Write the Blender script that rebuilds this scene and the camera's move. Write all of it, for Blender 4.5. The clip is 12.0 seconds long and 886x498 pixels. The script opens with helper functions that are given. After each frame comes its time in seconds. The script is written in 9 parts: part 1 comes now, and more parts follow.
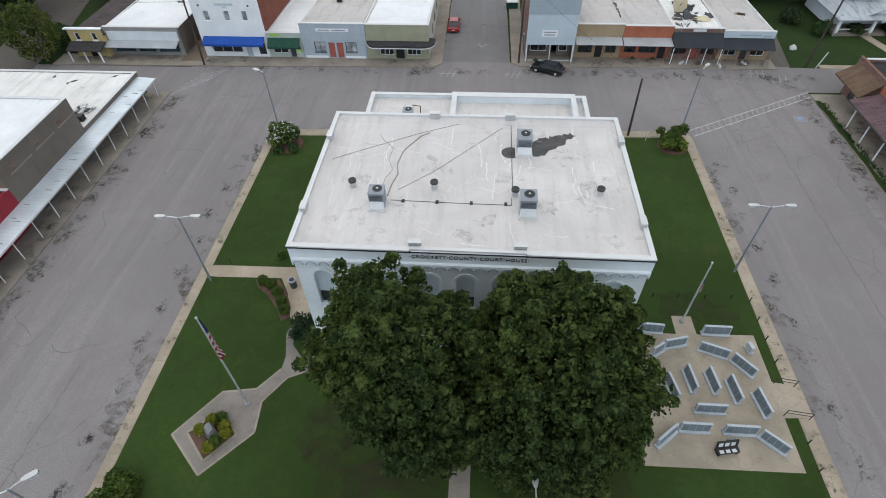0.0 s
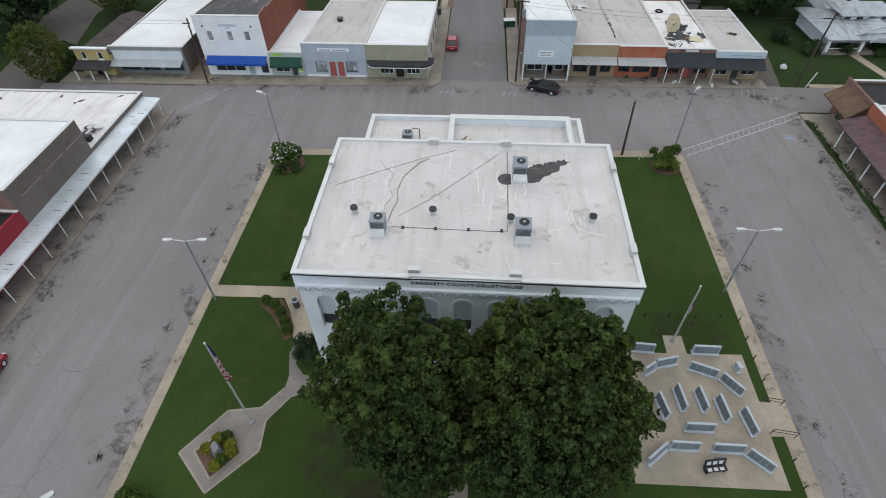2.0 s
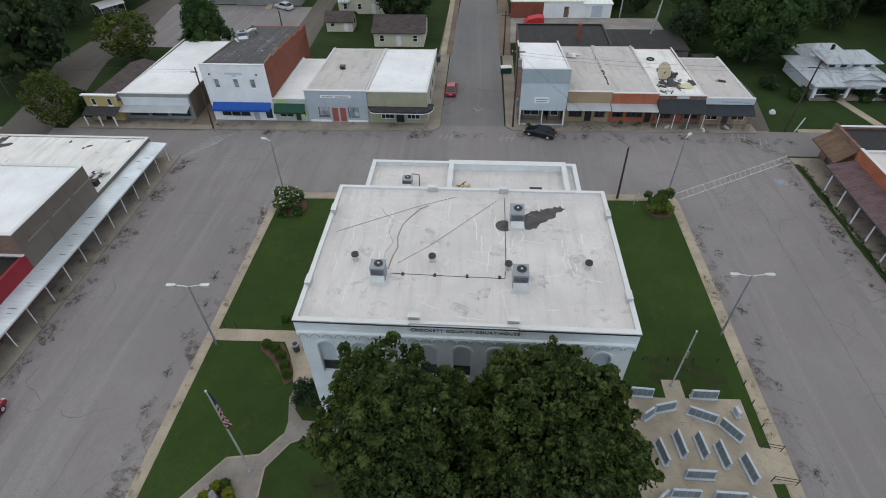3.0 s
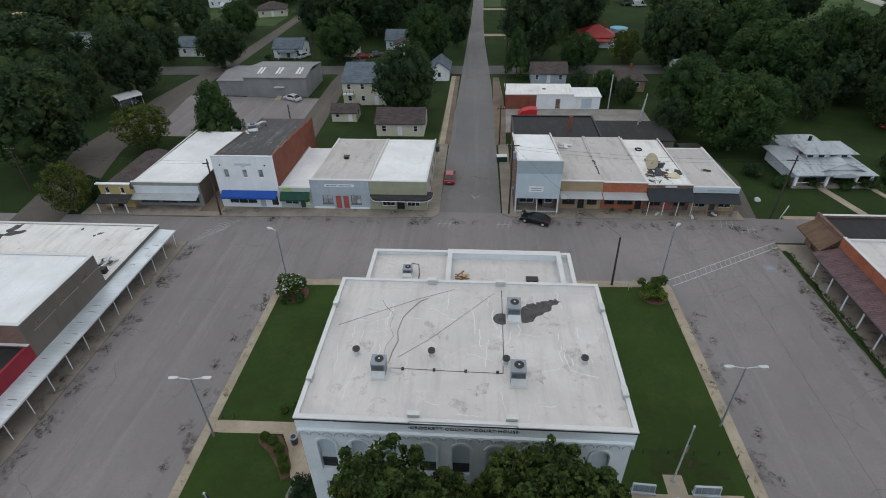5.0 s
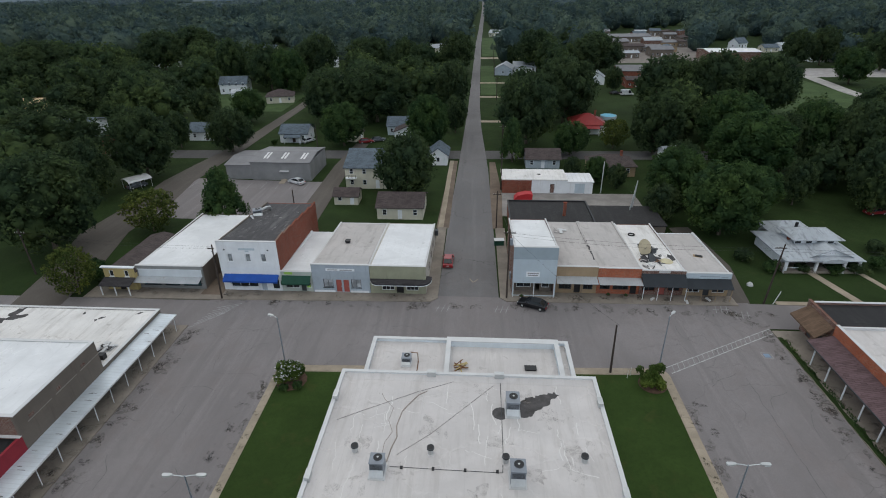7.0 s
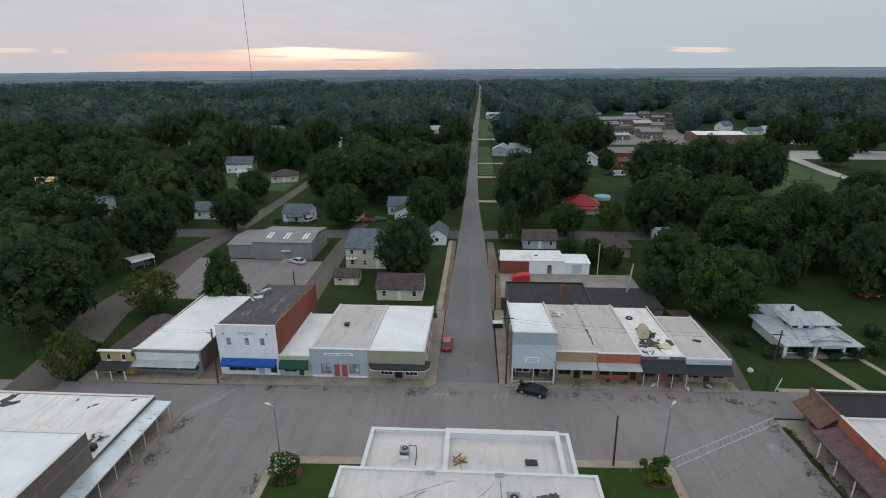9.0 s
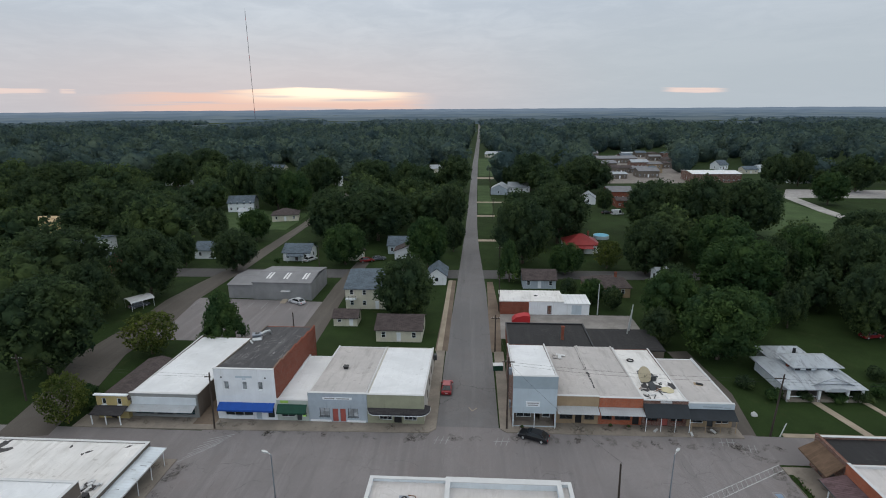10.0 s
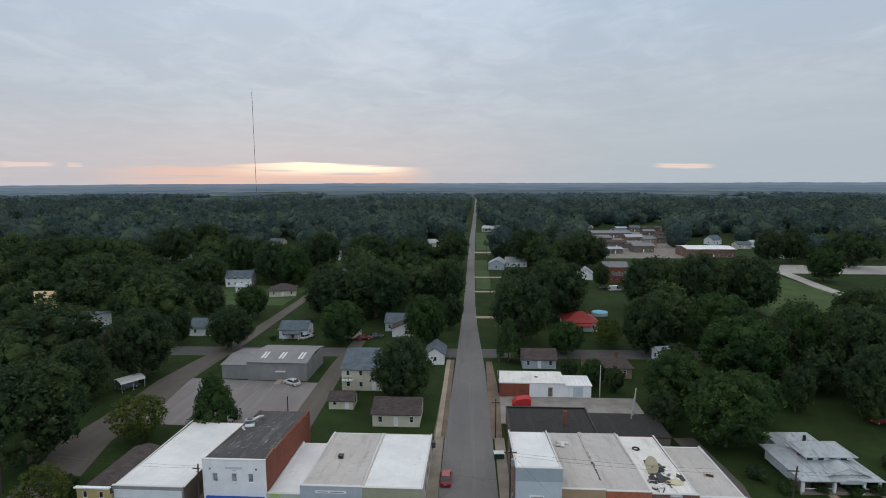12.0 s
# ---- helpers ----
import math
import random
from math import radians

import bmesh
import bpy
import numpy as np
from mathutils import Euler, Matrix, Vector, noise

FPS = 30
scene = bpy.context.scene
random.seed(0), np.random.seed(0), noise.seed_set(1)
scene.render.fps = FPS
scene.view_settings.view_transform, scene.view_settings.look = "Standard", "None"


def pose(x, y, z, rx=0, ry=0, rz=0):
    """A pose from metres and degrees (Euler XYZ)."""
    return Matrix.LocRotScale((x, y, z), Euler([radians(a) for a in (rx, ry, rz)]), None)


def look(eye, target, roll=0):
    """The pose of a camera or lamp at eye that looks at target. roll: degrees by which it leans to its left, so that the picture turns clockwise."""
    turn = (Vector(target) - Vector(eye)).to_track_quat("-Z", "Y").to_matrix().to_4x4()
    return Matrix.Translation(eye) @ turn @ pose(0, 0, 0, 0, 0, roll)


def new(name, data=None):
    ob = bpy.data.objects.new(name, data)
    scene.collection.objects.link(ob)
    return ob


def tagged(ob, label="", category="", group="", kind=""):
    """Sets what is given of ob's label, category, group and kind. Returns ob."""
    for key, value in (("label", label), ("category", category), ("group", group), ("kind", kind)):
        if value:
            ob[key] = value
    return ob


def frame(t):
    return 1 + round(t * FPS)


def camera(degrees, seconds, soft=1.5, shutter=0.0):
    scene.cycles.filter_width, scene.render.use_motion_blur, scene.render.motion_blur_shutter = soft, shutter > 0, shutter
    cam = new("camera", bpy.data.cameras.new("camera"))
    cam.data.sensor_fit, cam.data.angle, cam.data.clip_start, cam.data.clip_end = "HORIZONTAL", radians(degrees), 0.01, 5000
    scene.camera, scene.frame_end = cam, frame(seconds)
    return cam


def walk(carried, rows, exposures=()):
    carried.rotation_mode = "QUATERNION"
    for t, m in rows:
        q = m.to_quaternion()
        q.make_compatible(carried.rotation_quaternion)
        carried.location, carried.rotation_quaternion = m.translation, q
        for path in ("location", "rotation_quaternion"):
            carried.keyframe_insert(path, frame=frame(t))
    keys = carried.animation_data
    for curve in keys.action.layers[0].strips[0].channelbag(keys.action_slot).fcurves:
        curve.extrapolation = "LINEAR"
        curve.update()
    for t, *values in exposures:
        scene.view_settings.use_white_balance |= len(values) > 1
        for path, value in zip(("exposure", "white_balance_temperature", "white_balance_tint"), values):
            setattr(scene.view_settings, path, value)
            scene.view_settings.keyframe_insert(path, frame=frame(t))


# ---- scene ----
cam = camera(79.8, 12.0, 1.0)
PATH = [
    (0, (0.411, 0.554, 36.525), (0.289, 1.925, 35.073), -1.5),
    (0.5, (0.438, 0.561, 37.04), (0.316, 1.93, 35.588), -1.5),
    (1, (0.489, 0.559, 37.563), (0.368, 1.927, 36.11), -1.5),
    (1.5, (0.505, 0.58, 38.068), (0.384, 1.948, 36.613), -1.5),
    (2, (0.502, 0.619, 38.599), (0.383, 2.002, 37.16), -1.4),
    (2.5, (0.513, 0.649, 39.185), (0.393, 2.078, 37.791), -1.4),
    (3, (0.531, 0.643, 39.743), (0.41, 2.119, 38.399), -1.3),
    (5, (0.549, 0.607, 42.148), (0.425, 2.25, 41.015), -1.1),
    (5.5, (0.535, 0.581, 42.715), (0.412, 2.262, 41.638), -0.9),
    (6, (0.537, 0.533, 43.279), (0.414, 2.249, 42.26), -0.8),
    (6.5, (0.489, 0.504, 43.852), (0.366, 2.254, 42.892), -0.8),
    (7, (0.445, 0.437, 44.408), (0.324, 2.219, 43.509), -0.7),
    (9, (0.36, 0.212, 46.722), (0.241, 2.1, 46.071), -0.4),
    (9.5, (0.425, 0.207, 47.29), (0.305, 2.115, 46.704), -0.5),
    (10, (0.345, 0.094, 47.803), (0.226, 2.021, 47.283), -0.4),
    (10.5, (-0.012, -0.083, 48.152), (-0.124, 1.863, 47.703), -0.1),
    (11, (0.138, -0.023, 48.926), (0.022, 1.936, 48.538), -0.2),
    (11.5, (0.177, 0.158, 49.414), (0.063, 2.128, 49.092), -0.1),
    (12, (-0.079, 0.346, 49.709), (-0.188, 2.326, 49.452), -0.2),
]
EXPOSURES = [(0.0, -0.1), (1.5, -0.14), (3.0, -0.36), (5.0, -0.52), (7.0, -0.54), (9.0, -0.49), (12.0, -0.57)]
walk(cam, [(t, look(eye, target, roll)) for t, eye, target, roll in PATH], EXPOSURES)

# ---- sky and light ----
world = bpy.data.worlds.new("dawn_sky")
scene.world = world
world.use_nodes = True
WN, WL = world.node_tree.nodes, world.node_tree.links
WN.clear()


def wmath(op, a, b=None, c=None, clamp=False):
    n = WN.new("ShaderNodeMath")
    n.operation, n.use_clamp = op, clamp
    for i, v in enumerate((a, b, c)):
        if v is None:
            continue
        if isinstance(v, (int, float)):
            n.inputs[i].default_value = v
        else:
            WL.new(v, n.inputs[i])
    return n.outputs[0]


def wsmooth(v, lo, hi):
    n = WN.new("ShaderNodeMapRange")
    n.interpolation_type = "SMOOTHSTEP"
    for i, a in enumerate((v, lo, hi, 0.0, 1.0)):
        if isinstance(a, (int, float)):
            n.inputs[i].default_value = a
        else:
            WL.new(a, n.inputs[i])
    return n.outputs[0]


def wmix(f, a, b, kind="MIX"):
    n = WN.new("ShaderNodeMix")
    n.data_type, n.blend_type = "RGBA", kind
    for s, v in ((n.inputs[0], f), (n.inputs[6], a), (n.inputs[7], b)):
        if isinstance(v, (int, float)):
            s.default_value = v
        elif isinstance(v, tuple):
            s.default_value = (*v, 1)
        else:
            WL.new(v, s)
    return n.outputs[2]


SUN_EL, SUN_AZ = radians(34), radians(-18)
sky = WN.new("ShaderNodeTexSky")
sky.sky_type, sky.sun_disc, sky.sun_elevation, sky.sun_rotation = "NISHITA", False, SUN_EL, SUN_AZ
sky.air_density, sky.dust_density = 1.0, 3.0
tc = WN.new("ShaderNodeTexCoord")
sep = WN.new("ShaderNodeSeparateXYZ")
WL.new(tc.outputs["Generated"], sep.inputs[0])
DX, DY, DZ = sep.outputs
EL = wmath("MULTIPLY", wmath("ARCSINE", DZ), 57.29578)
AZ = wmath("MULTIPLY", wmath("ARCTAN2", DX, DY), 57.29578)
# cloud layer: long soft streaks, seen on a plane above
flat = WN.new("ShaderNodeCombineXYZ")
up = wmath("MAXIMUM", wmath("ADD", DZ, 0.12), 0.05)
WL.new(wmath("DIVIDE", DX, up), flat.inputs[0])
WL.new(wmath("MULTIPLY", wmath("DIVIDE", DY, up), 0.9), flat.inputs[1])


def wnoise(scale, detail, rough=0.55, dist=0.4):
    n = WN.new("ShaderNodeTexNoise")
    n.inputs["Scale"].default_value, n.inputs["Detail"].default_value = scale, detail
    n.inputs["Roughness"].default_value, n.inputs["Distortion"].default_value = rough, dist
    WL.new(flat.outputs[0], n.inputs["Vector"])
    return n.outputs["Fac"]


CL1, CL2 = wnoise(0.75, 5), wnoise(3.2, 5, 0.62, 0.8)
cloud = wsmooth(wmath("ADD", wmath("MULTIPLY", CL1, 0.62), wmath("MULTIPLY", CL2, 0.38)), 0.40, 0.63)
base = wmix(wsmooth(EL, 0.0, 26.0), (0.635, 0.69, 0.76), (0.60, 0.755, 0.95))
base = wmix(wsmooth(EL, 19.0, 46.0), base, (0.98, 1.03, 1.06))
lit = wmix(wmath("MULTIPLY", cloud, wmath("ADD", 0.3, wmath("MULTIPLY", wsmooth(EL, 1.0, 14.0), 0.55))), base, wmix(1.0, base, (1.28, 1.24, 1.2), "MULTIPLY"))
# pink veil low over the fields towards the hidden sun
veil = wmath("MULTIPLY", wsmooth(EL, 9.0, 0.5), wsmooth(wmath("ABSOLUTE", wmath("ADD", AZ, 24.0)), 46.0, 4.0))
lit = wmix(wmath("MULTIPLY", veil, 0.4), lit, (0.98, 0.77, 0.76))
# bluer, smoother air low in the east
blue_air = wmath("MULTIPLY", wsmooth(EL, 15.0, 1.5), wsmooth(AZ, -4.0, 22.0))
lit = wmix(wmath("MULTIPLY", blue_air, 0.7), lit, (0.61, 0.70, 0.775))
# clear gap under the cloud deck, where the dawn shows
bars = WN.new("ShaderNodeCombineXYZ")
WL.new(wmath("MULTIPLY", AZ, 0.055), bars.inputs[0])
WL.new(wmath("MULTIPLY", EL, 1.3), bars.inputs[1])
barn = WN.new("ShaderNodeTexNoise")
barn.inputs["Scale"].default_value, barn.inputs["Detail"].default_value = 1.6, 5
WL.new(bars.outputs[0], barn.inputs["Vector"])
BAR = barn.outputs["Fac"]
topedge = wmath("ADD", wmath("ADD", 1.95, wmath("MULTIPLY", wmath("SUBTRACT", BAR, 0.5), 1.6)), wmath("MULTIPLY", wmath("ABSOLUTE", wmath("ADD", AZ, 18.0)), -0.03))
span = wmath("MULTIPLY", wsmooth(wmath("ADD", AZ, wmath("MULTIPLY", wmath("SUBTRACT", BAR, 0.5), 7.0)), -3.6, -9.0), wsmooth(AZ, -39.0, -27.0))
gap = wmath("MULTIPLY", wsmooth(EL, topedge, wmath("SUBTRACT", topedge, 0.35)), span)
gap = wmath("MULTIPLY", gap, wsmooth(BAR, 0.3, 0.5))
lit = wmix(wmath("MULTIPLY", gap, 0.95), lit, wmix(wmath("MULTIPLY", wsmooth(wmath("ABSOLUTE", wmath("ADD", AZ, 14.5)), 13.0, 2.0), wsmooth(EL, 0.2, 1.3)), (1.12, 0.76, 0.64), (1.75, 1.45, 1.1)))
for az, wid, el, amt in ((21.0, 3.2, 1.35, 0.9), (-41.0, 2.4, 1.5, 0.75), (-37.6, 0.7, 1.45, 0.6)):
    streak = wmath("MULTIPLY", wsmooth(wmath("ABSOLUTE", wmath("SUBTRACT", EL, wmath("ADD", el, wmath("MULTIPLY", wmath("SUBTRACT", BAR, 0.5), 1.8)))), 0.26, 0.06), wsmooth(wmath("ABSOLUTE", wmath("SUBTRACT", AZ, az)), wid, wid * 0.45))
    lit = wmix(wmath("MULTIPLY", streak, amt), lit, (1.2, 0.93, 0.84))
# the deck is thinner and brighter away from the dawn
south = wsmooth(wmath("MULTIPLY", DY, -1.0), -0.25, 0.9)
gain = WN.new("ShaderNodeCombineXYZ")
for i in range(3):
    WL.new(wmath("ADD", 1.12, wmath("MULTIPLY", south, 0.5)), gain.inputs[i])
lit = wmix(1.0, lit, gain.outputs[0], "MULTIPLY")
lit = wmix(0.06, lit, wmix(1.0, sky.outputs[0], (0.09, 0.09, 0.09), "MULTIPLY"))
bg = WN.new("ShaderNodeBackground")
bg.inputs[1].default_value = 1.0
WL.new(lit, bg.inputs[0])
wo = WN.new("ShaderNodeOutputWorld")
WL.new(bg.outputs[0], wo.inputs[0])

sun = new("sun", bpy.data.lights.new("sun", "SUN"))
sun.data.energy, sun.data.angle, sun.data.color = 0.5, radians(50), (1.0, 0.97, 0.93)
sun.matrix_world = look((0, 0, 200), (-200 * math.sin(SUN_AZ) * math.cos(SUN_EL), -200 * math.cos(SUN_AZ) * math.cos(SUN_EL), 200 - 200 * math.sin(SUN_EL)))


# ---- materials ----
def nodes_of(name):
    m = bpy.data.materials.new(name)
    m.use_nodes = True
    nt = m.node_tree
    return m, nt, nt.nodes["Principled BSDF"]


class Net:
    """Short hand for the nodes of one material, in the object's own metres."""

    def __init__(self, name):
        self.m, self.nt, self.b = nodes_of(name)
        self.tc = self.nt.nodes.new("ShaderNodeTexCoord")
        self.at = self.tc.outputs["Object"]

    def node(self, kind):
        return self.nt.nodes.new(kind)

    def put(self, v, s):
        if isinstance(v, (int, float)):
            s.default_value = v
        elif isinstance(v, tuple):
            s.default_value = (*v, 1) if len(v) == 3 and len(s.default_value) == 4 else v
        else:
            self.nt.links.new(v, s)

    def stretch(self, sx, sy, sz, rz=0.0):
        n = self.node("ShaderNodeMapping")
        n.inputs["Scale"].default_value = (sx, sy, sz)
        n.inputs["Rotation"].default_value = (0, 0, radians(rz))
        self.nt.links.new(self.at, n.inputs[0])
        return n.outputs[0]

    def noise(self, scale, detail=4.0, rough=0.6, dist=0.0, at=None):
        n = self.node("ShaderNodeTexNoise")
        n.inputs["Scale"].default_value, n.inputs["Detail"].default_value = scale, detail
        n.inputs["Roughness"].default_value, n.inputs["Distortion"].default_value = rough, dist
        self.nt.links.new(at or self.at, n.inputs["Vector"])
        return n.outputs["Fac"]

    def cracks(self, scale, width, at=None):
        v = self.node("ShaderNodeTexVoronoi")
        v.feature = "DISTANCE_TO_EDGE"
        v.inputs["Scale"].default_value = scale
        w = self.node("ShaderNodeVectorMath")
        w.operation = "ADD"
        nn = self.node("ShaderNodeTexNoise")
        nn.inputs["Scale"].default_value, nn.inputs["Detail"].default_value = scale * 2.2, 4
        self.nt.links.new(at or self.at, nn.inputs["Vector"])
        sc = self.node("ShaderNodeVectorMath")
        sc.operation = "SCALE"
        sc.inputs["Scale"].default_value = 0.9 / scale * 0.5
        self.nt.links.new(nn.outputs["Color"], sc.inputs[0])
        self.nt.links.new(at or self.at, w.inputs[0])
        self.nt.links.new(sc.outputs[0], w.inputs[1])
        self.nt.links.new(w.outputs[0], v.inputs["Vector"])
        return self.ramp(v.outputs["Distance"], width, 0.0)

    def ramp(self, v, lo, hi, a=0.0, b=1.0):
        n = self.node("ShaderNodeMapRange")
        n.interpolation_type = "SMOOTHSTEP"
        for i, x in enumerate((v, lo, hi, a, b)):
            self.put(x, n.inputs[i])
        return n.outputs[0]

    def mul(self, a, b, op="MULTIPLY"):
        n = self.node("ShaderNodeMath")
        n.operation = op
        self.put(a, n.inputs[0]), self.put(b, n.inputs[1])
        return n.outputs[0]

    def mix(self, f, a, b, kind="MIX"):
        n = self.node("ShaderNodeMix")
        n.data_type, n.blend_type = "RGBA", kind
        self.put(f, n.inputs[0]), self.put(a, n.inputs[6]), self.put(b, n.inputs[7])
        return n.outputs[2]

    def rand(self):
        return self.node("ShaderNodeObjectInfo").outputs["Random"]

    def island(self):
        return self.node("ShaderNodeNewGeometry").outputs["Random Per Island"]

    def done(self, col, rough=0.85, metal=0.0, bump=None, strength=0.3, dist=0.02, spec=0.35):
        self.put(col, self.b.inputs["Base Color"])
        self.put(rough, self.b.inputs["Roughness"])
        self.put(metal, self.b.inputs["Metallic"])
        self.b.inputs["Specular IOR Level"].default_value = spec
        if bump is not None:
            n = self.node("ShaderNodeBump")
            n.inputs["Strength"].default_value, n.inputs["Distance"].default_value = strength, dist
            self.put(bump, n.inputs["Height"])
            self.nt.links.new(n.outputs[0], self.b.inputs["Normal"])
        return self.m


def shade(c, k):
    return tuple(min(1.0, v * k) for v in c)


def plain(name, col, rough=0.7, var=0.18, big=0.5, fine=9.0, metal=0.0, bump=0.15, spec=0.35, stain=None, amount=0.4):
    """A painted, rendered or bare surface: broad patches, fine grain and streaks of dirt."""
    n = Net(name)
    c = n.mix(n.ramp(n.noise(big, 5), 0.3, 0.7), shade(col, 1 - var), shade(col, 1 + var))
    c = n.mix(n.mul(n.ramp(n.noise(fine, 4), 0.35, 0.75), 0.5), c, shade(col, 1 - var * 0.8))
    if stain:
        streak = n.noise(1.0, 5, 0.65, 0.3, n.stretch(1.6, 1.6, 0.22))
        c = n.mix(n.mul(n.ramp(streak, 0.52, 0.74), amount), c, stain)
    return n.done(c, rough, metal, n.noise(fine * 2.5, 3), bump, 0.01, spec)


def asphalt(name, col, crack=0.5):
    """Worn asphalt: broad patches, wheel-worn bands along the street, scuffs, cracks and grit."""
    n = Net(name)
    c = n.mix(n.ramp(n.noise(0.05, 4, 0.55, 0.8), 0.32, 0.68), shade(col, 0.84), shade(col, 1.1))
    c = n.mix(n.mul(n.ramp(n.noise(0.28, 5, 0.65, 0.7), 0.46, 0.7), 0.45), c, shade(col, 0.8))
    c = n.mix(n.mul(n.ramp(n.noise(0.16, 6, 0.7, 1.0), 0.46, 0.68), 0.5), c, (col[0] * 0.9, col[1] * 0.82, col[2] * 0.79))
    lanes = n.noise(0.42, 4, 0.6, 0.15, n.stretch(1.0, 0.035, 1.0))
    c = n.mix(n.mul(n.ramp(lanes, 0.5, 0.64), 0.6), c, shade(col, 1.2))
    ruts = n.noise(0.5, 5, 0.6, 0.3, n.stretch(1.0, 0.05, 1.0, 3))
    c = n.mix(n.mul(n.ramp(ruts, 0.52, 0.62), 0.55), c, shade(col, 0.78))
    scuff = n.noise(1.5, 4, 0.7, 0.5, n.stretch(1.0, 0.1, 1.0, 42))
    c = n.mix(n.mul(n.ramp(scuff, 0.6, 0.7), 0.35), c, shade(col, 1.32))
    scuff = n.noise(1.7, 4, 0.7, 0.5, n.stretch(1.0, 0.1, 1.0, -38))
    c = n.mix(n.mul(n.ramp(scuff, 0.6, 0.7), 0.35), c, shade(col, 0.72))
    c = n.mix(n.mul(n.ramp(n.noise(2.2, 6, 0.8, 0.3), 0.48, 0.66), 0.42), c, shade(col, 0.74))
    c = n.mix(n.mul(n.ramp(n.noise(2.9, 6, 0.8, 0.2), 0.54, 0.68), 0.4), c, shade(col, 1.25))
    c = n.mix(n.mul(n.ramp(n.noise(9.0, 4, 0.85), 0.42, 0.58), 0.6), c, shade(col, 0.72))
    tar = n.mul(n.cracks(0.11, 0.006), n.ramp(n.noise(0.045, 2), 0.46, 0.56))
    c = n.mix(n.mul(tar, crack), c, shade(col, 0.42))
    fine = n.mul(n.cracks(0.5, 0.012), n.ramp(n.noise(0.08, 3), 0.5, 0.62))
    c = n.mix(n.mul(fine, 0.55 * crack), c, shade(col, 0.55))
    drops = n.ramp(n.noise(1.3, 3, 0.5), 0.68, 0.76)
    c = n.mix(n.mul(drops, 0.4), c, shade(col, 0.5))
    return n.done(c, 0.9, 0.0, n.noise(40.0, 3), 0.3, 0.01, 0.25)


def concrete(name, col, joint=0.0):
    n = Net(name)
    c = n.mix(n.ramp(n.noise(0.3, 5), 0.3, 0.7), shade(col, 0.78), shade(col, 1.15))
    c = n.mix(n.mul(n.ramp(n.noise(2.2, 6, 0.7), 0.5, 0.75), 0.55), c, shade(col, 0.55))
    c = n.mix(n.mul(n.ramp(n.noise(12.0, 3), 0.3, 0.7), 0.3), c, shade(col, 0.8))
    c = n.mix(n.mul(n.cracks(0.5, 0.012), 0.35), c, shade(col, 0.45))
    return n.done(c, 0.9, 0.0, n.noise(25.0, 3), 0.25, 0.01, 0.25)


def membrane(name, col, seam=1.9, dirt=(0.42, 0.39, 0.36), amount=0.45):
    """Coated roof: streaks along the fall, laps of the sheets, pond stains."""
    n = Net(name)
    c = n.mix(n.ramp(n.noise(0.22, 5, 0.6, 0.5), 0.3, 0.72), shade(col, 0.9), shade(col, 1.06))
    run = n.noise(0.9, 6, 0.65, 0.3, n.stretch(1.3, 0.16, 1.0))
    c = n.mix(n.mul(n.ramp(run, 0.47, 0.72), amount), c, dirt)
    c = n.mix(n.mul(n.ramp(n.noise(0.5, 4, 0.7, 1.2), 0.56, 0.74), amount), c, shade(dirt, 1.1))
    w = n.node("ShaderNodeTexWave")
    w.wave_type, w.bands_direction, w.wave_profile = "BANDS", "X", "SAW"
    w.inputs["Scale"].default_value, w.inputs["Distortion"].default_value = 0.314 / seam, 0.12
    w.inputs["Detail"].default_value = 2
    n.nt.links.new(n.at, w.inputs[0])
    c = n.mix(n.mul(n.ramp(w.outputs["Fac"], 0.965, 1.0), 0.35), c, shade(col, 0.75))
    c = n.mix(n.mul(n.ramp(n.noise(7.0, 4), 0.62, 0.75), 0.4), c, shade(col, 0.7))
    fold = n.mul(n.cracks(0.35, 0.05), n.ramp(n.noise(0.2, 3), 0.42, 0.6))
    c = n.mix(n.mul(fold, 0.3), c, shade(col, 1.18))
    spot = n.mul(n.ramp(n.noise(1.1, 3, 0.5, 0.8), 0.66, 0.72), 0.4)
    c = n.mix(spot, c, shade(dirt, 0.8))
    return n.done(c, 0.75, 0.0, n.mul(n.noise(1.4, 6, 0.7), n.mul(fold, 0.6), "ADD"), 0.8, 0.06, 0.3)


def metal_sheet(name, col, pitch=0.3, axis="X", rough=0.5, rust=0.2):
    """Ribbed sheet metal."""
    n = Net(name)
    w = n.node("ShaderNodeTexWave")
    w.wave_type, w.bands_direction = "BANDS", axis
    w.inputs["Scale"].default_value = 0.314 / pitch
    n.nt.links.new(n.at, w.inputs[0])
    c = n.mix(n.ramp(n.noise(0.35, 5), 0.3, 0.7), shade(col, 0.85), shade(col, 1.12))
    c = n.mix(n.mul(n.ramp(n.noise(1.4, 6, 0.7), 0.52, 0.75), rust * 2), c, (0.2, 0.15, 0.11))
    c = n.mix(n.mul(n.ramp(w.outputs["Fac"], 0.12, 0.0), 0.25), c, shade(col, 0.6))
    return n.done(c, rough, 0.25, w.outputs["Fac"], 0.3, 0.02, 0.4)


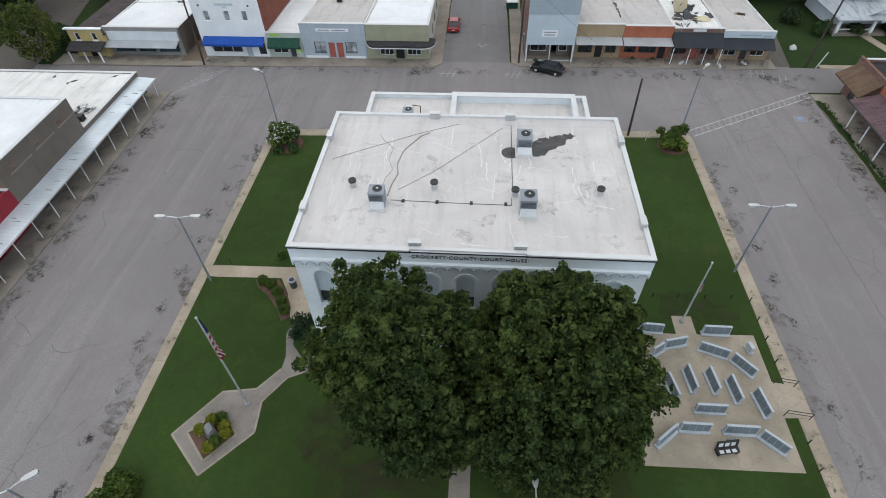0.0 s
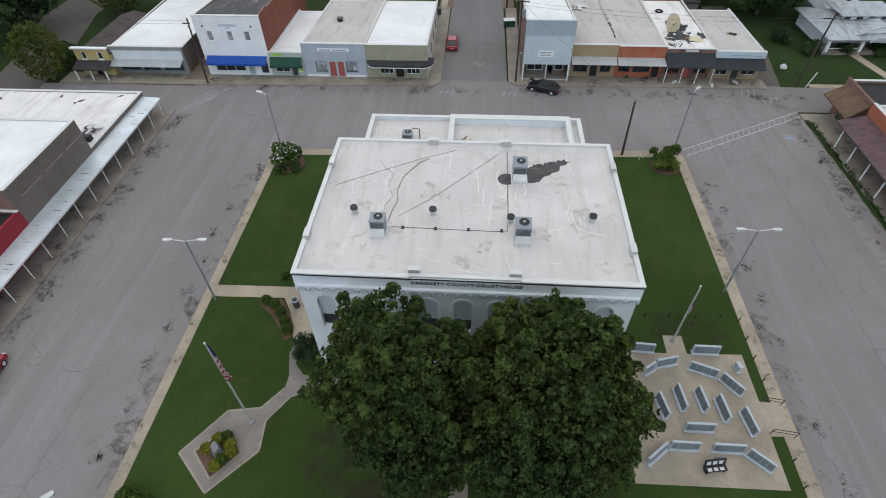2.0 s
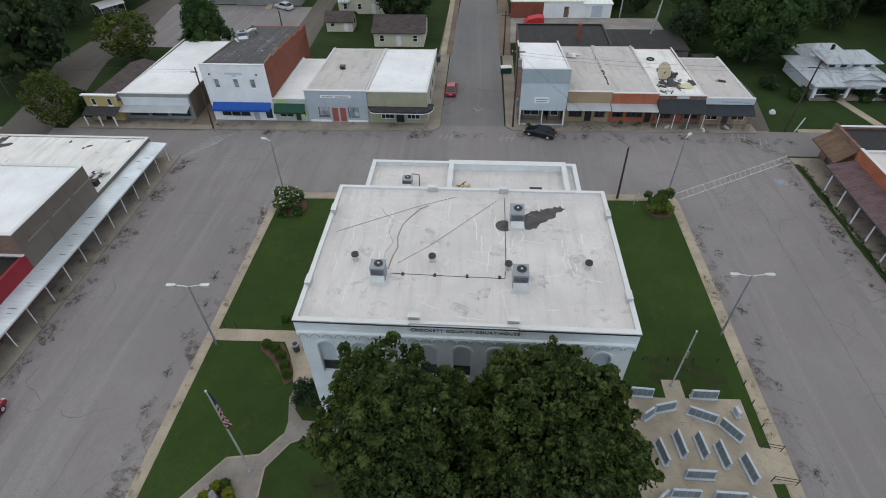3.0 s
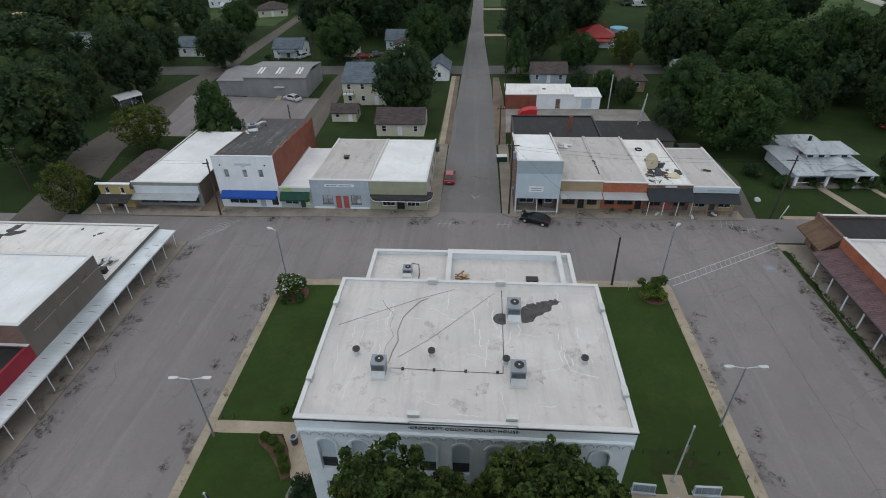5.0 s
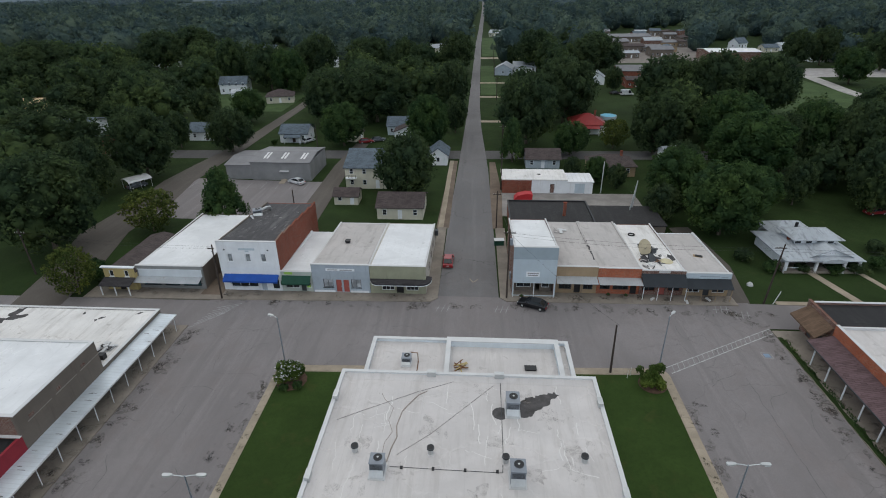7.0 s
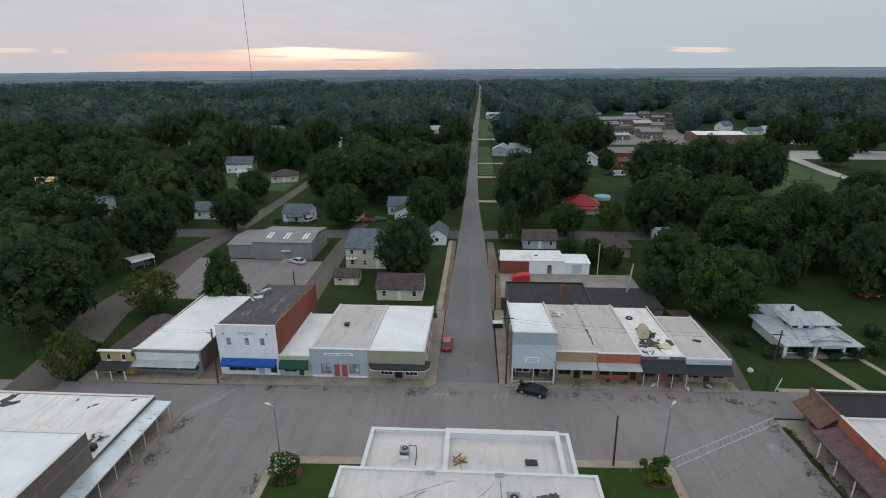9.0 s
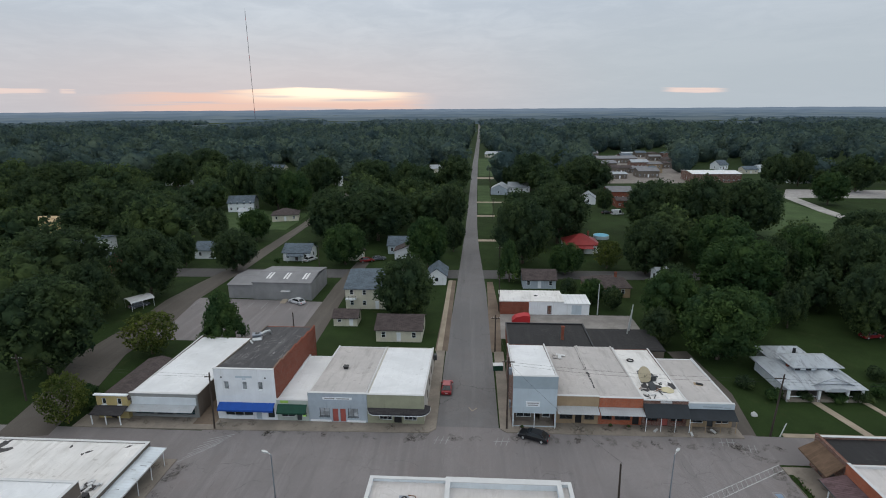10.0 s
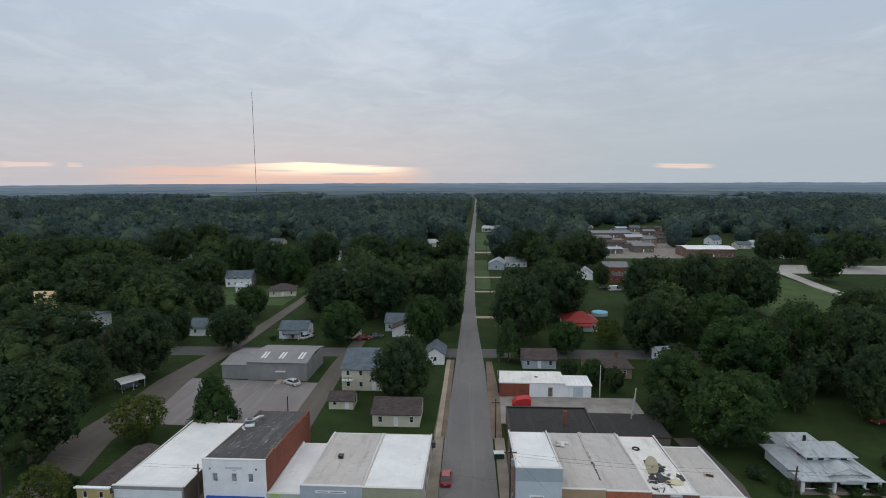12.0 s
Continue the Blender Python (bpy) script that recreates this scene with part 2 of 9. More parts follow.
def shingles(name, col, w=0.9, h=0.28):
    n = Net(name)
    br = n.node("ShaderNodeTexBrick")
    br.inputs["Scale"].default_value = 1.0
    br.inputs["Brick Width"].default_value, br.inputs["Row Height"].default_value = w, h
    br.inputs["Mortar Size"].default_value = 0.02
    n.put(shade(col, 0.8), br.inputs["Color1"]), n.put(shade(col, 1.2), br.inputs["Color2"]), n.put(shade(col, 0.45), br.inputs["Mortar"])
    n.nt.links.new(n.at, br.inputs["Vector"])
    c = n.mix(n.mul(n.ramp(n.noise(0.6, 5), 0.4, 0.7), 0.45), br.outputs["Color"], shade(col, 1.45))
    return n.done(c, 0.92, 0.0, br.outputs["Fac"], 0.3, 0.02, 0.2)


def brickwork(name, col, mortar=(0.32, 0.28, 0.25)):
    """Brick too far off to pick apart."""
    n = Net(name)
    s = n.node("ShaderNodeSeparateXYZ")
    n.nt.links.new(n.at, s.inputs[0])
    cmb = n.node("ShaderNodeCombineXYZ")
    n.put(n.mul(s.outputs[0], s.outputs[1], "ADD"), cmb.inputs[0]), n.put(s.outputs[2], cmb.inputs[1])
    br = n.node("ShaderNodeTexBrick")
    br.inputs["Scale"].default_value = 1.0
    br.inputs["Brick Width"].default_value, br.inputs["Row Height"].default_value = 0.21, 0.075
    br.inputs["Mortar Size"].default_value = 0.008
    n.put(shade(col, 0.75), br.inputs["Color1"]), n.put(shade(col, 1.2), br.inputs["Color2"]), n.put(mortar, br.inputs["Mortar"])
    n.nt.links.new(cmb.outputs[0], br.inputs["Vector"])
    c = n.mix(n.mul(n.ramp(n.noise(0.5, 5), 0.4, 0.72), 0.5), br.outputs["Color"], shade(col, 0.55))
    return n.done(c, 0.9, 0.0, br.outputs["Fac"], 0.3, 0.01, 0.25)


def turf(name, col, dry=(0.12, 0.1, 0.035), amount=0.3):
    n = Net(name)
    c = n.mix(n.ramp(n.noise(0.12, 5, 0.6), 0.3, 0.7), shade(col, 0.75), shade(col, 1.25))
    c = n.mix(n.mul(n.ramp(n.noise(3.0, 5, 0.7), 0.4, 0.7), 0.4), c, shade(col, 0.6))
    c = n.mix(n.mul(n.ramp(n.noise(0.35, 6, 0.65, 0.5), 0.55, 0.75), amount), c, dry)
    c = n.mix(n.mul(n.ramp(n.noise(30.0, 2), 0.35, 0.7), 0.4), c, shade(col, 1.6))
    return n.done(c, 0.95, 0.0, n.noise(45.0, 2), 0.6, 0.03, 0.1)


def leaves(name, dark, light, trans=0.45, clump=0.8):
    n = Net(name)
    f = n.mul(n.mul(n.island(), 0.5), n.mul(n.ramp(n.noise(clump, 3), 0.3, 0.7), 0.5), "ADD")
    c = n.mix(n.ramp(f, 0.15, 0.9), dark, light)
    # one stand of trees, and one tree, differs from the next
    c = n.mix(n.ramp(n.noise(0.014, 3, 0.6), 0.38, 0.64), n.mix(1.0, c, (0.78, 0.82, 0.86), "MULTIPLY"), n.mix(1.0, c, (1.12, 1.12, 1.08), "MULTIPLY"))
    c = n.mix(n.ramp(n.noise(0.07, 3, 0.6), 0.35, 0.66), n.mix(1.0, c, (0.72, 0.78, 0.88), "MULTIPLY"), n.mix(1.0, c, (1.3, 1.2, 0.98), "MULTIPLY"))
    c = n.mix(n.mul(n.rand(), 0.45), c, n.mix(1.0, c, (0.75, 0.85, 0.8), "MULTIPLY"))
    n.done(c, 0.8, 0.0, None, spec=0.08)
    tr = n.node("ShaderNodeBsdfTranslucent")
    n.put(c, tr.inputs[0])
    mx = n.node("ShaderNodeMixShader")
    mx.inputs[0].default_value = trans
    n.nt.links.new(n.b.outputs[0], mx.inputs[1]), n.nt.links.new(tr.outputs[0], mx.inputs[2])
    n.nt.links.new(mx.outputs[0], n.nt.nodes["Material Output"].inputs[0])
    return n.m


def bark_mat():
    n = Net("bark")
    c = n.mix(n.ramp(n.noise(3.0, 6, 0.7, 0.5, n.stretch(2, 2, 0.3)), 0.3, 0.7), (0.05, 0.04, 0.03), (0.17, 0.14, 0.11))
    return n.done(c, 0.95, 0.0, n.noise(6.0, 5, 0.7, 0.5, n.stretch(2, 2, 0.3)), 0.8, 0.05, 0.2)


def pane_mat(name, col):
    n = Net(name)
    c = n.mix(n.ramp(n.noise(0.6, 3), 0.35, 0.7), shade(col, 0.6), shade(col, 1.5))
    return n.done(c, 0.08, 0.0, None, spec=0.6)


ASPHALT = asphalt("worn_asphalt", (0.228, 0.209, 0.209))
STREET = asphalt("street_asphalt", (0.185, 0.178, 0.18), 0.8)
ASPHALT_DARK = asphalt("dark_asphalt", (0.11, 0.105, 0.105))
GRAVEL = asphalt("gravelled_lane", (0.125, 0.110, 0.097), 0.1)
WALKWAY = concrete("aged_concrete", (0.36, 0.30, 0.23))
KERB = concrete("tan_concrete", (0.34, 0.285, 0.22))
PLAZA = concrete("plaza_concrete", (0.335, 0.285, 0.225))
PATHGREY = concrete("exposed_aggregate", (0.225, 0.20, 0.18))
PATHEDGE = concrete("path_border", (0.30, 0.265, 0.215))
DIRTWALK = concrete("stained_sidewalk", (0.26, 0.225, 0.19))
DIRT = concrete("bare_brown_dirt", (0.17, 0.13, 0.1))
LAWN = turf("mown_lawn", (0.029, 0.051, 0.0125), (0.066, 0.058, 0.022), 0.5)
GRASS = turf("rough_grass", (0.023, 0.040, 0.012), (0.075, 0.064, 0.03), 0.3)
FIELD = turf("pale_field", (0.10, 0.14, 0.06), (0.2, 0.17, 0.09), 0.3)
MULCH = plain("bark_mulch", (0.11, 0.065, 0.045), 0.95, 0.35, 2.0, 14.0, bump=0.8)
ROOF_WHITE = membrane("white_roof_coating", (0.575, 0.543, 0.53), 1.9, (0.41, 0.38, 0.36), 0.5)
ROOF_BRIGHT = membrane("bright_white_roof", (0.72, 0.725, 0.735), 3.0, (0.6, 0.6, 0.6), 0.25)
ROOF_GREY = membrane("grey_cream_roof", (0.48, 0.45, 0.435), 2.4, (0.27, 0.25, 0.235), 0.5)
ROOF_WORN = membrane("peeling_white_roof", (0.72, 0.70, 0.68), 2.1, (0.36, 0.33, 0.3), 0.42)
ROOF_BLACK = membrane("black_bitumen_roof", (0.022, 0.021, 0.022), 1.0, (0.05, 0.048, 0.046), 0.4)
ROOF_TAR = membrane("weathered_grey_felt", (0.055, 0.053, 0.056), 0.9, (0.16, 0.155, 0.155), 0.5)
PATCH = plain("dark_wet_stain", (0.075, 0.07, 0.07), 0.8, 0.35, 1.2, 6.0)
WHITE = plain("white_paint", (0.74, 0.76, 0.78), 0.6, 0.07, 0.5, 8.0, stain=(0.5, 0.5, 0.48), amount=0.35)
COURT = plain("white_painted_masonry", (0.66, 0.71, 0.745), 0.75, 0.08, 0.6, 8.0, stain=(0.55, 0.58, 0.6), amount=0.35)
CAP = plain("white_coping", (0.585, 0.585, 0.585), 0.5, 0.06, 0.7, 8.0)
BLACK = plain("black_metal", (0.02, 0.02, 0.022), 0.5, 0.2)
DARKGREY = plain("dark_grey_metal", (0.07, 0.075, 0.08), 0.55, 0.2, metal=0.3)
GREYMETAL = plain("grey_galvanised", (0.25, 0.275, 0.31), 0.5, 0.15, 0.8, metal=0.3)
STEEL = plain("light_steel", (0.55, 0.56, 0.56), 0.45, 0.12, metal=0.5)
POLEWOOD = plain("dark_pole_wood", (0.055, 0.042, 0.035), 0.9, 0.3, 1.0, 8.0)
BRICKRED = brickwork("red_brick", (0.22, 0.058, 0.034), (0.2, 0.13, 0.1))
BRICKORANGE = brickwork("orange_brick", (0.40, 0.11, 0.055), (0.3, 0.18, 0.13))
BRICKBROWN = brickwork("brown_brick", (0.16, 0.075, 0.055))
TAUPE = plain("taupe_render", (0.15, 0.125, 0.105), 0.85, 0.1, 0.4, 8.0, stain=(0.1, 0.08, 0.065), amount=0.5)
CREAM = plain("yellow_cream_siding", (0.48, 0.38, 0.17), 0.75, 0.1, 0.7, 8.0, stain=(0.3, 0.25, 0.14), amount=0.4)
REDPAINT = plain("bright_red_paint", (0.42, 0.025, 0.03), 0.6, 0.1, 0.5, 8.0)
REDWALL = plain("dull_red_paint", (0.25, 0.018, 0.03), 0.65, 0.12, 0.5, 8.0)
BLUEGREY = plain("blue_grey_paint", (0.37, 0.42, 0.47), 0.75, 0.09, 0.6, 8.0, stain=(0.2, 0.22, 0.24), amount=0.4)
OLIVE = plain("olive_render", (0.31, 0.31, 0.22), 0.8, 0.1, 0.6, 8.0, stain=(0.17, 0.16, 0.11), amount=0.4)
TAN = plain("tan_render", (0.33, 0.24, 0.15), 0.8, 0.12, 0.6, 8.0, stain=(0.18, 0.14, 0.1), amount=0.5)
PALEBLUE = plain("pale_blue_grey_metal", (0.47, 0.54, 0.59), 0.6, 0.06, 0.5, 8.0, stain=(0.3, 0.34, 0.37), amount=0.3)
MIDBLUE = plain("slate_blue_metal", (0.32, 0.38, 0.42), 0.6, 0.06, 0.5, 8.0)
SHEET = metal_sheet("pale_corrugated_sheet", (0.55, 0.6, 0.64), 0.5, "Y", 0.45, 0.1)
SHEETX = metal_sheet("old_corrugated_sheet", (0.42, 0.44, 0.46), 0.35, "X", 0.5, 0.3)
SILVER = metal_sheet("silver_painted_tin", (0.35, 0.38, 0.41), 0.6, "X", 0.5, 0.2)
WAREHOUSE = metal_sheet("grey_ribbed_cladding", (0.27, 0.27, 0.275), 0.3, "X", 0.6, 0.1)
WAREROOF = metal_sheet("grey_metal_roof", (0.17, 0.17, 0.18), 0.6, "X", 0.55, 0.1)
BLUEAWN = plain("royal_blue_canvas", (0.012, 0.07, 0.33), 0.75, 0.12, 1.0, 10.0)
GREENAWN = plain("dark_green_canvas", (0.01, 0.055, 0.035), 0.75, 0.15, 1.0, 10.0)
SLATEAWN = plain("charcoal_awning", (0.022, 0.027, 0.033), 0.7, 0.15, 1.0, 10.0)
MAROON = shingles("maroon_shingle", (0.115, 0.075, 0.08))
BROWNSH = shingles("brown_shake", (0.135, 0.088, 0.06))
BLACKSH = shingles("charcoal_shingle", (0.05, 0.047, 0.05))
BROWNROOF = shingles("dark_brown_shingle", (0.075, 0.06, 0.058))
BLUEROOF = shingles("blue_grey_shingle", (0.10, 0.125, 0.15))
REDROOF = metal_sheet("red_metal_roof", (0.26, 0.03, 0.03), 0.5, "X", 0.5, 0.05)
GLASS = pane_mat("dark_window_glass", (0.02, 0.025, 0.03))
LOUVER = plain("dark_louvre", (0.03, 0.035, 0.04), 0.6, 0.2)
DOORRED = plain("red_door_paint", (0.36, 0.095, 0.075), 0.6, 0.1)
PAINT = plain("road_paint", (0.4, 0.4, 0.395), 0.8, 0.3, 1.2, 10.0)
FAINT = plain("worn_road_paint", (0.295, 0.29, 0.29), 0.9, 0.2, 0.8, 8.0)


def stain(name, col, scale=1.2, lo=0.42, hi=0.6, strength=0.8):
    """A film of dirt or oil, thin and broken at its edges."""
    n = Net(name)
    n.done(n.mix(n.ramp(n.noise(scale * 3, 4), 0.3, 0.7), shade(col, 0.75), shade(col, 1.25)), 0.85, 0.0, None, spec=0.2)
    tr = n.node("ShaderNodeBsdfTransparent")
    mx = n.node("ShaderNodeMixShader")
    n.put(n.mul(n.ramp(n.noise(scale, 6, 0.7, 0.4), lo, hi), strength), mx.inputs[0])
    n.nt.links.new(tr.outputs[0], mx.inputs[1]), n.nt.links.new(n.b.outputs[0], mx.inputs[2])
    n.nt.links.new(mx.outputs[0], n.nt.nodes["Material Output"].inputs[0])
    return n.m


OIL = stain("oil_stain", (0.09, 0.085, 0.085), 3.2, 0.38, 0.74, 0.52)
TARLINE = plain("tar_crack", (0.13, 0.125, 0.125), 0.8, 0.3, 1.2, 8.0)
GRIME = stain("gutter_grime", (0.12, 0.105, 0.09), 1.6, 0.36, 0.75, 0.5)
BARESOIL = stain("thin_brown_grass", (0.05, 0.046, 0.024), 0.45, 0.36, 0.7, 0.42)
MOSS = stain("moss_and_dirt", (0.13, 0.115, 0.07), 2.2, 0.42, 0.7, 0.5)
GRANITE = plain("grey_granite", (0.40, 0.44, 0.48), 0.45, 0.12, 2.0, 30.0)
DARKSTONE = plain("dark_polished_granite", (0.15, 0.185, 0.21), 0.3, 0.25, 1.4, 18.0)
RUBBER = plain("tyre_rubber", (0.015, 0.015, 0.016), 0.9, 0.2)
TERRA = plain("rusty_iron", (0.2, 0.1, 0.05), 0.9, 0.3)
POOL = plain("pool_blue", (0.08, 0.42, 0.6), 0.3, 0.15)
# darker wall colour that paints the shade line of the corbel arches
ARCH_SHADE = plain("painted_arch_shade", (0.40, 0.44, 0.48), 0.85, 0.15, 1.0, 10.0)
BARK = bark_mat()
LEAF_OAK = leaves("oak_leaves", (0.016, 0.030, 0.010), (0.112, 0.150, 0.043), 0.3, 1.7)
LEAF_DARK = leaves("dark_leaves", (0.041, 0.066, 0.034), (0.100, 0.140, 0.060))
LEAF_MID = leaves("mid_green_leaves", (0.042, 0.082, 0.032), (0.094, 0.15, 0.05))
LEAF_LIGHT = leaves("light_green_leaves", (0.06, 0.105, 0.022), (0.17, 0.22, 0.055))
LEAF_YELLOW = leaves("yellow_green_leaves", (0.14, 0.16, 0.02), (0.42, 0.40, 0.06))
LEAF_SPRING = leaves("pale_green_leaves", (0.07, 0.1, 0.025), (0.2, 0.22, 0.06), 0.5)
# haze is painted into these two: bluer and paler leaves with distance
LEAF_FAR_HAZED = leaves("far_leaves_hazed", (0.058, 0.091, 0.086), (0.114, 0.158, 0.140), 0.4)
LEAF_HAZE = leaves("distant_leaves_hazed", (0.082, 0.120, 0.138), (0.124, 0.168, 0.186), 0.4)


# ---- mesh helpers ----
class B:
    """Gathers the faces of one mesh."""

    def __init__(self):
        self.v, self.f = [], []

    def add(self, vs, fs):
        k = len(self.v)
        self.v += [tuple(p) for p in vs]
        self.f += [tuple(i + k for i in q) for q in fs]
        return self

    def box(self, x0, x1, y0, y1, z0, z1, m=None):
        vs = [Vector((x, y, z)) for z in (z0, z1) for y in (y0, y1) for x in (x0, x1)]
        if m is not None:
            vs = [m @ p for p in vs]
        return self.add(vs, [(0, 2, 3, 1), (4, 5, 7, 6), (0, 1, 5, 4), (2, 6, 7, 3), (0, 4, 6, 2), (1, 3, 7, 5)])

    def prism(self, poly, z0, z1, m=None):
        """An upright slab over a polygon; z0, z1 may be numbers or functions of x, y."""
        n = len(poly)
        lo = [(x, y, z0(x, y) if callable(z0) else z0) for x, y in poly]
        hi = [(x, y, z1(x, y) if callable(z1) else z1) for x, y in poly]
        vs = lo + hi
        if m is not None:
            vs = [m @ Vector(p) for p in vs]
        return self.add(vs, [tuple(range(n - 1, -1, -1)), tuple(range(n, 2 * n))] + [(i, (i + 1) % n, n + (i + 1) % n, n + i) for i in range(n)])

    def side(self, poly, a, b, axis="x"):
        """A slab over a polygon in the upright plane across the axis, from a to b."""
        n = len(poly)
        if axis == "x":
            vs = [(a, p, q) for p, q in poly] + [(b, p, q) for p, q in poly]
        else:
            vs = [(p, a, q) for p, q in poly] + [(p, b, q) for p, q in poly]
        return self.add(vs, [tuple(range(n - 1, -1, -1)), tuple(range(n, 2 * n))] + [(i, (i + 1) % n, n + (i + 1) % n, n + i) for i in range(n)])

    def rod(self, p, q, r, r2=None, n=8):
        p, q = Vector(p), Vector(q)
        r2 = r if r2 is None else r2
        d = (q - p).normalized()
        u = d.orthogonal().normalized()
        w = d.cross(u)
        ring = [(u * math.cos(2 * math.pi * i / n) + w * math.sin(2 * math.pi * i / n)) for i in range(n)]
        vs = [p + c * r for c in ring] + [q + c * r2 for c in ring]
        return self.add(vs, [tuple(range(n - 1, -1, -1)), tuple(range(n, 2 * n))] + [(i, (i + 1) % n, n + (i + 1) % n, n + i) for i in range(n)])

    def path(self, pts, r, n=6):
        """A bent tube through the points, in one piece."""
        pts = [Vector(p) for p in pts]
        vs, fs = [], []
        u = (pts[1] - pts[0]).orthogonal().normalized()
        for k, p in enumerate(pts):
            d = (pts[min(k + 1, len(pts) - 1)] - pts[max(k - 1, 0)]).normalized()
            u = (u - d * u.dot(d)).normalized()
            w = d.cross(u)
            vs += [p + u * r * math.cos(2 * math.pi * i / n) + w * r * math.sin(2 * math.pi * i / n) for i in range(n)]
        for k in range(len(pts) - 1):
            fs += [(k * n + i, k * n + (i + 1) % n, (k + 1) * n + (i + 1) % n, (k + 1) * n + i) for i in range(n)]
        m = (len(pts) - 1) * n
        return self.add(vs, fs + [tuple(range(n - 1, -1, -1)), tuple(range(m, m + n))])

    def strip(self, pts, w, z, th=0.004):
        """A flat band along a way, lying on a surface."""
        for a, b in zip(pts, pts[1:]):
            a, b = Vector(a), Vector(b)
            s = Vector((a.y - b.y, b.x - a.x)).normalized() * w / 2
            self.prism([tuple(a - s), tuple(b - s), tuple(b + s), tuple(a + s)][::1], z, z + th)
        return self

    def dome(self, c, rx, ry, rz, n=10, k=5, low=-0.3, rough=0.0, rng=None):
        """A rounded lump, open below."""
        rows = []
        for j in range(k + 1):
            a = low * math.pi / 2 + (1 - low) * math.pi / 2 * j / k
            for i in range(n):
                t = 2 * math.pi * i / n
                s = 1 + (rng.uniform(-rough, rough) if rng else 0)
                rows.append((c[0] + rx * s * math.cos(a) * math.cos(t), c[1] + ry * s * math.cos(a) * math.sin(t), c[2] + rz * s * math.sin(a)))
        fs = [(j * n + i, j * n + (i + 1) % n, (j + 1) * n + (i + 1) % n, (j + 1) * n + i) for j in range(k) for i in range(n)]
        return self.add(rows, fs + [tuple(range(n - 1, -1, -1))])

    def mesh(self, name, mat):
        me = bpy.data.meshes.new(name)
        me.from_pydata(self.v, [], self.f)
        me.materials.append(mat)
        bm = bmesh.new()
        bm.from_mesh(me)
        bmesh.ops.recalc_face_normals(bm, faces=bm.faces)
        bm.to_mesh(me)
        bm.free()
        return me


def part(name, b, mat, parent, label="", bevel=0.0):
    ob = new(name, b.mesh(name, mat))
    ob.parent = parent
    if label:
        tagged(ob, label)
    if bevel:
        md = ob.modifiers.new("edges", "BEVEL")
        md.width, md.segments, md.limit_method = bevel, 2, "ANGLE"
    return ob


def setting(name, b, mat, label, category, m=None):
    ob = new(name, b.mesh(name, mat))
    if m is not None:
        ob.matrix_world = m
    return tagged(ob, label, category, kind="structure")


def thing(name, label, category, m=None, group="", kind=""):
    ob = new(name)
    ob.empty_display_size = 0.3
    if m is not None:
        ob.matrix_world = m
    return tagged(ob, label, category, group, kind)


def single(name, b, mat, label, category, m=None, group="", kind=""):
    ob = new(name, b.mesh(name, mat))
    if m is not None:
        ob.matrix_world = m
    return tagged(ob, label, category, group, kind)


def holed(b, a0, a1, z0, z1, c0, c1, holes, axis="y"):
    """A wall with openings through it, in one piece: along x when axis is y."""
    xs = sorted({a0, a1, *(h[0] for h in holes), *(h[1] for h in holes)})
    zs = sorted({z0, z1, *(h[2] for h in holes), *(h[3] for h in holes)})
    solid = lambda i, j: 0 <= i < len(xs) - 1 and 0 <= j < len(zs) - 1 and not any(h[0] < xs[i + 1] - 1e-6 and h[1] > xs[i] + 1e-6 and h[2] < zs[j + 1] - 1e-6 and h[3] > zs[j] + 1e-6 for h in holes)
    at, vs, fs = {}, [], []

    def vert(i, j, c):
        if (i, j, c) not in at:
            at[i, j, c] = len(vs)
            y = c1 if c else c0
            vs.append((xs[i], y, zs[j]) if axis == "y" else (y, xs[i], zs[j]))
        return at[i, j, c]

    for i in range(len(xs) - 1):
        for j in range(len(zs) - 1):
            if not solid(i, j):
                continue
            for c in (0, 1):
                fs.append((vert(i, j, c), vert(i + 1, j, c), vert(i + 1, j + 1, c), vert(i, j + 1, c)))
            for di, dj, p, q in ((-1, 0, (i, j), (i, j + 1)), (1, 0, (i + 1, j), (i + 1, j + 1)), (0, -1, (i, j), (i + 1, j)), (0, 1, (i, j + 1), (i + 1, j + 1))):
                if not solid(i + di, j + dj):
                    fs.append((vert(*p, 0), vert(*q, 0), vert(*q, 1), vert(*p, 1)))
    return b.add(vs, fs)


def window(parent, x0, x1, z0, z1, y, frame_mat, bars=1, sill=True, name="window", glass=None, facing=-1, axis="y"):
    """A window set in an opening: frame, sill and panes, facing down the y axis (or along x)."""
    w = 0.07
    m = Matrix.Identity(4) if axis == "y" else Matrix.Rotation(radians(90), 4, "Z")
    t = 0.06
    fb = B()
    for a in ((x0, x0 + w, z0, z1), (x1 - w, x1, z0, z1), (x0 + w, x1 - w, z0, z0 + w), (x0 + w, x1 - w, z1 - w, z1)):
        fb.box(a[0], a[1], y - t, y + t, a[2], a[3], m)
    fr = part(name, fb, frame_mat, parent)
    step = (x1 - x0 - 2 * w) / bars
    for i in range(bars):
        p = x0 + w + i * step
        if i:
            part("glazing_bar", B().box(p - 0.025, p + 0.025, y - 0.04, y + 0.04, z0 + w, z1 - w, m), frame_mat, fr)
        part("pane", B().box(p + 0.026, p + step - 0.026, y - 0.012, y + 0.012, z0 + w + 0.002, z1 - w - 0.002, m), glass or GLASS, fr)
    if sill:
        part("sill", B().box(x0 - 0.08, x1 + 0.08, y + facing * 0.22 - 0.0, y + facing * 0.065, z0 - 0.1, z0 - 0.003, m), frame_mat, fr)
    return fr

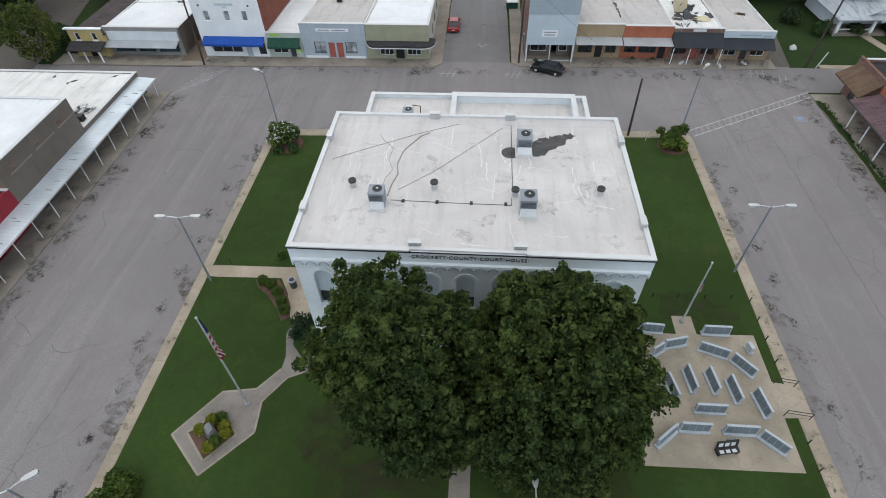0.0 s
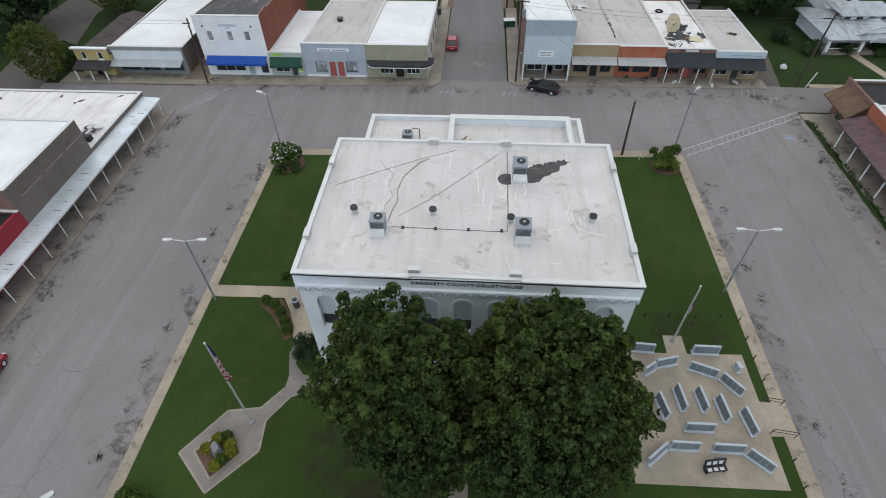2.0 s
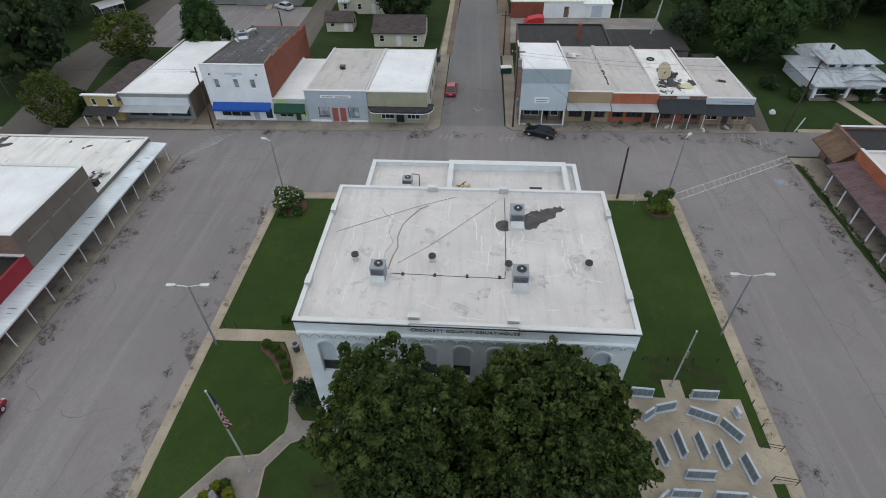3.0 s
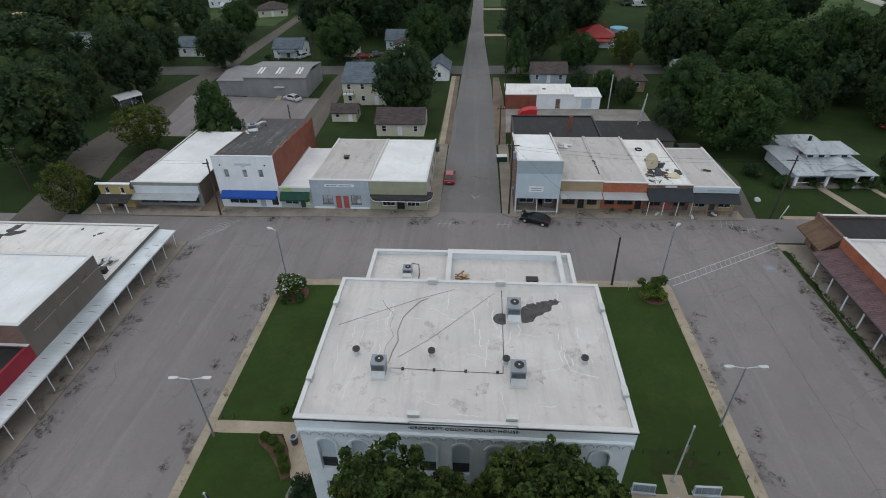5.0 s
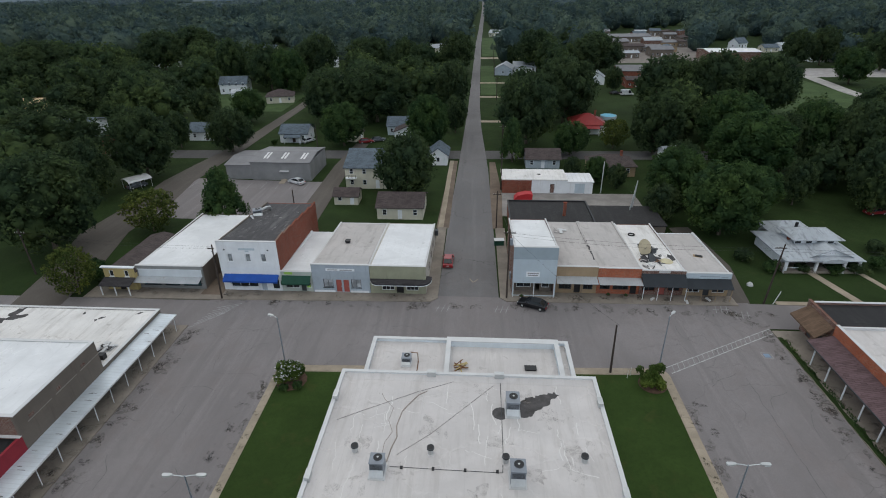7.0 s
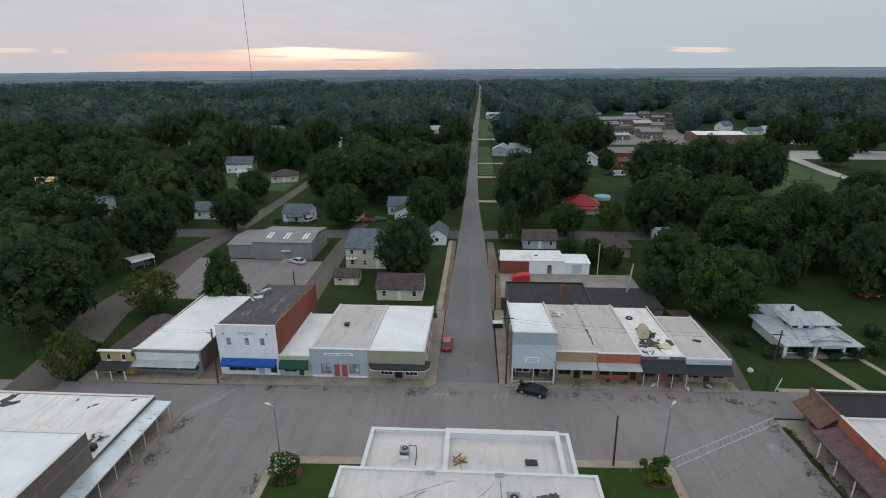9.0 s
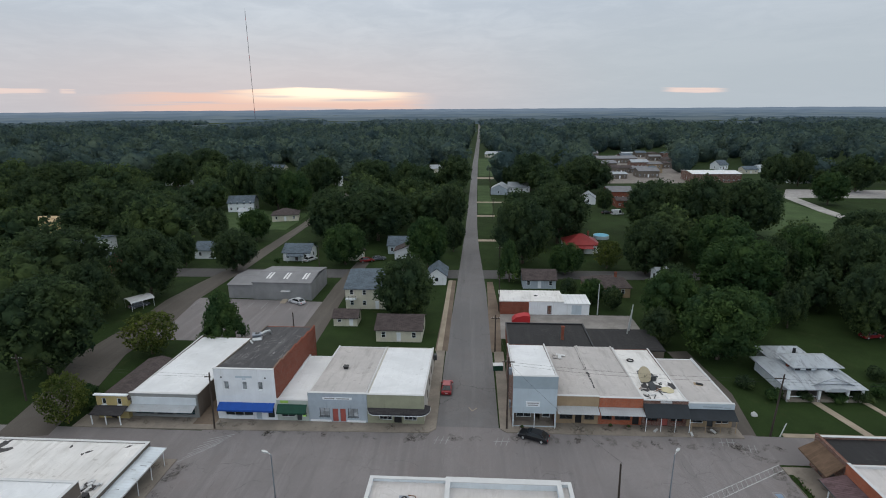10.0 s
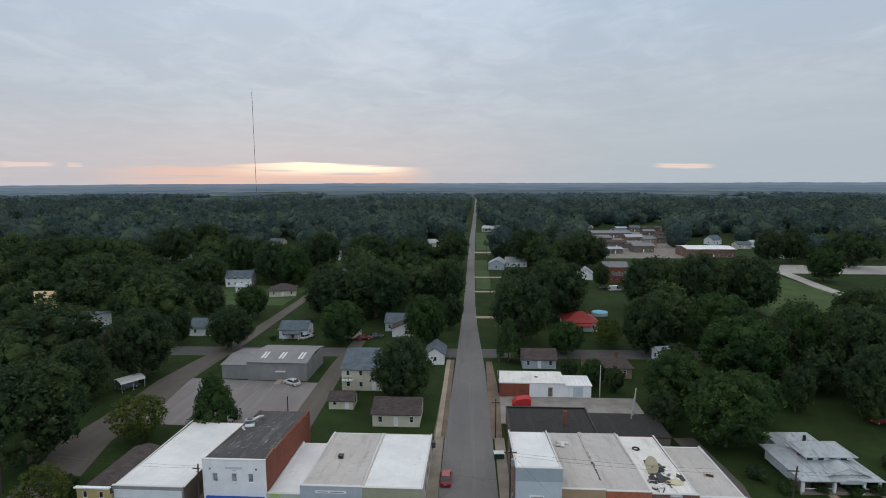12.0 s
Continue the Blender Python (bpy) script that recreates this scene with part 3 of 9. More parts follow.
# ---- the setting ----
def fan(cx, cy, r, a0, a1, n=6):
    return [(cx + r * math.cos(radians(a0 + (a1 - a0) * i / n)), cy + r * math.sin(radians(a0 + (a1 - a0) * i / n))) for i in range(n + 1)]


def rounded(x0, x1, y0, y1, r, n=5):
    return fan(x0 + r, y0 + r, r, 180, 270, n) + fan(x1 - r, y0 + r, r, 270, 360, n) + fan(x1 - r, y1 - r, r, 0, 90, n) + fan(x0 + r, y1 - r, r, 90, 180, n)


def way(pts, w):
    """Outline of a road along a line of points; w is the width, one for all or one a point."""
    ws = [w] * len(pts) if isinstance(w, (int, float)) else w
    left, right = [], []
    for i, (p, wd) in enumerate(zip(pts, ws)):
        a, b = Vector(pts[max(0, i - 1)]), Vector(pts[min(len(pts) - 1, i + 1)])
        d = (b - a).normalized()
        s = Vector((-d.y, d.x)) * wd / 2
        left.append(tuple(Vector(p) + s)), right.append(tuple(Vector(p) - s))
    return right + left[::-1]


gb = B()
gb.prism([(4700 * math.cos(2 * math.pi * i / 64), 4700 * math.sin(2 * math.pi * i / 64)) for i in range(64)], -3.0, -0.05)
setting("ground", gb, GRASS, "rough green grass and farmland reaching the horizon", "ground")
setting("road", B().box(-41.2, 42.3, -70, 71.9, -0.6, 0.0), ASPHALT, "worn grey cracked asphalt street round the courthouse square", "road")
setting("road_main_street", B().prism(way([(-0.5, 71.9), (-0.6, 100), (-0.5, 135), (-1.0, 180), (-1.0, 215), (-0.7, 300), (0.2, 460), (2.0, 582), (7.0, 1026), (14, 2200)], [9.6, 9.2, 8.0, 5.6, 4.6, 4.3, 4.4, 4.4, 4.6, 5.0]), -0.5, 0.003), STREET, "long straight grey asphalt street running out of town", "road")
setting("road_west", B().box(-82, -41.2, 62.2, 69.0, -0.5, -0.004), ASPHALT, "worn grey asphalt side street", "road")
setting("road_east", B().box(42.3, 130, 65.2, 71.7, -0.5, -0.004), ASPHALT, "worn grey asphalt side street", "road")
setting("road_lane", B().prism(way([(-68, 66), (-70.0, 78), (-74.3, 93), (-73.6, 110), (-75, 124), (-74, 137), (-72, 155), (-71, 212), (-72, 300)], [8, 8.5, 9.5, 9, 8, 7, 5, 4, 4]), -0.4, 0.0), GRAVEL, "brownish gravelled lane", "road")
setting("road_cross", B().prism(way([(-120, 147), (-40, 148.4), (-5, 149), (60, 150), (140, 152)], 8.0), -0.4, -0.01), ASPHALT_DARK, "dark asphalt cross street", "road")
setting("road_alley", B().prism(way([(-35, 92), (-35.5, 113), (-36, 138), (-35, 160)], [5, 5, 4.5, 4]), -0.4, -0.006), GRAVEL, "gravelled alley behind the shops", "road")
setting("parking_lot", B().prism([(-71, 101), (-36, 100), (-37, 124.5), (-74, 126.5)], -0.4, -0.008), ASPHALT, "grey asphalt car park with faded bay lines", "parking")
setting("yard", B().box(5.5, 37, 104.5, 118.5, -0.4, -0.008), concrete("yard_concrete", (0.27, 0.25, 0.235)), "stained concrete yard behind the shops", "yard")
setting("alley_dirt", B().prism([(-43.4, 70.5), (-39.9, 70.5), (-39.9, 98), (-43.4, 98)], -0.3, 0.134), DIRT, "bare brown dirt in the gap between two shops", "alley")
setting("shoulder_east", B().prism(way([(4.9, 98), (5.1, 118), (4.7, 142)], [2.0, 2.8, 1.6]), -0.3, 0.006), DIRT, "bare brown dirt shoulder of the street", "shoulder")
setting("shoulder_west", B().prism(way([(-6.2, 98), (-6.0, 120), (-5.6, 143)], [2.6, 2.2, 1.6]), -0.3, 0.006), DIRT, "bare brown dirt shoulder of the street", "shoulder")
setting("drive", B().prism(way([(40.5, 71.5), (42.5, 84), (41, 100)], 4.0), -0.4, -0.007), GRAVEL, "gravelled drive beside the shops", "drive")
for i, (x0, x1, y0, y1) in enumerate(((1.6, 40, 362, 369), (1.3, 24, 269, 272), (1.2, 20, 233.5, 236.5), (1.6, 12, 188.5, 191.5))):
    setting("driveway_%d" % (i + 1), B().box(x0, x1, y0, y1, -0.4, 0.012), WALKWAY, "pale concrete driveway crossing the verge", "driveway")
setting("road_far_east", B().prism(way([(150, 190), (160, 232), (161.5, 250), (167, 292)], 6.5), -0.4, 0.0), concrete("pale_road", (0.4, 0.38, 0.36)), "pale concrete road beside a field", "road")
setting("yard_far", B().prism([(163, 288), (220, 286), (250, 300), (245, 314), (180, 317)], -0.4, -0.004), concrete("pale_yard", (0.36, 0.34, 0.33)), "pale concrete yard", "yard")
setting("yard_works", B().prism([(84, 340), (137, 342), (196, 540), (140, 545)], -0.4, -0.003), PATHGREY, "gravelled yard among the far works", "yard")
for i, (x0, x1, y0, y1) in enumerate(((2.8, 38, 377, 505), (108, 158, 192, 282), (-120, -76, 205, 245), (1.8, 9, 240, 330))):
    setting("field_%d" % (i + 1), B().box(x0, x1, y0, y1, -0.4, 0.0), turf("mown_field", (0.054, 0.084, 0.034), (0.1, 0.095, 0.05), 0.3), "open mown green field between trees", "field")
for i, (x, y, w, d) in enumerate(((-640, 1290, 190, 600), (-345, 1280, 120, 560), (560, 1280, 220, 560), (250, 1750, 420, 380), (1100, 1300, 260, 400), (-1250, 1500, 300, 420))):
    setting("field_far_%d" % (i + 1), B().box(x - w / 2, x + w / 2, y - d / 2, y + d / 2, -0.4, 0.02), FIELD, "pale open field far off among woods", "field")
# sidewalks
setting("pavement_west", B().box(-44.3, -41.2, 10, 62.0, -0.3, 0.13), DIRTWALK, "dirty brown concrete sidewalk under a canopy", "sidewalk")
setting("pavement_east", B().box(42.3, 46.5, 10, 64.6, -0.3, 0.13), DIRTWALK, "dirty brown concrete sidewalk with weeds", "sidewalk")
setting("pavement_north_west", B().prism([(-62, 69.0), (-41.2, 69.2), (-6.4, 70.1), (-5.3, 71.2), (-5.4, 98), (-7.2, 98), (-7.2, 72.25), (-62, 72.25)], -0.3, 0.13), DIRTWALK, "stained concrete sidewalk before the shops", "sidewalk")
setting("pavement_north_east", B().prism([(4.5, 71.6), (5.5, 70.7), (40.5, 71.0), (40.5, 73.7), (6.3, 73.7), (6.3, 98), (4.4, 98)], -0.3, 0.13), DIRTWALK, "stained concrete sidewalk before the shops", "sidewalk")
setting("pavement_street_west", B().prism(way([(-6.6, 98), (-6.4, 143)], 1.1), -0.3, 0.06), WALKWAY, "narrow concrete footway beside the street", "sidewalk")
setting("kerb", B().prism(fan(-22.7, 10.5, 2.1, 180, 270, 5) + fan(23.0, 10.5, 2.1, 270, 360, 5) + fan(23.6, 54.0, 1.5, 0, 90, 5) + fan(-22.8, 52.0, 2.0, 90, 180, 5), -0.3, 0.10), KERB, "tan concrete sidewalk and kerb round the lawn", "kerb")
KSL = concrete("tan_slab", (0.35, 0.295, 0.228))
kerb_ob = bpy.data.objects["kerb"]
rs_ = random.Random(31)
for xk, y_ in [(x, 11.0 + 1.5 * i) for x in (-24.34, 24.52) for i in range(27)]:
    o = part("slab", B().box(xk - 0.44, xk + 0.44, y_ + 0.012, y_ + 1.488, 0.07, 0.112 + rs_.uniform(0, 0.012)), KSL, kerb_ob)
for i in range(30):
    part("slab", B().box(-22.0 + 1.5 * i, -20.524 + 1.5 * i, 52.95 + 0.0493 * i, 53.85 + 0.0493 * i, 0.07, 0.112 + rs_.uniform(0, 0.012)), KSL, kerb_ob)
setting("lawn", B().prism([(-23.85, 9.5), (23.95, 9.5), (24.0, 54.2), (-21.6, 52.7), (-23.2, 51.6), (-23.85, 50.0)], -0.2, 0.14), LAWN, "closely mown dark green courthouse lawn", "lawn")
Z0 = 0.14
setting("path_west", B().prism([(-24.7, 31.6), (-24.7, 30.5), (-23.0, 30.35), (-17.0, 30.5), (-16.0, 28.9), (-15.0, 26.2), (-14.3, 25.6), (-11.7, 25.6), (-11.7, 31.9), (-23.2, 31.75)], 0.0, Z0 + 0.02), WALKWAY, "pale concrete path to the courthouse side door", "path")
setting("path_flagpole", B().prism([(-20.8, 15.6), (-17.8, 12.9), (-14.9, 16.1), (-15.1, 18.5), (-13.7, 20.6), (-12.6, 21.1), (-1.2, 20.9), (-1.2, 22.5), (-13.2, 22.6), (-14.1, 23.6), (-14.2, 25.6), (-14.75, 25.4), (-14.9, 24.6), (-14.35, 22.4), (-14.4, 21.3), (-15.8, 19.5), (-18.3, 19.1)], 0.0, Z0 + 0.024), PATHGREY, "grey exposed-aggregate path widening round a memorial", "path")
pe = [(-20.8, 15.6), (-17.8, 12.9), (-14.9, 16.1), (-15.1, 18.5), (-13.7, 20.6), (-12.6, 21.1)]
pw = [(-13.2, 22.6), (-14.1, 23.6), (-14.4, 21.3), (-15.8, 19.5), (-18.3, 19.1), (-20.8, 15.6)]
setting("path_border", B().strip(pe, 0.15, Z0 + 0.025).strip(pw[2:], 0.15, Z0 + 0.0252).strip([(-19.75, 15.8), (-17.8, 13.85), (-16.1, 15.9), (-17.9, 17.5), (-19.75, 15.8)], 0.16, Z0 + 0.058), PATHEDGE, "pale concrete border of the aggregate path", "path")
setting("path_front", B().box(-0.75, 0.65, 8.6, 23.3, 0.0, Z0 + 0.028), DIRTWALK, "concrete path to the courthouse front door", "path")
setting("plaza", B().prism([(12.4, 15.45), (23.0, 15.6), (23.0, 19.5), (24.6, 19.6), (24.6, 22.2), (23.1, 22.4), (23.1, 26.6), (18.6, 26.45), (18.55, 28.25), (16.95, 28.2), (16.95, 26.4), (12.4, 26.4)], 0.0, Z0 + 0.02), PLAZA, "tan concrete memorial plaza", "plaza")
plaza_ob = bpy.data.objects["plaza"]
for i in range(5):
    for j in range(5):
        part("slab", B().box(12.55 + 2.08 * i, 14.61 + 2.08 * i, 15.7 + 2.12 * j, 17.8 + 2.12 * j, 0.1, Z0 + 0.026 + rs_.uniform(0, 0.006)), PLAZA, plaza_ob)
bed = B().prism([(-19.6, 15.75), (-17.85, 14.0), (-16.3, 15.9), (-17.9, 17.3)], 0.1, Z0 + 0.06)
setting("planting_bed", bed, MULCH, "brown mulch planting bed in the path", "bed")
setting("planting_bed_west", B().prism([(-19.3, 30.3), (-18.9, 29.4), (-17.7, 28.5), (-16.4, 27.0), (-15.7, 25.8), (-15.1, 26.3), (-15.3, 27.4), (-16.1, 28.95), (-17.1, 30.3)], 0.1, Z0 + 0.03), MULCH, "brown mulch bed with clipped shrubs", "bed")
setting("planting_bed_north_west", B().prism(fan(-22.1, 50.9, 1.9, 0, 330, 12), 0.0, Z0 + 0.04), MULCH, "round mulch bed at the lawn's corner", "bed")
setting("planting_bed_north_east", B().prism(fan(22.4, 52.4, 1.7, 0, 330, 12), 0.0, Z0 + 0.04), MULCH, "round mulch bed at the lawn's corner", "bed")
# far wooded ridges behind everything, each a plain backdrop of distance; haze is painted as glow
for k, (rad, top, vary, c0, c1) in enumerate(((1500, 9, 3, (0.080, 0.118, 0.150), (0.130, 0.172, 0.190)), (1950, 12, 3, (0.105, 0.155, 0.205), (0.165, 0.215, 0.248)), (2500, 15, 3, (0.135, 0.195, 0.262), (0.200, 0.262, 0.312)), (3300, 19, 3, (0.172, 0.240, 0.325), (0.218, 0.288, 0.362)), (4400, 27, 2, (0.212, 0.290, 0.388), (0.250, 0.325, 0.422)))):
    hr = random.Random(5 + k)
    n = 420
    ring = []
    for i in range(n):
        a = 2 * math.pi * i / n
        ring.append((rad * math.cos(a), rad * math.sin(a), top + vary * (0.6 * math.sin(a * 5.1 + k) + 0.4 * math.sin(a * 17.7 + 2 * k)) + hr.uniform(-1.6, 1.6)))
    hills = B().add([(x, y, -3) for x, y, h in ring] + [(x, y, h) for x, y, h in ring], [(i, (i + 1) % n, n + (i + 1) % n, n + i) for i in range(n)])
    hn = Net("painted_haze_glow")
    # emission colour carries the haze, paler and bluer ring by ring
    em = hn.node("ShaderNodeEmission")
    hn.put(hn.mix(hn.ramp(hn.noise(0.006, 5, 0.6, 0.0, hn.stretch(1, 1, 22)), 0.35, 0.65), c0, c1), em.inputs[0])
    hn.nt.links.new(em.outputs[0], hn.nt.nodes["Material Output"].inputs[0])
    setting("backdrop_%d" % (k + 1), hills, hn.m, "wooded ridge backdrop glowing in painted blue haze towards the horizon", "backdrop")

# road markings and stains
mk = thing("road_marking", "worn white ladder crosswalk painted on the asphalt", "road marking", group="street markings")
A0, A1, B0, B1 = Vector((25.5, 54.75)), Vector((42.5, 64.2)), Vector((25.0, 55.8)), Vector((42.3, 65.2))
part("edge_line", B().strip([A0, A1], 0.12, 0.004), PAINT, mk)
part("edge_line", B().strip([B0, B1], 0.12, 0.004), PAINT, mk)
for i in range(1, 22):
    part("rung", B().strip([A0.lerp(A1, (i - 0.4) / 22), B0.lerp(B1, (i + 0.3) / 22)], 0.1, 0.004), FAINT, mk)
mk = thing("road_marking", "faded hatched lines painted on the asphalt corner", "road marking", group="street markings")
for i in range(7):
    part("stripe", B().strip([(-41.0 + i * 0.3, 61.5 + i * 0.9), (-37.2 + i * 0.25, 65.6 + i * 0.45)], 0.13, 0.004), FAINT, mk)
for sx, sy in ((-5.3, 67.5), (3.6, 67.6), (36.5, 69.0), (39.0, 67.6)):
    mk = thing("road_marking", "faded white bay marking by the kerb", "road marking", group="street markings")
    for j in range(3):
        part("stripe", B().strip([(sx + j * 0.8, sy), (sx + 0.5 + j * 0.8, sy + 1.9)], 0.1, 0.004), FAINT, mk)
    part("stripe", B().strip([(sx - 0.2, sy + 0.9), (sx + 2.2, sy + 1.0)], 0.1, 0.004), FAINT, mk)
mk = thing("road_marking", "faded blue and white parking symbol", "road marking", group="street markings")
part("field", B().box(38.7, 39.5, 58.6, 59.4, 0.002, 0.005), plain("faded_blue_paint", (0.2, 0.27, 0.36), 0.9, 0.2), mk)
part("border", B().strip([(38.5, 58.4), (39.7, 58.4), (39.7, 59.6), (38.5, 59.6), (38.5, 58.4)], 0.08, 0.006), FAINT, mk)
mk = thing("road_marking", "faded white arrow on the street", "road marking", group="street markings")
part("stripe", B().strip([(-0.4, 77.6), (0.2, 76.4), (1.0, 77.4)], 0.16, 0.005), PLAZA, mk)
bays = thing("road_marking", "faded white bay lines in the car park", "road marking", group="street markings")
for i in range(9):
    part("stripe", B().strip([(-70 + i * 3.6, 119.0), (-70 + i * 3.6, 124.0)], 0.13, 0.002), FAINT, bays)


def blot(rng, x, y, r, b, z, k=11, long=1.6, film=False):
    a0 = rng.uniform(0, 3)
    pts = []
    for i in range(k):
        a = 2 * math.pi * i / k
        q = r * rng.uniform(0.45, 1.1)
        u, v = q * math.cos(a) * long, q * math.sin(a)
        pts.append((x + u * math.cos(a0) - v * math.sin(a0), y + u * math.sin(a0) + v * math.cos(a0)))
    if film:
        b.add([(p, q, z + 0.004) for p, q in pts], [tuple(range(k))])
    else:
        b.prism(pts, z, z + 0.004)


rg = random.Random(11)
ob_ = B()
for i in range(260):
    s = rg.random()
    if s < 0.22:
        x, y = -40.0 + rg.gauss(0, 0.5), 21.0 + 5.5 * rg.randrange(8) + rg.gauss(0, 0.5)
    elif s < 0.5:
        x, y = -26.75 + rg.gauss(0, 0.35), 11.1 + 3.97 * rg.randrange(10) + rg.gauss(0, 0.35)
    elif s < 0.76:
        x, y = 26.85 + rg.gauss(0, 0.35), 12.3 + 4.1 * rg.randrange(10) + rg.gauss(0, 0.35)
    elif s < 0.88:
        x, y = 40.5 + rg.gauss(0, 0.4), 34.6 + 3.3 * rg.randrange(7) + rg.gauss(0, 0.4)
    else:
        x, y = rg.choice((rg.uniform(-40, -8), rg.uniform(12, 40))), 68.6 + rg.gauss(0, 0.4)
    blot(rg, x, y, rg.uniform(0.1, 0.42), ob_, 0.0015 + 0.0001 * i, 13, 1.6, True)
gm = B()
for i in range(170):
    s = rg.random()
    if s < 0.3:
        x, y = -40.75 + abs(rg.gauss(0, 0.5)), rg.uniform(14, 62)
    elif s < 0.5:
        x, y = 41.9 - abs(rg.gauss(0, 0.6)), rg.uniform(24, 64)
    elif s < 0.7:
        x, y = rg.uniform(-55, 40), 69.6 - abs(rg.gauss(0, 0.45))
    elif s < 0.82:
        x, y = -25.1 - abs(rg.gauss(0, 0.3)), rg.uniform(10, 52)
    elif s < 0.92:
        x, y = 25.4 + abs(rg.gauss(0, 0.3)), rg.uniform(10, 53)
    else:
        x, y = 42.0 + rg.gauss(0, 2.0), 67.5 + rg.gauss(0, 1.2)
    blot(rg, x, y, rg.uniform(0.3, 0.95), gm, 0.0012 + 0.00005 * i, 12, 1.9, True)
single("gutter_grime", gm, GRIME, "brown dirt washed along the gutters", "stain", kind="stuff")
wk = B()
for i in range(130):
    s = rg.random()
    if s < 0.35:
        x, y, z = rg.uniform(-43.9, -41.5), rg.uniform(12, 61.5), 0.1302
    elif s < 0.55:
        x, y, z = rg.uniform(43.0, 46.2), rg.uniform(20, 64), 0.1302
    elif s < 0.78:
        x, y, z = rg.uniform(-60, -6), rg.uniform(70.4, 72.0), 0.1302
    else:
        x, y, z = rg.uniform(6, 40), rg.uniform(71.4, 73.4), 0.1302
    blot(rg, x, y, rg.uniform(0.3, 0.9), wk, z + 0.00004 * i, 12, 1.7, True)
single("sidewalk_grime", wk, GRIME, "dark dirt trodden over the sidewalks", "stain", kind="stuff")
ms = B()
for i in range(80):
    x, y = rg.choice(((-24.4 + rg.gauss(0, 0.25), rg.uniform(10, 52)), (24.5 + rg.gauss(0, 0.25), rg.uniform(10, 53)), (24.55 + rg.gauss(0, 0.2), rg.uniform(10, 53))))
    blot(rg, x, y, rg.uniform(0.12, 0.4), ms, 0.1245 + 0.00004 * i, 11, 1.9, True)
single("kerb_moss", ms, MOSS, "moss and dirt on the tan kerb slabs", "moss", kind="stuff")
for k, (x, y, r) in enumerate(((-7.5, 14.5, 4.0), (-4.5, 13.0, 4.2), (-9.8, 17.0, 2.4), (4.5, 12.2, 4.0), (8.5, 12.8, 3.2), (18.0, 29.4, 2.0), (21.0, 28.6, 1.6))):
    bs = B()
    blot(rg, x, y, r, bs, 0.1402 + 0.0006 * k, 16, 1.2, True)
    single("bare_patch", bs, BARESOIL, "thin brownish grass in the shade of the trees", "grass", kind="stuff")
single("oil_stain", ob_, OIL, "dark oil drips where cars park along the kerbs", "stain", kind="stuff")
tar = B()
pts = [(34.4 + rg.gauss(0, 0.08), 20 + 0.8 * k) for k in range(44)]
tar.strip(pts, 0.06, 0.002)
pts = [(-31.1 + 0.02 * k + rg.gauss(0, 0.06), 6 + 0.7 * k) for k in range(22)]
tar.strip(pts, 0.05, 0.002)
for i in range(26):
    x, y = rg.choice((rg.uniform(-38, -28), rg.uniform(28, 40), rg.uniform(-30, 30))), rg.uniform(15, 66)
    if -25.5 < x < 25.3 and y < 54.6:
        continue
    a = rg.uniform(0, 3.14)
    pts = [(x, y)]
    for k in range(6):
        a += rg.gauss(0, 0.45)
        pts.append((pts[-1][0] + 0.8 * math.cos(a), pts[-1][1] + 0.8 * math.sin(a)))
    tar.strip(pts, 0.05, 0.002)
single("asphalt_crack", tar, TARLINE, "dark tar-filled cracks in the street asphalt", "crack", kind="stuff")

# ---- courthouse ----
ch = thing("courthouse", "two-storey white painted masonry courthouse with a flat white roof", "building", pose(0, 31, 0))
CX0, CX1, CY0, CY1 = -11.6, 11.45, -7.6, 7.9
DECK = 11.8
BAYS = [-9.85 + 2.42 * k for k in range(9)]
wf = B()
holes = [(x - 0.62, x + 0.62, 6.2, 9.85) for x in BAYS] + [(x - 0.62, x + 0.62, 1.5, 4.6) for x in BAYS if abs(x) > 1.5] + [(-1.3, 1.3, 0.3, 3.6)]
holed(wf, CX0, CX1, 0.0, 11.0, CY0, CY0 + 0.45, holes)
for x in BAYS:
    # the round heads of the tall windows
    for sgn in (-1, 1):
        pts = [(x + sgn * 0.62, 9.85)] + [(x + sgn * 0.62 * math.cos(a), 9.23 + 0.62 * math.sin(a)) for a in (math.pi / 2 * i / 6 for i in range(7))][::1]
        wf.side([pts[0]] + pts[1:], CY0, CY0 + 0.45, "y")
part("wall_front", wf, COURT, ch)
part("wall_side", B().box(CX0, CX0 + 0.4, CY0 + 0.45, CY1 - 0.4, 0, 11.0), COURT, ch)
part("wall_side", B().box(CX1 - 0.4, CX1, CY0 + 0.45, CY1 - 0.4, 0, 11.0), COURT, ch)
part("wall_back", B().box(CX0, CX1, CY1 - 0.4, CY1, 0, 11.0), COURT, ch)
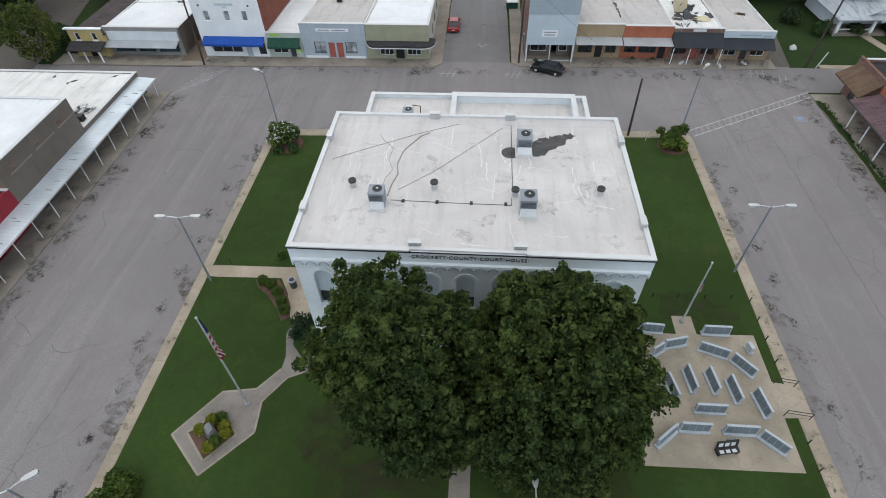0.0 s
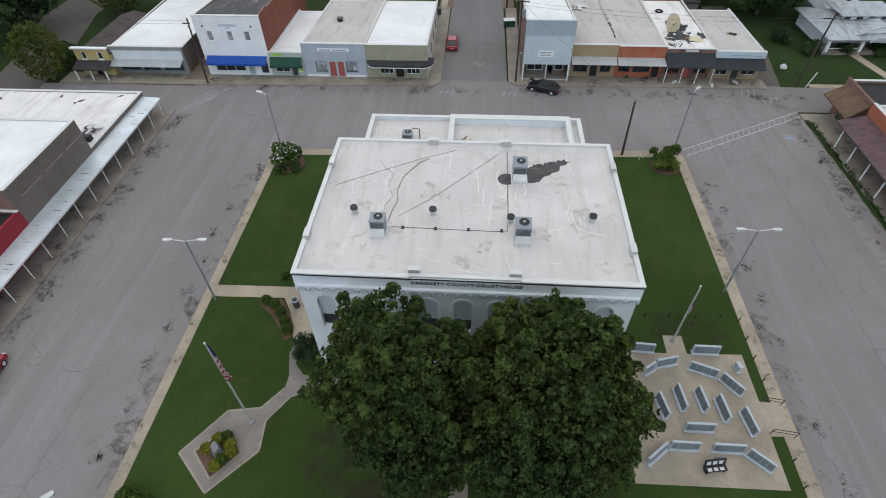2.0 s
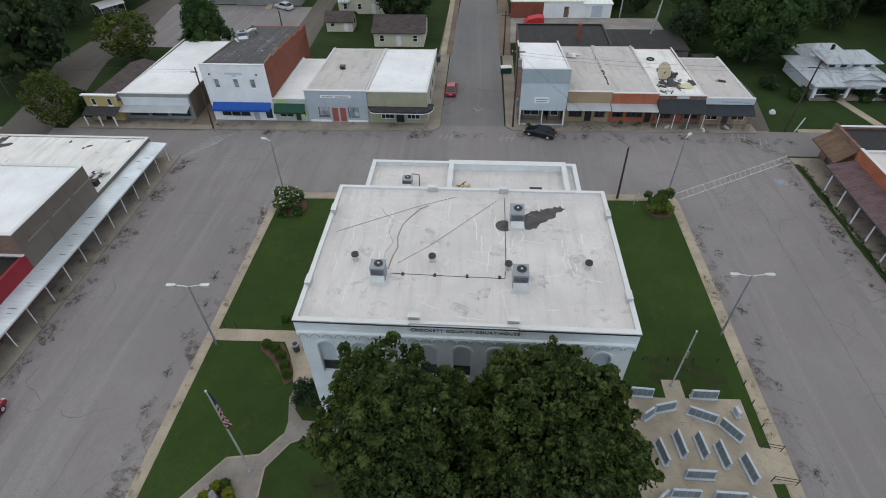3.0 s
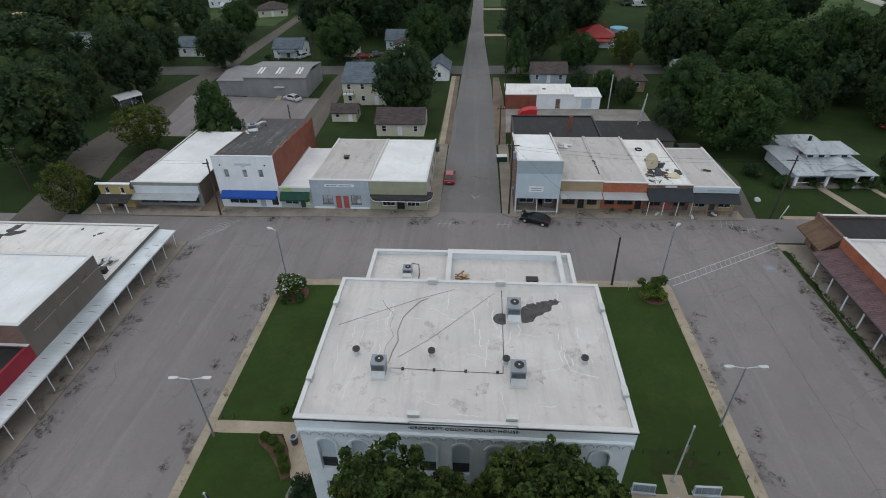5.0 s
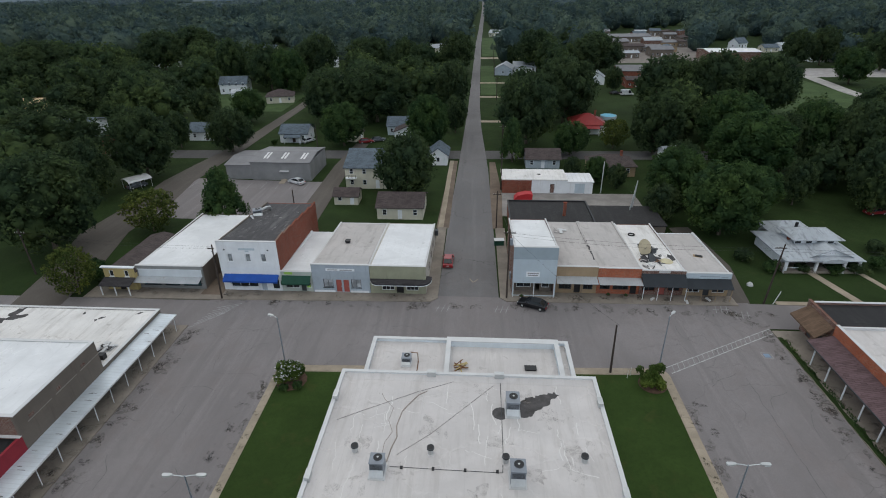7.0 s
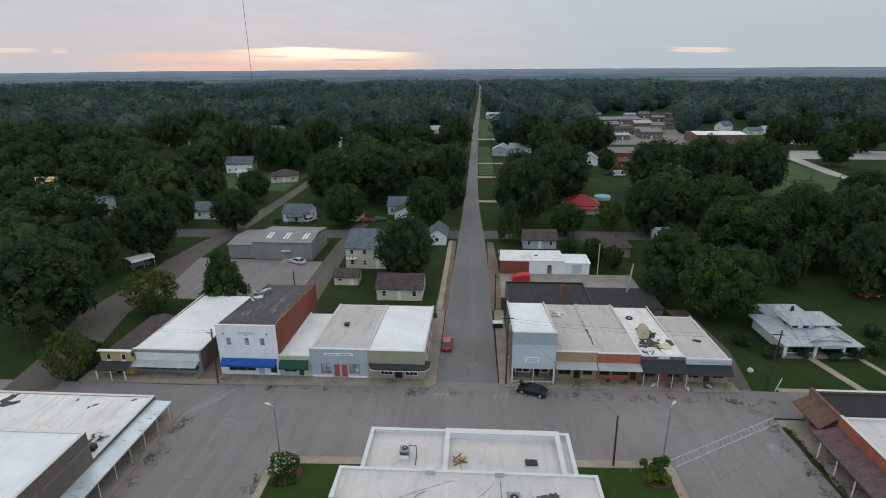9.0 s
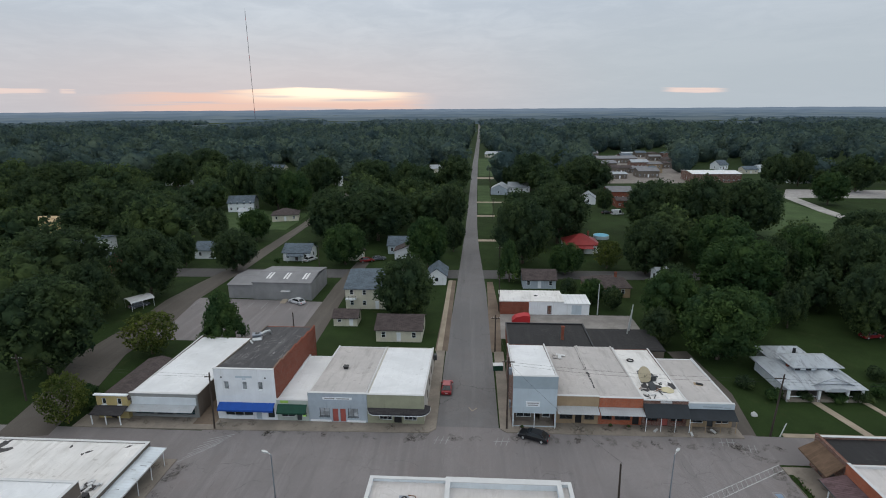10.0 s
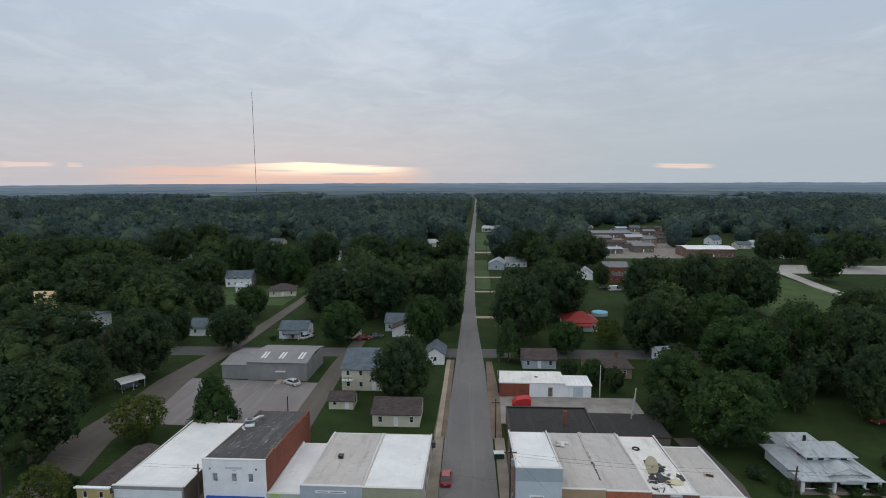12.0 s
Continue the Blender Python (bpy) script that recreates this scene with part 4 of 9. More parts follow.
# entablature over the arcade, then the coping
ent = B()
ent.box(CX0 - 0.1, CX1 + 0.1, CY0 - 0.12, CY0 + 0.2, 11.0, 12.1)
ent.box(CX0 - 0.1, CX0 + 0.16, CY0 + 0.2, CY1 - 0.16, 11.0, 12.1)
ent.box(CX1 - 0.16, CX1 + 0.1, CY0 + 0.2, CY1 - 0.16, 11.0, 12.1)
ent.box(CX0 - 0.1, CX1 + 0.1, CY1 - 0.16, CY1 + 0.1, 11.0, 12.1)
part("parapet", ent, COURT, ch)
for q in ((CX0 - 0.14, -3.72, CY0 - 0.16, CY0 + 0.22, 12.1, 12.22), (3.62, CX1 + 0.14, CY0 - 0.16, CY0 + 0.22, 12.1, 12.22), (CX0 - 0.14, CX0 + 0.2, CY0 + 0.22, CY1 - 0.18, 12.1, 12.22),
          (CX1 - 0.2, CX1 + 0.14, CY0 + 0.22, CY1 - 0.18, 12.1, 12.22), (CX0 - 0.14, CX1 + 0.14, CY1 - 0.18, CY1 + 0.14, 12.1, 12.22), (-3.72, 3.62, CY0 - 0.06, CY0 + 0.22, 12.1, 12.26)):
    part("coping", B().box(*q), CAP, ch)
trimb = B()
trimb.box(CX0 - 0.17, -3.72, CY0 - 0.19, CY0 - 0.163, 12.02, 12.12)
trimb.box(3.62, CX1 + 0.17, CY0 - 0.19, CY0 - 0.163, 12.02, 12.12)
trimb.box(-3.75, 3.65, CY0 - 0.15, CY0 - 0.123, 12.0, 12.1)
trimb.box(-3.75, -3.70, CY0 - 0.2, CY0 - 0.15, 12.0, 12.26)
trimb.box(3.6, 3.65, CY0 - 0.2, CY0 - 0.15, 12.0, 12.26)
trimb.box(CX0 - 0.17, CX0 - 0.145, CY0 - 0.163, CY1, 12.02, 12.12)
trimb.box(CX1 + 0.145, CX1 + 0.17, CY0 - 0.163, CY1, 12.02, 12.12)
part("drip_edge", trimb, BLACK, ch, "thin black metal drip edge")
roof = part("roof", B().box(CX0 + 0.16, CX1 - 0.16, CY0 + 0.2, CY1 - 0.16, DECK - 0.3, DECK), ROOF_WHITE, ch, "white coated flat roof with seams and stains")
part("cant_strip", B().prism([(CX0 + 0.16, CY0 + 0.2), (CX0 + 0.8, CY0 + 0.85), (CX0 + 0.8, CY1 - 0.8), (CX0 + 0.16, CY1 - 0.16)], DECK, lambda x, y: DECK + (0.26 if x < CX0 + 0.4 else 0.01)), ROOF_WHITE, roof)
part("cant_strip", B().prism([(CX1 - 0.16, CY0 + 0.2), (CX1 - 0.8, CY0 + 0.85), (CX1 - 0.8, CY1 - 0.8), (CX1 - 0.16, CY1 - 0.16)][::-1], DECK, lambda x, y: DECK + (0.26 if x > CX1 - 0.4 else 0.01)), ROOF_WHITE, roof)
part("cant_strip", B().prism([(CX0 + 0.16, CY0 + 0.2), (CX1 - 0.16, CY0 + 0.2), (CX1 - 0.8, CY0 + 0.85), (CX0 + 0.8, CY0 + 0.85)], DECK, lambda x, y: DECK + (0.26 if y < CY0 + 0.4 else 0.01)), ROOF_WHITE, roof)
part("cant_strip", B().prism([(CX0 + 0.16, CY1 - 0.16), (CX1 - 0.16, CY1 - 0.16), (CX1 - 0.8, CY1 - 0.8), (CX0 + 0.8, CY1 - 0.8)][::-1], DECK, lambda x, y: DECK + (0.26 if y > CY1 - 0.4 else 0.01)), ROOF_WHITE, roof)
# small corbel arches under the entablature
cb = B()
for sgn in (-1, 1):
    cb.side([(sgn * 0.43, 0.0), (sgn * 0.43, 0.52), (0.0, 0.52), (0.0, 0.36)] + [(sgn * 0.3 * math.sin(a), 0.06 + 0.3 * math.cos(a)) for a in (math.pi / 2 * i / 5 for i in range(6))] + [(sgn * 0.3, 0.0)], 0.0, 0.34, "y")
cm = cb.mesh("corbel", COURT)
# added darker ring paints the shadow outline round each corbel arch
ab = B()
arc = [(math.sin(a), math.cos(a)) for a in (math.pi * (i / 10 - 0.5) for i in range(11))]
for (s0, c0), (s1, c1) in zip(arc[:-1], arc[1:]):
    ab.side([(0.38 * s0, 0.06 + 0.38 * c0), (0.38 * s1, 0.06 + 0.38 * c1), (0.29 * s1, 0.06 + 0.29 * c1), (0.29 * s0, 0.06 + 0.29 * c0)], -0.04, 0.0, "y")
am = ab.mesh("arch_shade_ring", ARCH_SHADE)
for i in range(27):
    o = new("corbel", cm)
    o.parent, o.location = ch, (CX0 + 0.43 + i * 0.8535, CY0 - 0.341, 10.62)
    o = new("arch_shade_ring", am)
    o.parent, o.location = ch, (CX0 + 0.43 + i * 0.8535, CY0 - 0.343, 10.62)
for x in BAYS:
    # moulded hood, blind panel and louvred light of each tall window
    wob_ = new("arched_window")
    wob_.parent = ch
    hb = B()
    outer = [(x + 0.82 * math.cos(a), 9.23 + 0.82 * math.sin(a)) for a in (math.pi * i / 12 for i in range(13))]
    inner = [(x + 0.64 * math.cos(a), 9.23 + 0.64 * math.sin(a)) for a in (math.pi * i / 12 for i in range(13))]
    for i in range(12):
        hb.side([outer[i], outer[i + 1], inner[i + 1], inner[i]], CY0 - 0.09, CY0 - 0.002, "y")
    hb.box(x - 0.82, x - 0.64, CY0 - 0.09, CY0 - 0.002, 6.2, 9.22), hb.box(x + 0.64, x + 0.82, CY0 - 0.09, CY0 - 0.002, 6.2, 9.22)
    part("hood_mould", hb, COURT, wob_)
    part("panel", B().box(x - 0.62, x + 0.62, CY0 + 0.22, CY0 + 0.3, 7.35, 9.86), PALEBLUE, wob_)
    part("louvre", B().box(x - 0.6, x + 0.6, CY0 + 0.24, CY0 + 0.3, 6.2, 7.35), LOUVER, wob_)
    for k in range(5):
        part("slat", B().box(x - 0.6, x + 0.6, CY0 + 0.19, CY0 + 0.238, 6.3 + k * 0.21, 6.33 + k * 0.21), DARKGREY, wob_)
    if abs(x) > 1.5:
        window(ch, x - 0.62, x + 0.62, 1.5, 4.6, CY0 + 0.25, WHITE, 2)
part("front_door", B().box(-1.28, 1.28, CY0 + 0.2, CY0 + 0.28, 0.3, 3.6), GLASS, ch, "dark glazed double front door")
part("front_step", B().box(-1.6, 1.6, CY0 - 1.0, CY0 - 0.003, 0.1, 0.3), WALKWAY, ch)
txt = bpy.data.curves.new("lettering", "FONT")
txt.body, txt.size, txt.extrude, txt.align_x, txt.align_y, txt.space_character = "\u00b7CROCKETT\u00b7COUNTY\u00b7COURT\u00b7HOUSE\u00b7", 0.40, 0.02, "CENTER", "CENTER", 1.12
txt.materials.append(BLACK)
to = new("lettering", txt)
to.parent, to.matrix_local = ch, pose(0.02, CY0 - 0.145, 11.66, 90, 0, 0)
tagged(to, "black raised letters naming the court house")
# scupper boxes on the coping
for x, y, w, d in ((-3.45, CY0 + 0.45, 0.8, 0.36), (3.25, CY0 + 0.45, 0.8, 0.36), (-3.35, CY1 - 0.2, 0.8, 0.36), (2.85, CY1 - 0.2, 0.8, 0.36),
                   (CX0 + 0.15, 4.4, 0.36, 0.8), (CX0 + 0.15, -4.1, 0.36, 0.8), (CX1 - 0.15, 4.6, 0.36, 0.8), (CX1 - 0.15, -4.5, 0.36, 0.8)):
    part("scupper_cover", B().box(x - w / 2, x + w / 2, y - d / 2, y + d / 2, 12.0, 12.5).box(x - w / 2 - 0.04, x + w / 2 + 0.04, y - d / 2 - 0.04, y + d / 2 + 0.04, 12.5, 12.54), STEEL, roof, "pale sheet-metal cover on the coping", 0.015)
# annex at the rear
an = thing("courthouse_annex", "low white flat-roofed annex behind the courthouse", "building", pose(0, 45.4, 0))
AZ1 = 6.7
aw = B()
aw.box(-11.4, 11.4, 6.0, 6.35, 0, AZ1 - 0.1).box(-11.4, -11.05, -6.45, 6.0, 0, AZ1 - 0.1).box(11.05, 11.4, -6.45, 6.0, 0, AZ1 - 0.1)
part("wall", aw, COURT, an)
part("roof", B().box(-11.05, -2.62, -6.45, 6.0, 5.5, 6.25), ROOF_WHITE, an)
part("roof", B().box(10.2, 11.05, -6.45, 6.0, 5.5, 6.25), ROOF_WHITE, an)
part("roof", B().box(-2.2, 9.8, -6.45, 5.6, 5.0, 6.05), ROOF_WHITE, an)
mid = B()
mid.box(-2.62, 10.2, 5.6, 6.0, 5.0, 6.8).box(-2.62, -2.2, -6.45, 5.6, 5.0, 6.8).box(9.8, 10.2, -6.45, 5.6, 5.0, 6.8)
part("raised_wall", mid, COURT, an)
for q in ((-11.45, -2.7, 5.95, 6.4, 6.6, 6.7), (10.28, 11.45, 5.95, 6.4, 6.6, 6.7), (-11.45, -11.0, -6.45, 5.95, 6.6, 6.7), (11.0, 11.45, -6.45, 5.95, 6.6, 6.7), (-2.7, 10.28, 5.55, 6.4, 6.8, 6.88), (-2.7, -2.15, -6.45, 5.55, 6.8, 6.88), (9.75, 10.28, -6.45, 5.55, 6.8, 6.88)):
    part("coping", B().box(*q), CAP, an)



def rooftop_unit(x, y, z, w=1.3, d=1.4, h=1.15, label="grey rooftop air conditioner with a round fan", rz=0.0):
    t = thing("air_conditioner", label, "air conditioner", pose(x, y, z, 0, 0, rz), "rooftop units")
    part("curb", B().box(-w / 2 - 0.1, w / 2 + 0.1, -d / 2 - 0.36, d / 2 + 0.1, 0, 0.1), CAP, t)
    cab = part("cabinet", B().box(-w / 2, w / 2, -d / 2, d / 2, 0.1, h), GREYMETAL, t, "", 0.03)
    lid = part("lid", B().box(-w / 2 - 0.03, w / 2 + 0.03, -d / 2 - 0.03, d / 2 + 0.03, h + 0.002, h + 0.05), GREYMETAL, cab, "", 0.015)
    part("duct_hood", B().side([(-d / 2 - 0.003, 0.1), (-d / 2 - 0.34, 0.1), (-d / 2 - 0.3, 0.22), (-d / 2 - 0.003, h * 0.5)], -w / 2 + 0.02, w / 2 - 0.02), STEEL, t)
    part("fan_ring", B().rod((w * 0.05, d * 0.08, h + 0.052), (w * 0.05, d * 0.08, h + 0.09), min(w, d) * 0.34, min(w, d) * 0.34, 20), DARKGREY, cab)
    part("fan_guard", B().rod((w * 0.05, d * 0.08, h + 0.091), (w * 0.05, d * 0.08, h + 0.1), min(w, d) * 0.3, min(w, d) * 0.3, 20), BLACK, cab)
    for a in range(4):
        c, s = math.cos(a * 0.785), math.sin(a * 0.785)
        q = min(w, d) * 0.3
        part("guard_wire", B().rod((w * 0.05 - c * q, d * 0.08 - s * q, h + 0.106), (w * 0.05 + c * q, d * 0.08 + s * q, h + 0.106), 0.012, 0.012, 4), DARKGREY, cab)
    part("fan_hub", B().rod((w * 0.05, d * 0.08, h + 0.101), (w * 0.05, d * 0.08, h + 0.13), 0.09, 0.07, 10), STEEL, cab)
    for k in range(5):
        part("grille_slat", B().box(-w / 2 + 0.08, w / 2 - 0.08, -d / 2 - 0.02, -d / 2 - 0.001, h * 0.56 + k * h * 0.075, h * 0.59 + k * h * 0.075), DARKGREY, cab)
    part("access_panel", B().box(-w / 2 - 0.02, -w / 2 - 0.001, -d / 2 + 0.15, d / 2 - 0.15, 0.25, h - 0.15), STEEL, cab)
    return t


rooftop_unit(-6.5, 28.0, DECK, 1.05, 1.0, 1.3)
rooftop_unit(3.85, 34.9, DECK, 1.1, 1.4, 1.35)
rooftop_unit(3.85, 27.85, DECK, 1.1, 1.2, 1.35)
rooftop_unit(-7.0, 47.6, 6.25, 1.0, 1.0, 0.9, "grey-green rooftop condenser with a round fan")


def roof_vent(x, y, z, r=0.26, h=0.55):
    t = thing("roof_vent", "short round metal roof vent with a dark mouth", "vent", pose(x, y, z), "roof vents")
    part("flashing", B().rod((0, 0, 0), (0, 0, 0.07), r * 1.5, r * 1.15, 14), ROOF_WHITE, t)
    part("pipe", B().rod((0, 0, 0.07), (0, 0, h), r * 0.9, r * 0.9, 14), STEEL, t)
    part("cowl", B().rod((0, 0, h), (0, 0, h + 0.16), r * 1.15, r * 1.1, 14), DARKGREY, t)
    part("mouth", B().rod((0, 0, h + 0.161), (0, 0, h + 0.17), r * 0.9, r * 0.9, 14), BLACK, t)


for x, y in ((-8.6, 29.75), (-2.7, 29.85), (9.0, 29.65), (3.05, 29.3)):
    roof_vent(x, y, DECK)
rag = random.Random(3)
rim_ = [Vector(p) for p in ((4.5, 33.9), (5.3, 34.15), (6.1, 35.0), (7.2, 35.9), (8.0, 36.9), (7.6, 37.35), (6.4, 36.9), (5.3, 36.4), (4.5, 35.9))]
st = B().prism([tuple(a.lerp(b_, k / 5) + Vector((rag.gauss(0, 0.09), rag.gauss(0, 0.09)))) for a, b_ in zip(rim_[:-1], rim_[1:]) for k in range(5)] + [tuple(rim_[-1])], DECK + 0.001, DECK + 0.006)
single("roof_stain", st, PATCH, "dark wet stain of standing water on the white roof", "stain")
single("roof_stain", B().prism(fan(2.85, 34.4, 0.72, 60, 300, 12), DECK + 0.001, DECK + 0.006), PATCH, "dark round stain beside the rooftop unit", "stain")


SEAL = plain("white_sealant", (0.67, 0.65, 0.63), 0.6, 0.06)
sl = B()
for k in range(26):
    x, y = rag.uniform(-10.6, 10.6), rag.uniform(24.2, 36.0)
    pts = [(x, y)]
    for j in range(rag.randint(3, 9)):
        pts.append((pts[-1][0] + rag.gauss(0, 0.09), min(38.2, pts[-1][1] + rag.uniform(0.2, 0.5))))
    sl.strip(pts, rag.uniform(0.03, 0.1), DECK + 0.0005 + 0.00003 * k, 0.003)
for k in range(16):
    x, y = rag.uniform(-10, 9), rag.uniform(24.2, 37.5)
    pts = [(x, y)]
    a = rag.uniform(-0.5, 0.5)
    for j in range(rag.randint(3, 7)):
        pts.append((min(10.6, pts[-1][0] + rag.uniform(0.2, 0.45)), min(38.2, pts[-1][1] + a * 0.3 + rag.gauss(0, 0.07))))
    sl.strip(pts, rag.uniform(0.03, 0.07), DECK + 0.002 + 0.00003 * k, 0.003)
single("roof_sealant", sl, SEAL, "bright white sealant streaks brushed along the roof seams", "sealant", kind="stuff")
GREYSEAL = stain("pond_stain", (0.3, 0.27, 0.25), 1.3, 0.42, 0.75, 0.32)
ps = B()
for k in range(26):
    blot(rag, rag.uniform(-10.2, 10.2), rag.uniform(24.4, 37.6), rag.uniform(0.25, 1.0), ps, DECK + 0.0062 + 0.00003 * k, 13, 1.6, True)
single("roof_pond_stain", ps, GREYSEAL, "grey-brown pond stains on the white roof", "stain", kind="stuff")


def cable(name, pts, r, mat, label):
    single(name, B().path(pts, r, 5), mat, label, "cable", group="roof cables")


CZD = DECK + 0.02
LINE = plain("grey_cable", (0.2, 0.19, 0.19), 0.8, 0.2)
cable("cable", [(-5.7, 28.45, CZD), (-1.3, 28.35, CZD), (2.8, 28.3, CZD)], 0.02, DARKGREY, "dark cable lying across the white roof")
cable("cable", [(2.8, 28.3, CZD), (2.9, 30.4, CZD), (2.95, 38.2, CZD), (0.1, 38.3, CZD)], 0.025, DARKGREY, "dark conduit running up the white roof")
cable("cable", [(-11.0, 32.9, CZD), (-8.8, 34.2, CZD), (-4.4, 36.7, CZD), (-1.2, 38.2, CZD)], 0.016, LINE, "thin cable slanting over the white roof")
cable("cable", [(-5.3, 29.6, CZD), (-2.8, 31.9, CZD), (2.3, 37.8, CZD)], 0.014, LINE, "thin cable slanting over the white roof")
BROWNLINE = plain("brown_sealant", (0.3, 0.26, 0.23), 0.9, 0.2)
cable("roof_seam", [(-6.0, 28.9, DECK), (-5.85, 30.2, DECK), (-5.55, 31.4, DECK), (-5.75, 32.6, DECK), (-5.5, 34.2, DECK), (-5.2, 34.8, DECK), (-4.3, 36.3, DECK), (-3.6, 36.8, DECK)], 0.055, BROWNLINE, "brown cracked seam winding over the white roof")
cable("roof_seam", [(-6.5, 29.0, DECK), (-6.45, 30.8, DECK), (-6.0, 31.9, DECK), (-6.5, 33.2, DECK), (-6.3, 34.6, DECK), (-7.2, 35.6, DECK), (-7.6, 36.4, DECK)], 0.022, BROWNLINE, "brown cracked seam winding over the white roof")
for k in range(4):
    single("cable_block", B().box(-4.9 + k * 2.4, -4.7 + k * 2.4, 28.25, 28.5, DECK, DECK + 0.1), BLACK, "small black block holding the roof cable", "cable block", group="cable blocks")
cable("antenna_pipe", [(-5.7, 46.2, 6.25), (-5.7, 47.6, 6.3), (-5.7, 47.6, 7.6), (-6.5, 47.6, 7.7)], 0.06, TERRA, "rusty bent pipe on the annex roof")
cl = thing("roof_clutter", "pile of yellow pipes and planks on the annex roof", "clutter", pose(-1.0, 47.2, 6.05))
rr = random.Random(3)
for k in range(9):
    a = rr.uniform(0, 3.1)
    part("plank", B().box(-0.8, 0.8, -0.06, 0.06, 0.06 * k, 0.06 * k + 0.05, pose(rr.uniform(-0.2, 0.2), rr.uniform(-0.3, 0.3), 0, 0, 0, math.degrees(a))), CREAM if k % 2 else TERRA, cl)
single("roof_hatch", B().box(6.2, 7.4, 47.0, 47.7, 6.05, 6.2).box(6.14, 7.46, 46.94, 47.76, 6.2, 6.25), BLACK, "dark square hatch on the annex roof", "hatch")


# ---- shops ----
def shop(name, label, x0, x1, yf, yb, hf, hb, wall, roof_mat, side_mat=None, holes=(), cap=CAP, par=0.22, caps=(1, 1), steps=0, left=None):
    """A terraced shop with its front towards the square: holed front wall, side walls falling to the rear, flat roof between copings."""
    t = thing(name, label, "building", pose((x0 + x1) / 2, yf, 0), "shops round the square")
    w, d = (x1 - x0) / 2, yb - yf
    side_mat = side_mat or wall
    fall = lambda y: hf - par + (hb - hf) * max(0.0, y) / d
    part("front_wall", holed(B(), -w, w, 0, hf - 0.08, 0, 0.3, list(holes)), wall, t)
    prof = [(0.3, 0), (d, 0), (d, hb), (0.3, hf - 0.3)]
    if steps:
        prof = [(0.3, 0), (d, 0)]
        for k in range(steps, 0, -1):
            z = hf - 0.1 - (hf - hb) * (k - 1) / max(1, steps - 1) * 0.92
            prof += [(0.3 + (d - 0.3) * k / steps, z), (0.3 + (d - 0.3) * (k - 1) / steps, z)]
    part("side_wall", B().side(prof if left is None else [(0.3, 0), (d, 0), (d, hb - 0.1), (0.3, hf - 0.25)], -w, -w + 0.25), left or side_mat, t)
    part("side_wall", B().side(prof, w - 0.25, w), side_mat, t)
    part("rear_wall", B().box(-w + 0.25, w - 0.25, d - 0.25, d, 0, fall(d) + 0.02), side_mat, t)
    part("roof", B().prism([(-w + 0.25, 0.3), (w - 0.25, 0.3), (w - 0.25, d - 0.25), (-w + 0.25, d - 0.25)], lambda x, y: fall(y) - 0.3, lambda x, y: fall(y)), roof_mat, t)
    part("coping", B().box(-w - 0.04, w + 0.04, -0.05, 0.36, hf - 0.08, hf), cap, t)
    for s, on in ((-1, caps[0]), (1, caps[1])):
        if on and not steps:
            part("side_coping", B().side([(0.36, hf - 0.3), (d + 0.03, hb), (d + 0.03, hb + 0.06), (0.36, hf - 0.24)], w - 0.22 if s > 0 else -w - 0.02, w + 0.02 if s > 0 else -w + 0.22), cap, t)
        elif on:
            for k in range(steps):
                z = hf - 0.1 - (hf - hb) * k / max(1, steps - 1) * 0.92
                part("side_coping", B().box(s * (w - 0.125) - 0.15, s * (w - 0.125) + 0.15, 0.36 + (d - 0.36) * k / steps, 0.36 + (d - 0.36) * (k + 1) / steps, z, z + 0.05), BRICKRED, t)
    part("floor_slab", B().box(-w + 0.25, w - 0.25, 0.3, d - 0.25, 0.0, 0.14), DIRTWALK, t)
    return t


def awning(t, x0, x1, y0, drop0, drop1, out, mat, name="awning", th=0.06, label="", valance=0.0):
    """A sloping awning fixed to a front wall: drop0 is its height at the wall, drop1 at the edge."""
    b = B().side([(y0 - 0.02, drop0), (y0 - out, drop1), (y0 - out, drop1 - th - valance), (y0 - out + 0.05, drop1 - th - valance), (y0 - out + 0.05, drop1 - th), (y0 - 0.02, drop0 - th)], x0, x1)
    return part(name, b, mat, t, label)


# north row, west of the street
NWY = 72.2
t = shop("shop", "white painted two-storey brick shop with a blue canvas awning", -40.0, -30.45, NWY, 93.8, 8.9, 6.9, WHITE, ROOF_TAR, BRICKRED,
         [(-3.3, -2.5, 5.3, 6.7), (-0.4, 0.4, 5.3, 6.7), (2.1, 2.9, 5.3, 6.7), (-3.6, 0.9, 0.7, 2.1), (1.4, 2.3, 0.15, 2.2), (3.2, 4.4, 0.4, 2.2)], par=0.3, steps=6, caps=(0, 1), left=TAUPE)
BLIND = pane_mat("blinded_glass", (0.22, 0.24, 0.25))
for x in (-2.9, 0.0, 2.5):
    window(t, x - 0.4, x + 0.4, 5.3, 6.7, 0.15, WHITE, 1, glass=BLIND)
window(t, -3.6, 0.9, 0.7, 2.1, 0.15, WHITE, 3, False)
window(t, 3.2, 4.4, 0.4, 2.2, 0.15, WHITE, 1, False)
part("door", B().box(1.42, 2.28, 0.12, 0.18, 0.15, 2.19), BLUEGREY, t, "blue-grey shop door")
awning(t, -4.35, 4.55, 0.0, 3.1, 2.4, 1.1, BLUEAWN, label="royal blue canvas awning", valance=0.25)
part("name_panel", B().box(-1.3, 1.3, -0.035, -0.004, 7.35, 7.7), PALEBLUE, t, "faded pale name panel")
part("date_stone", B().box(-0.3, 0.3, -0.035, -0.004, 7.05, 7.28), PALEBLUE, t)
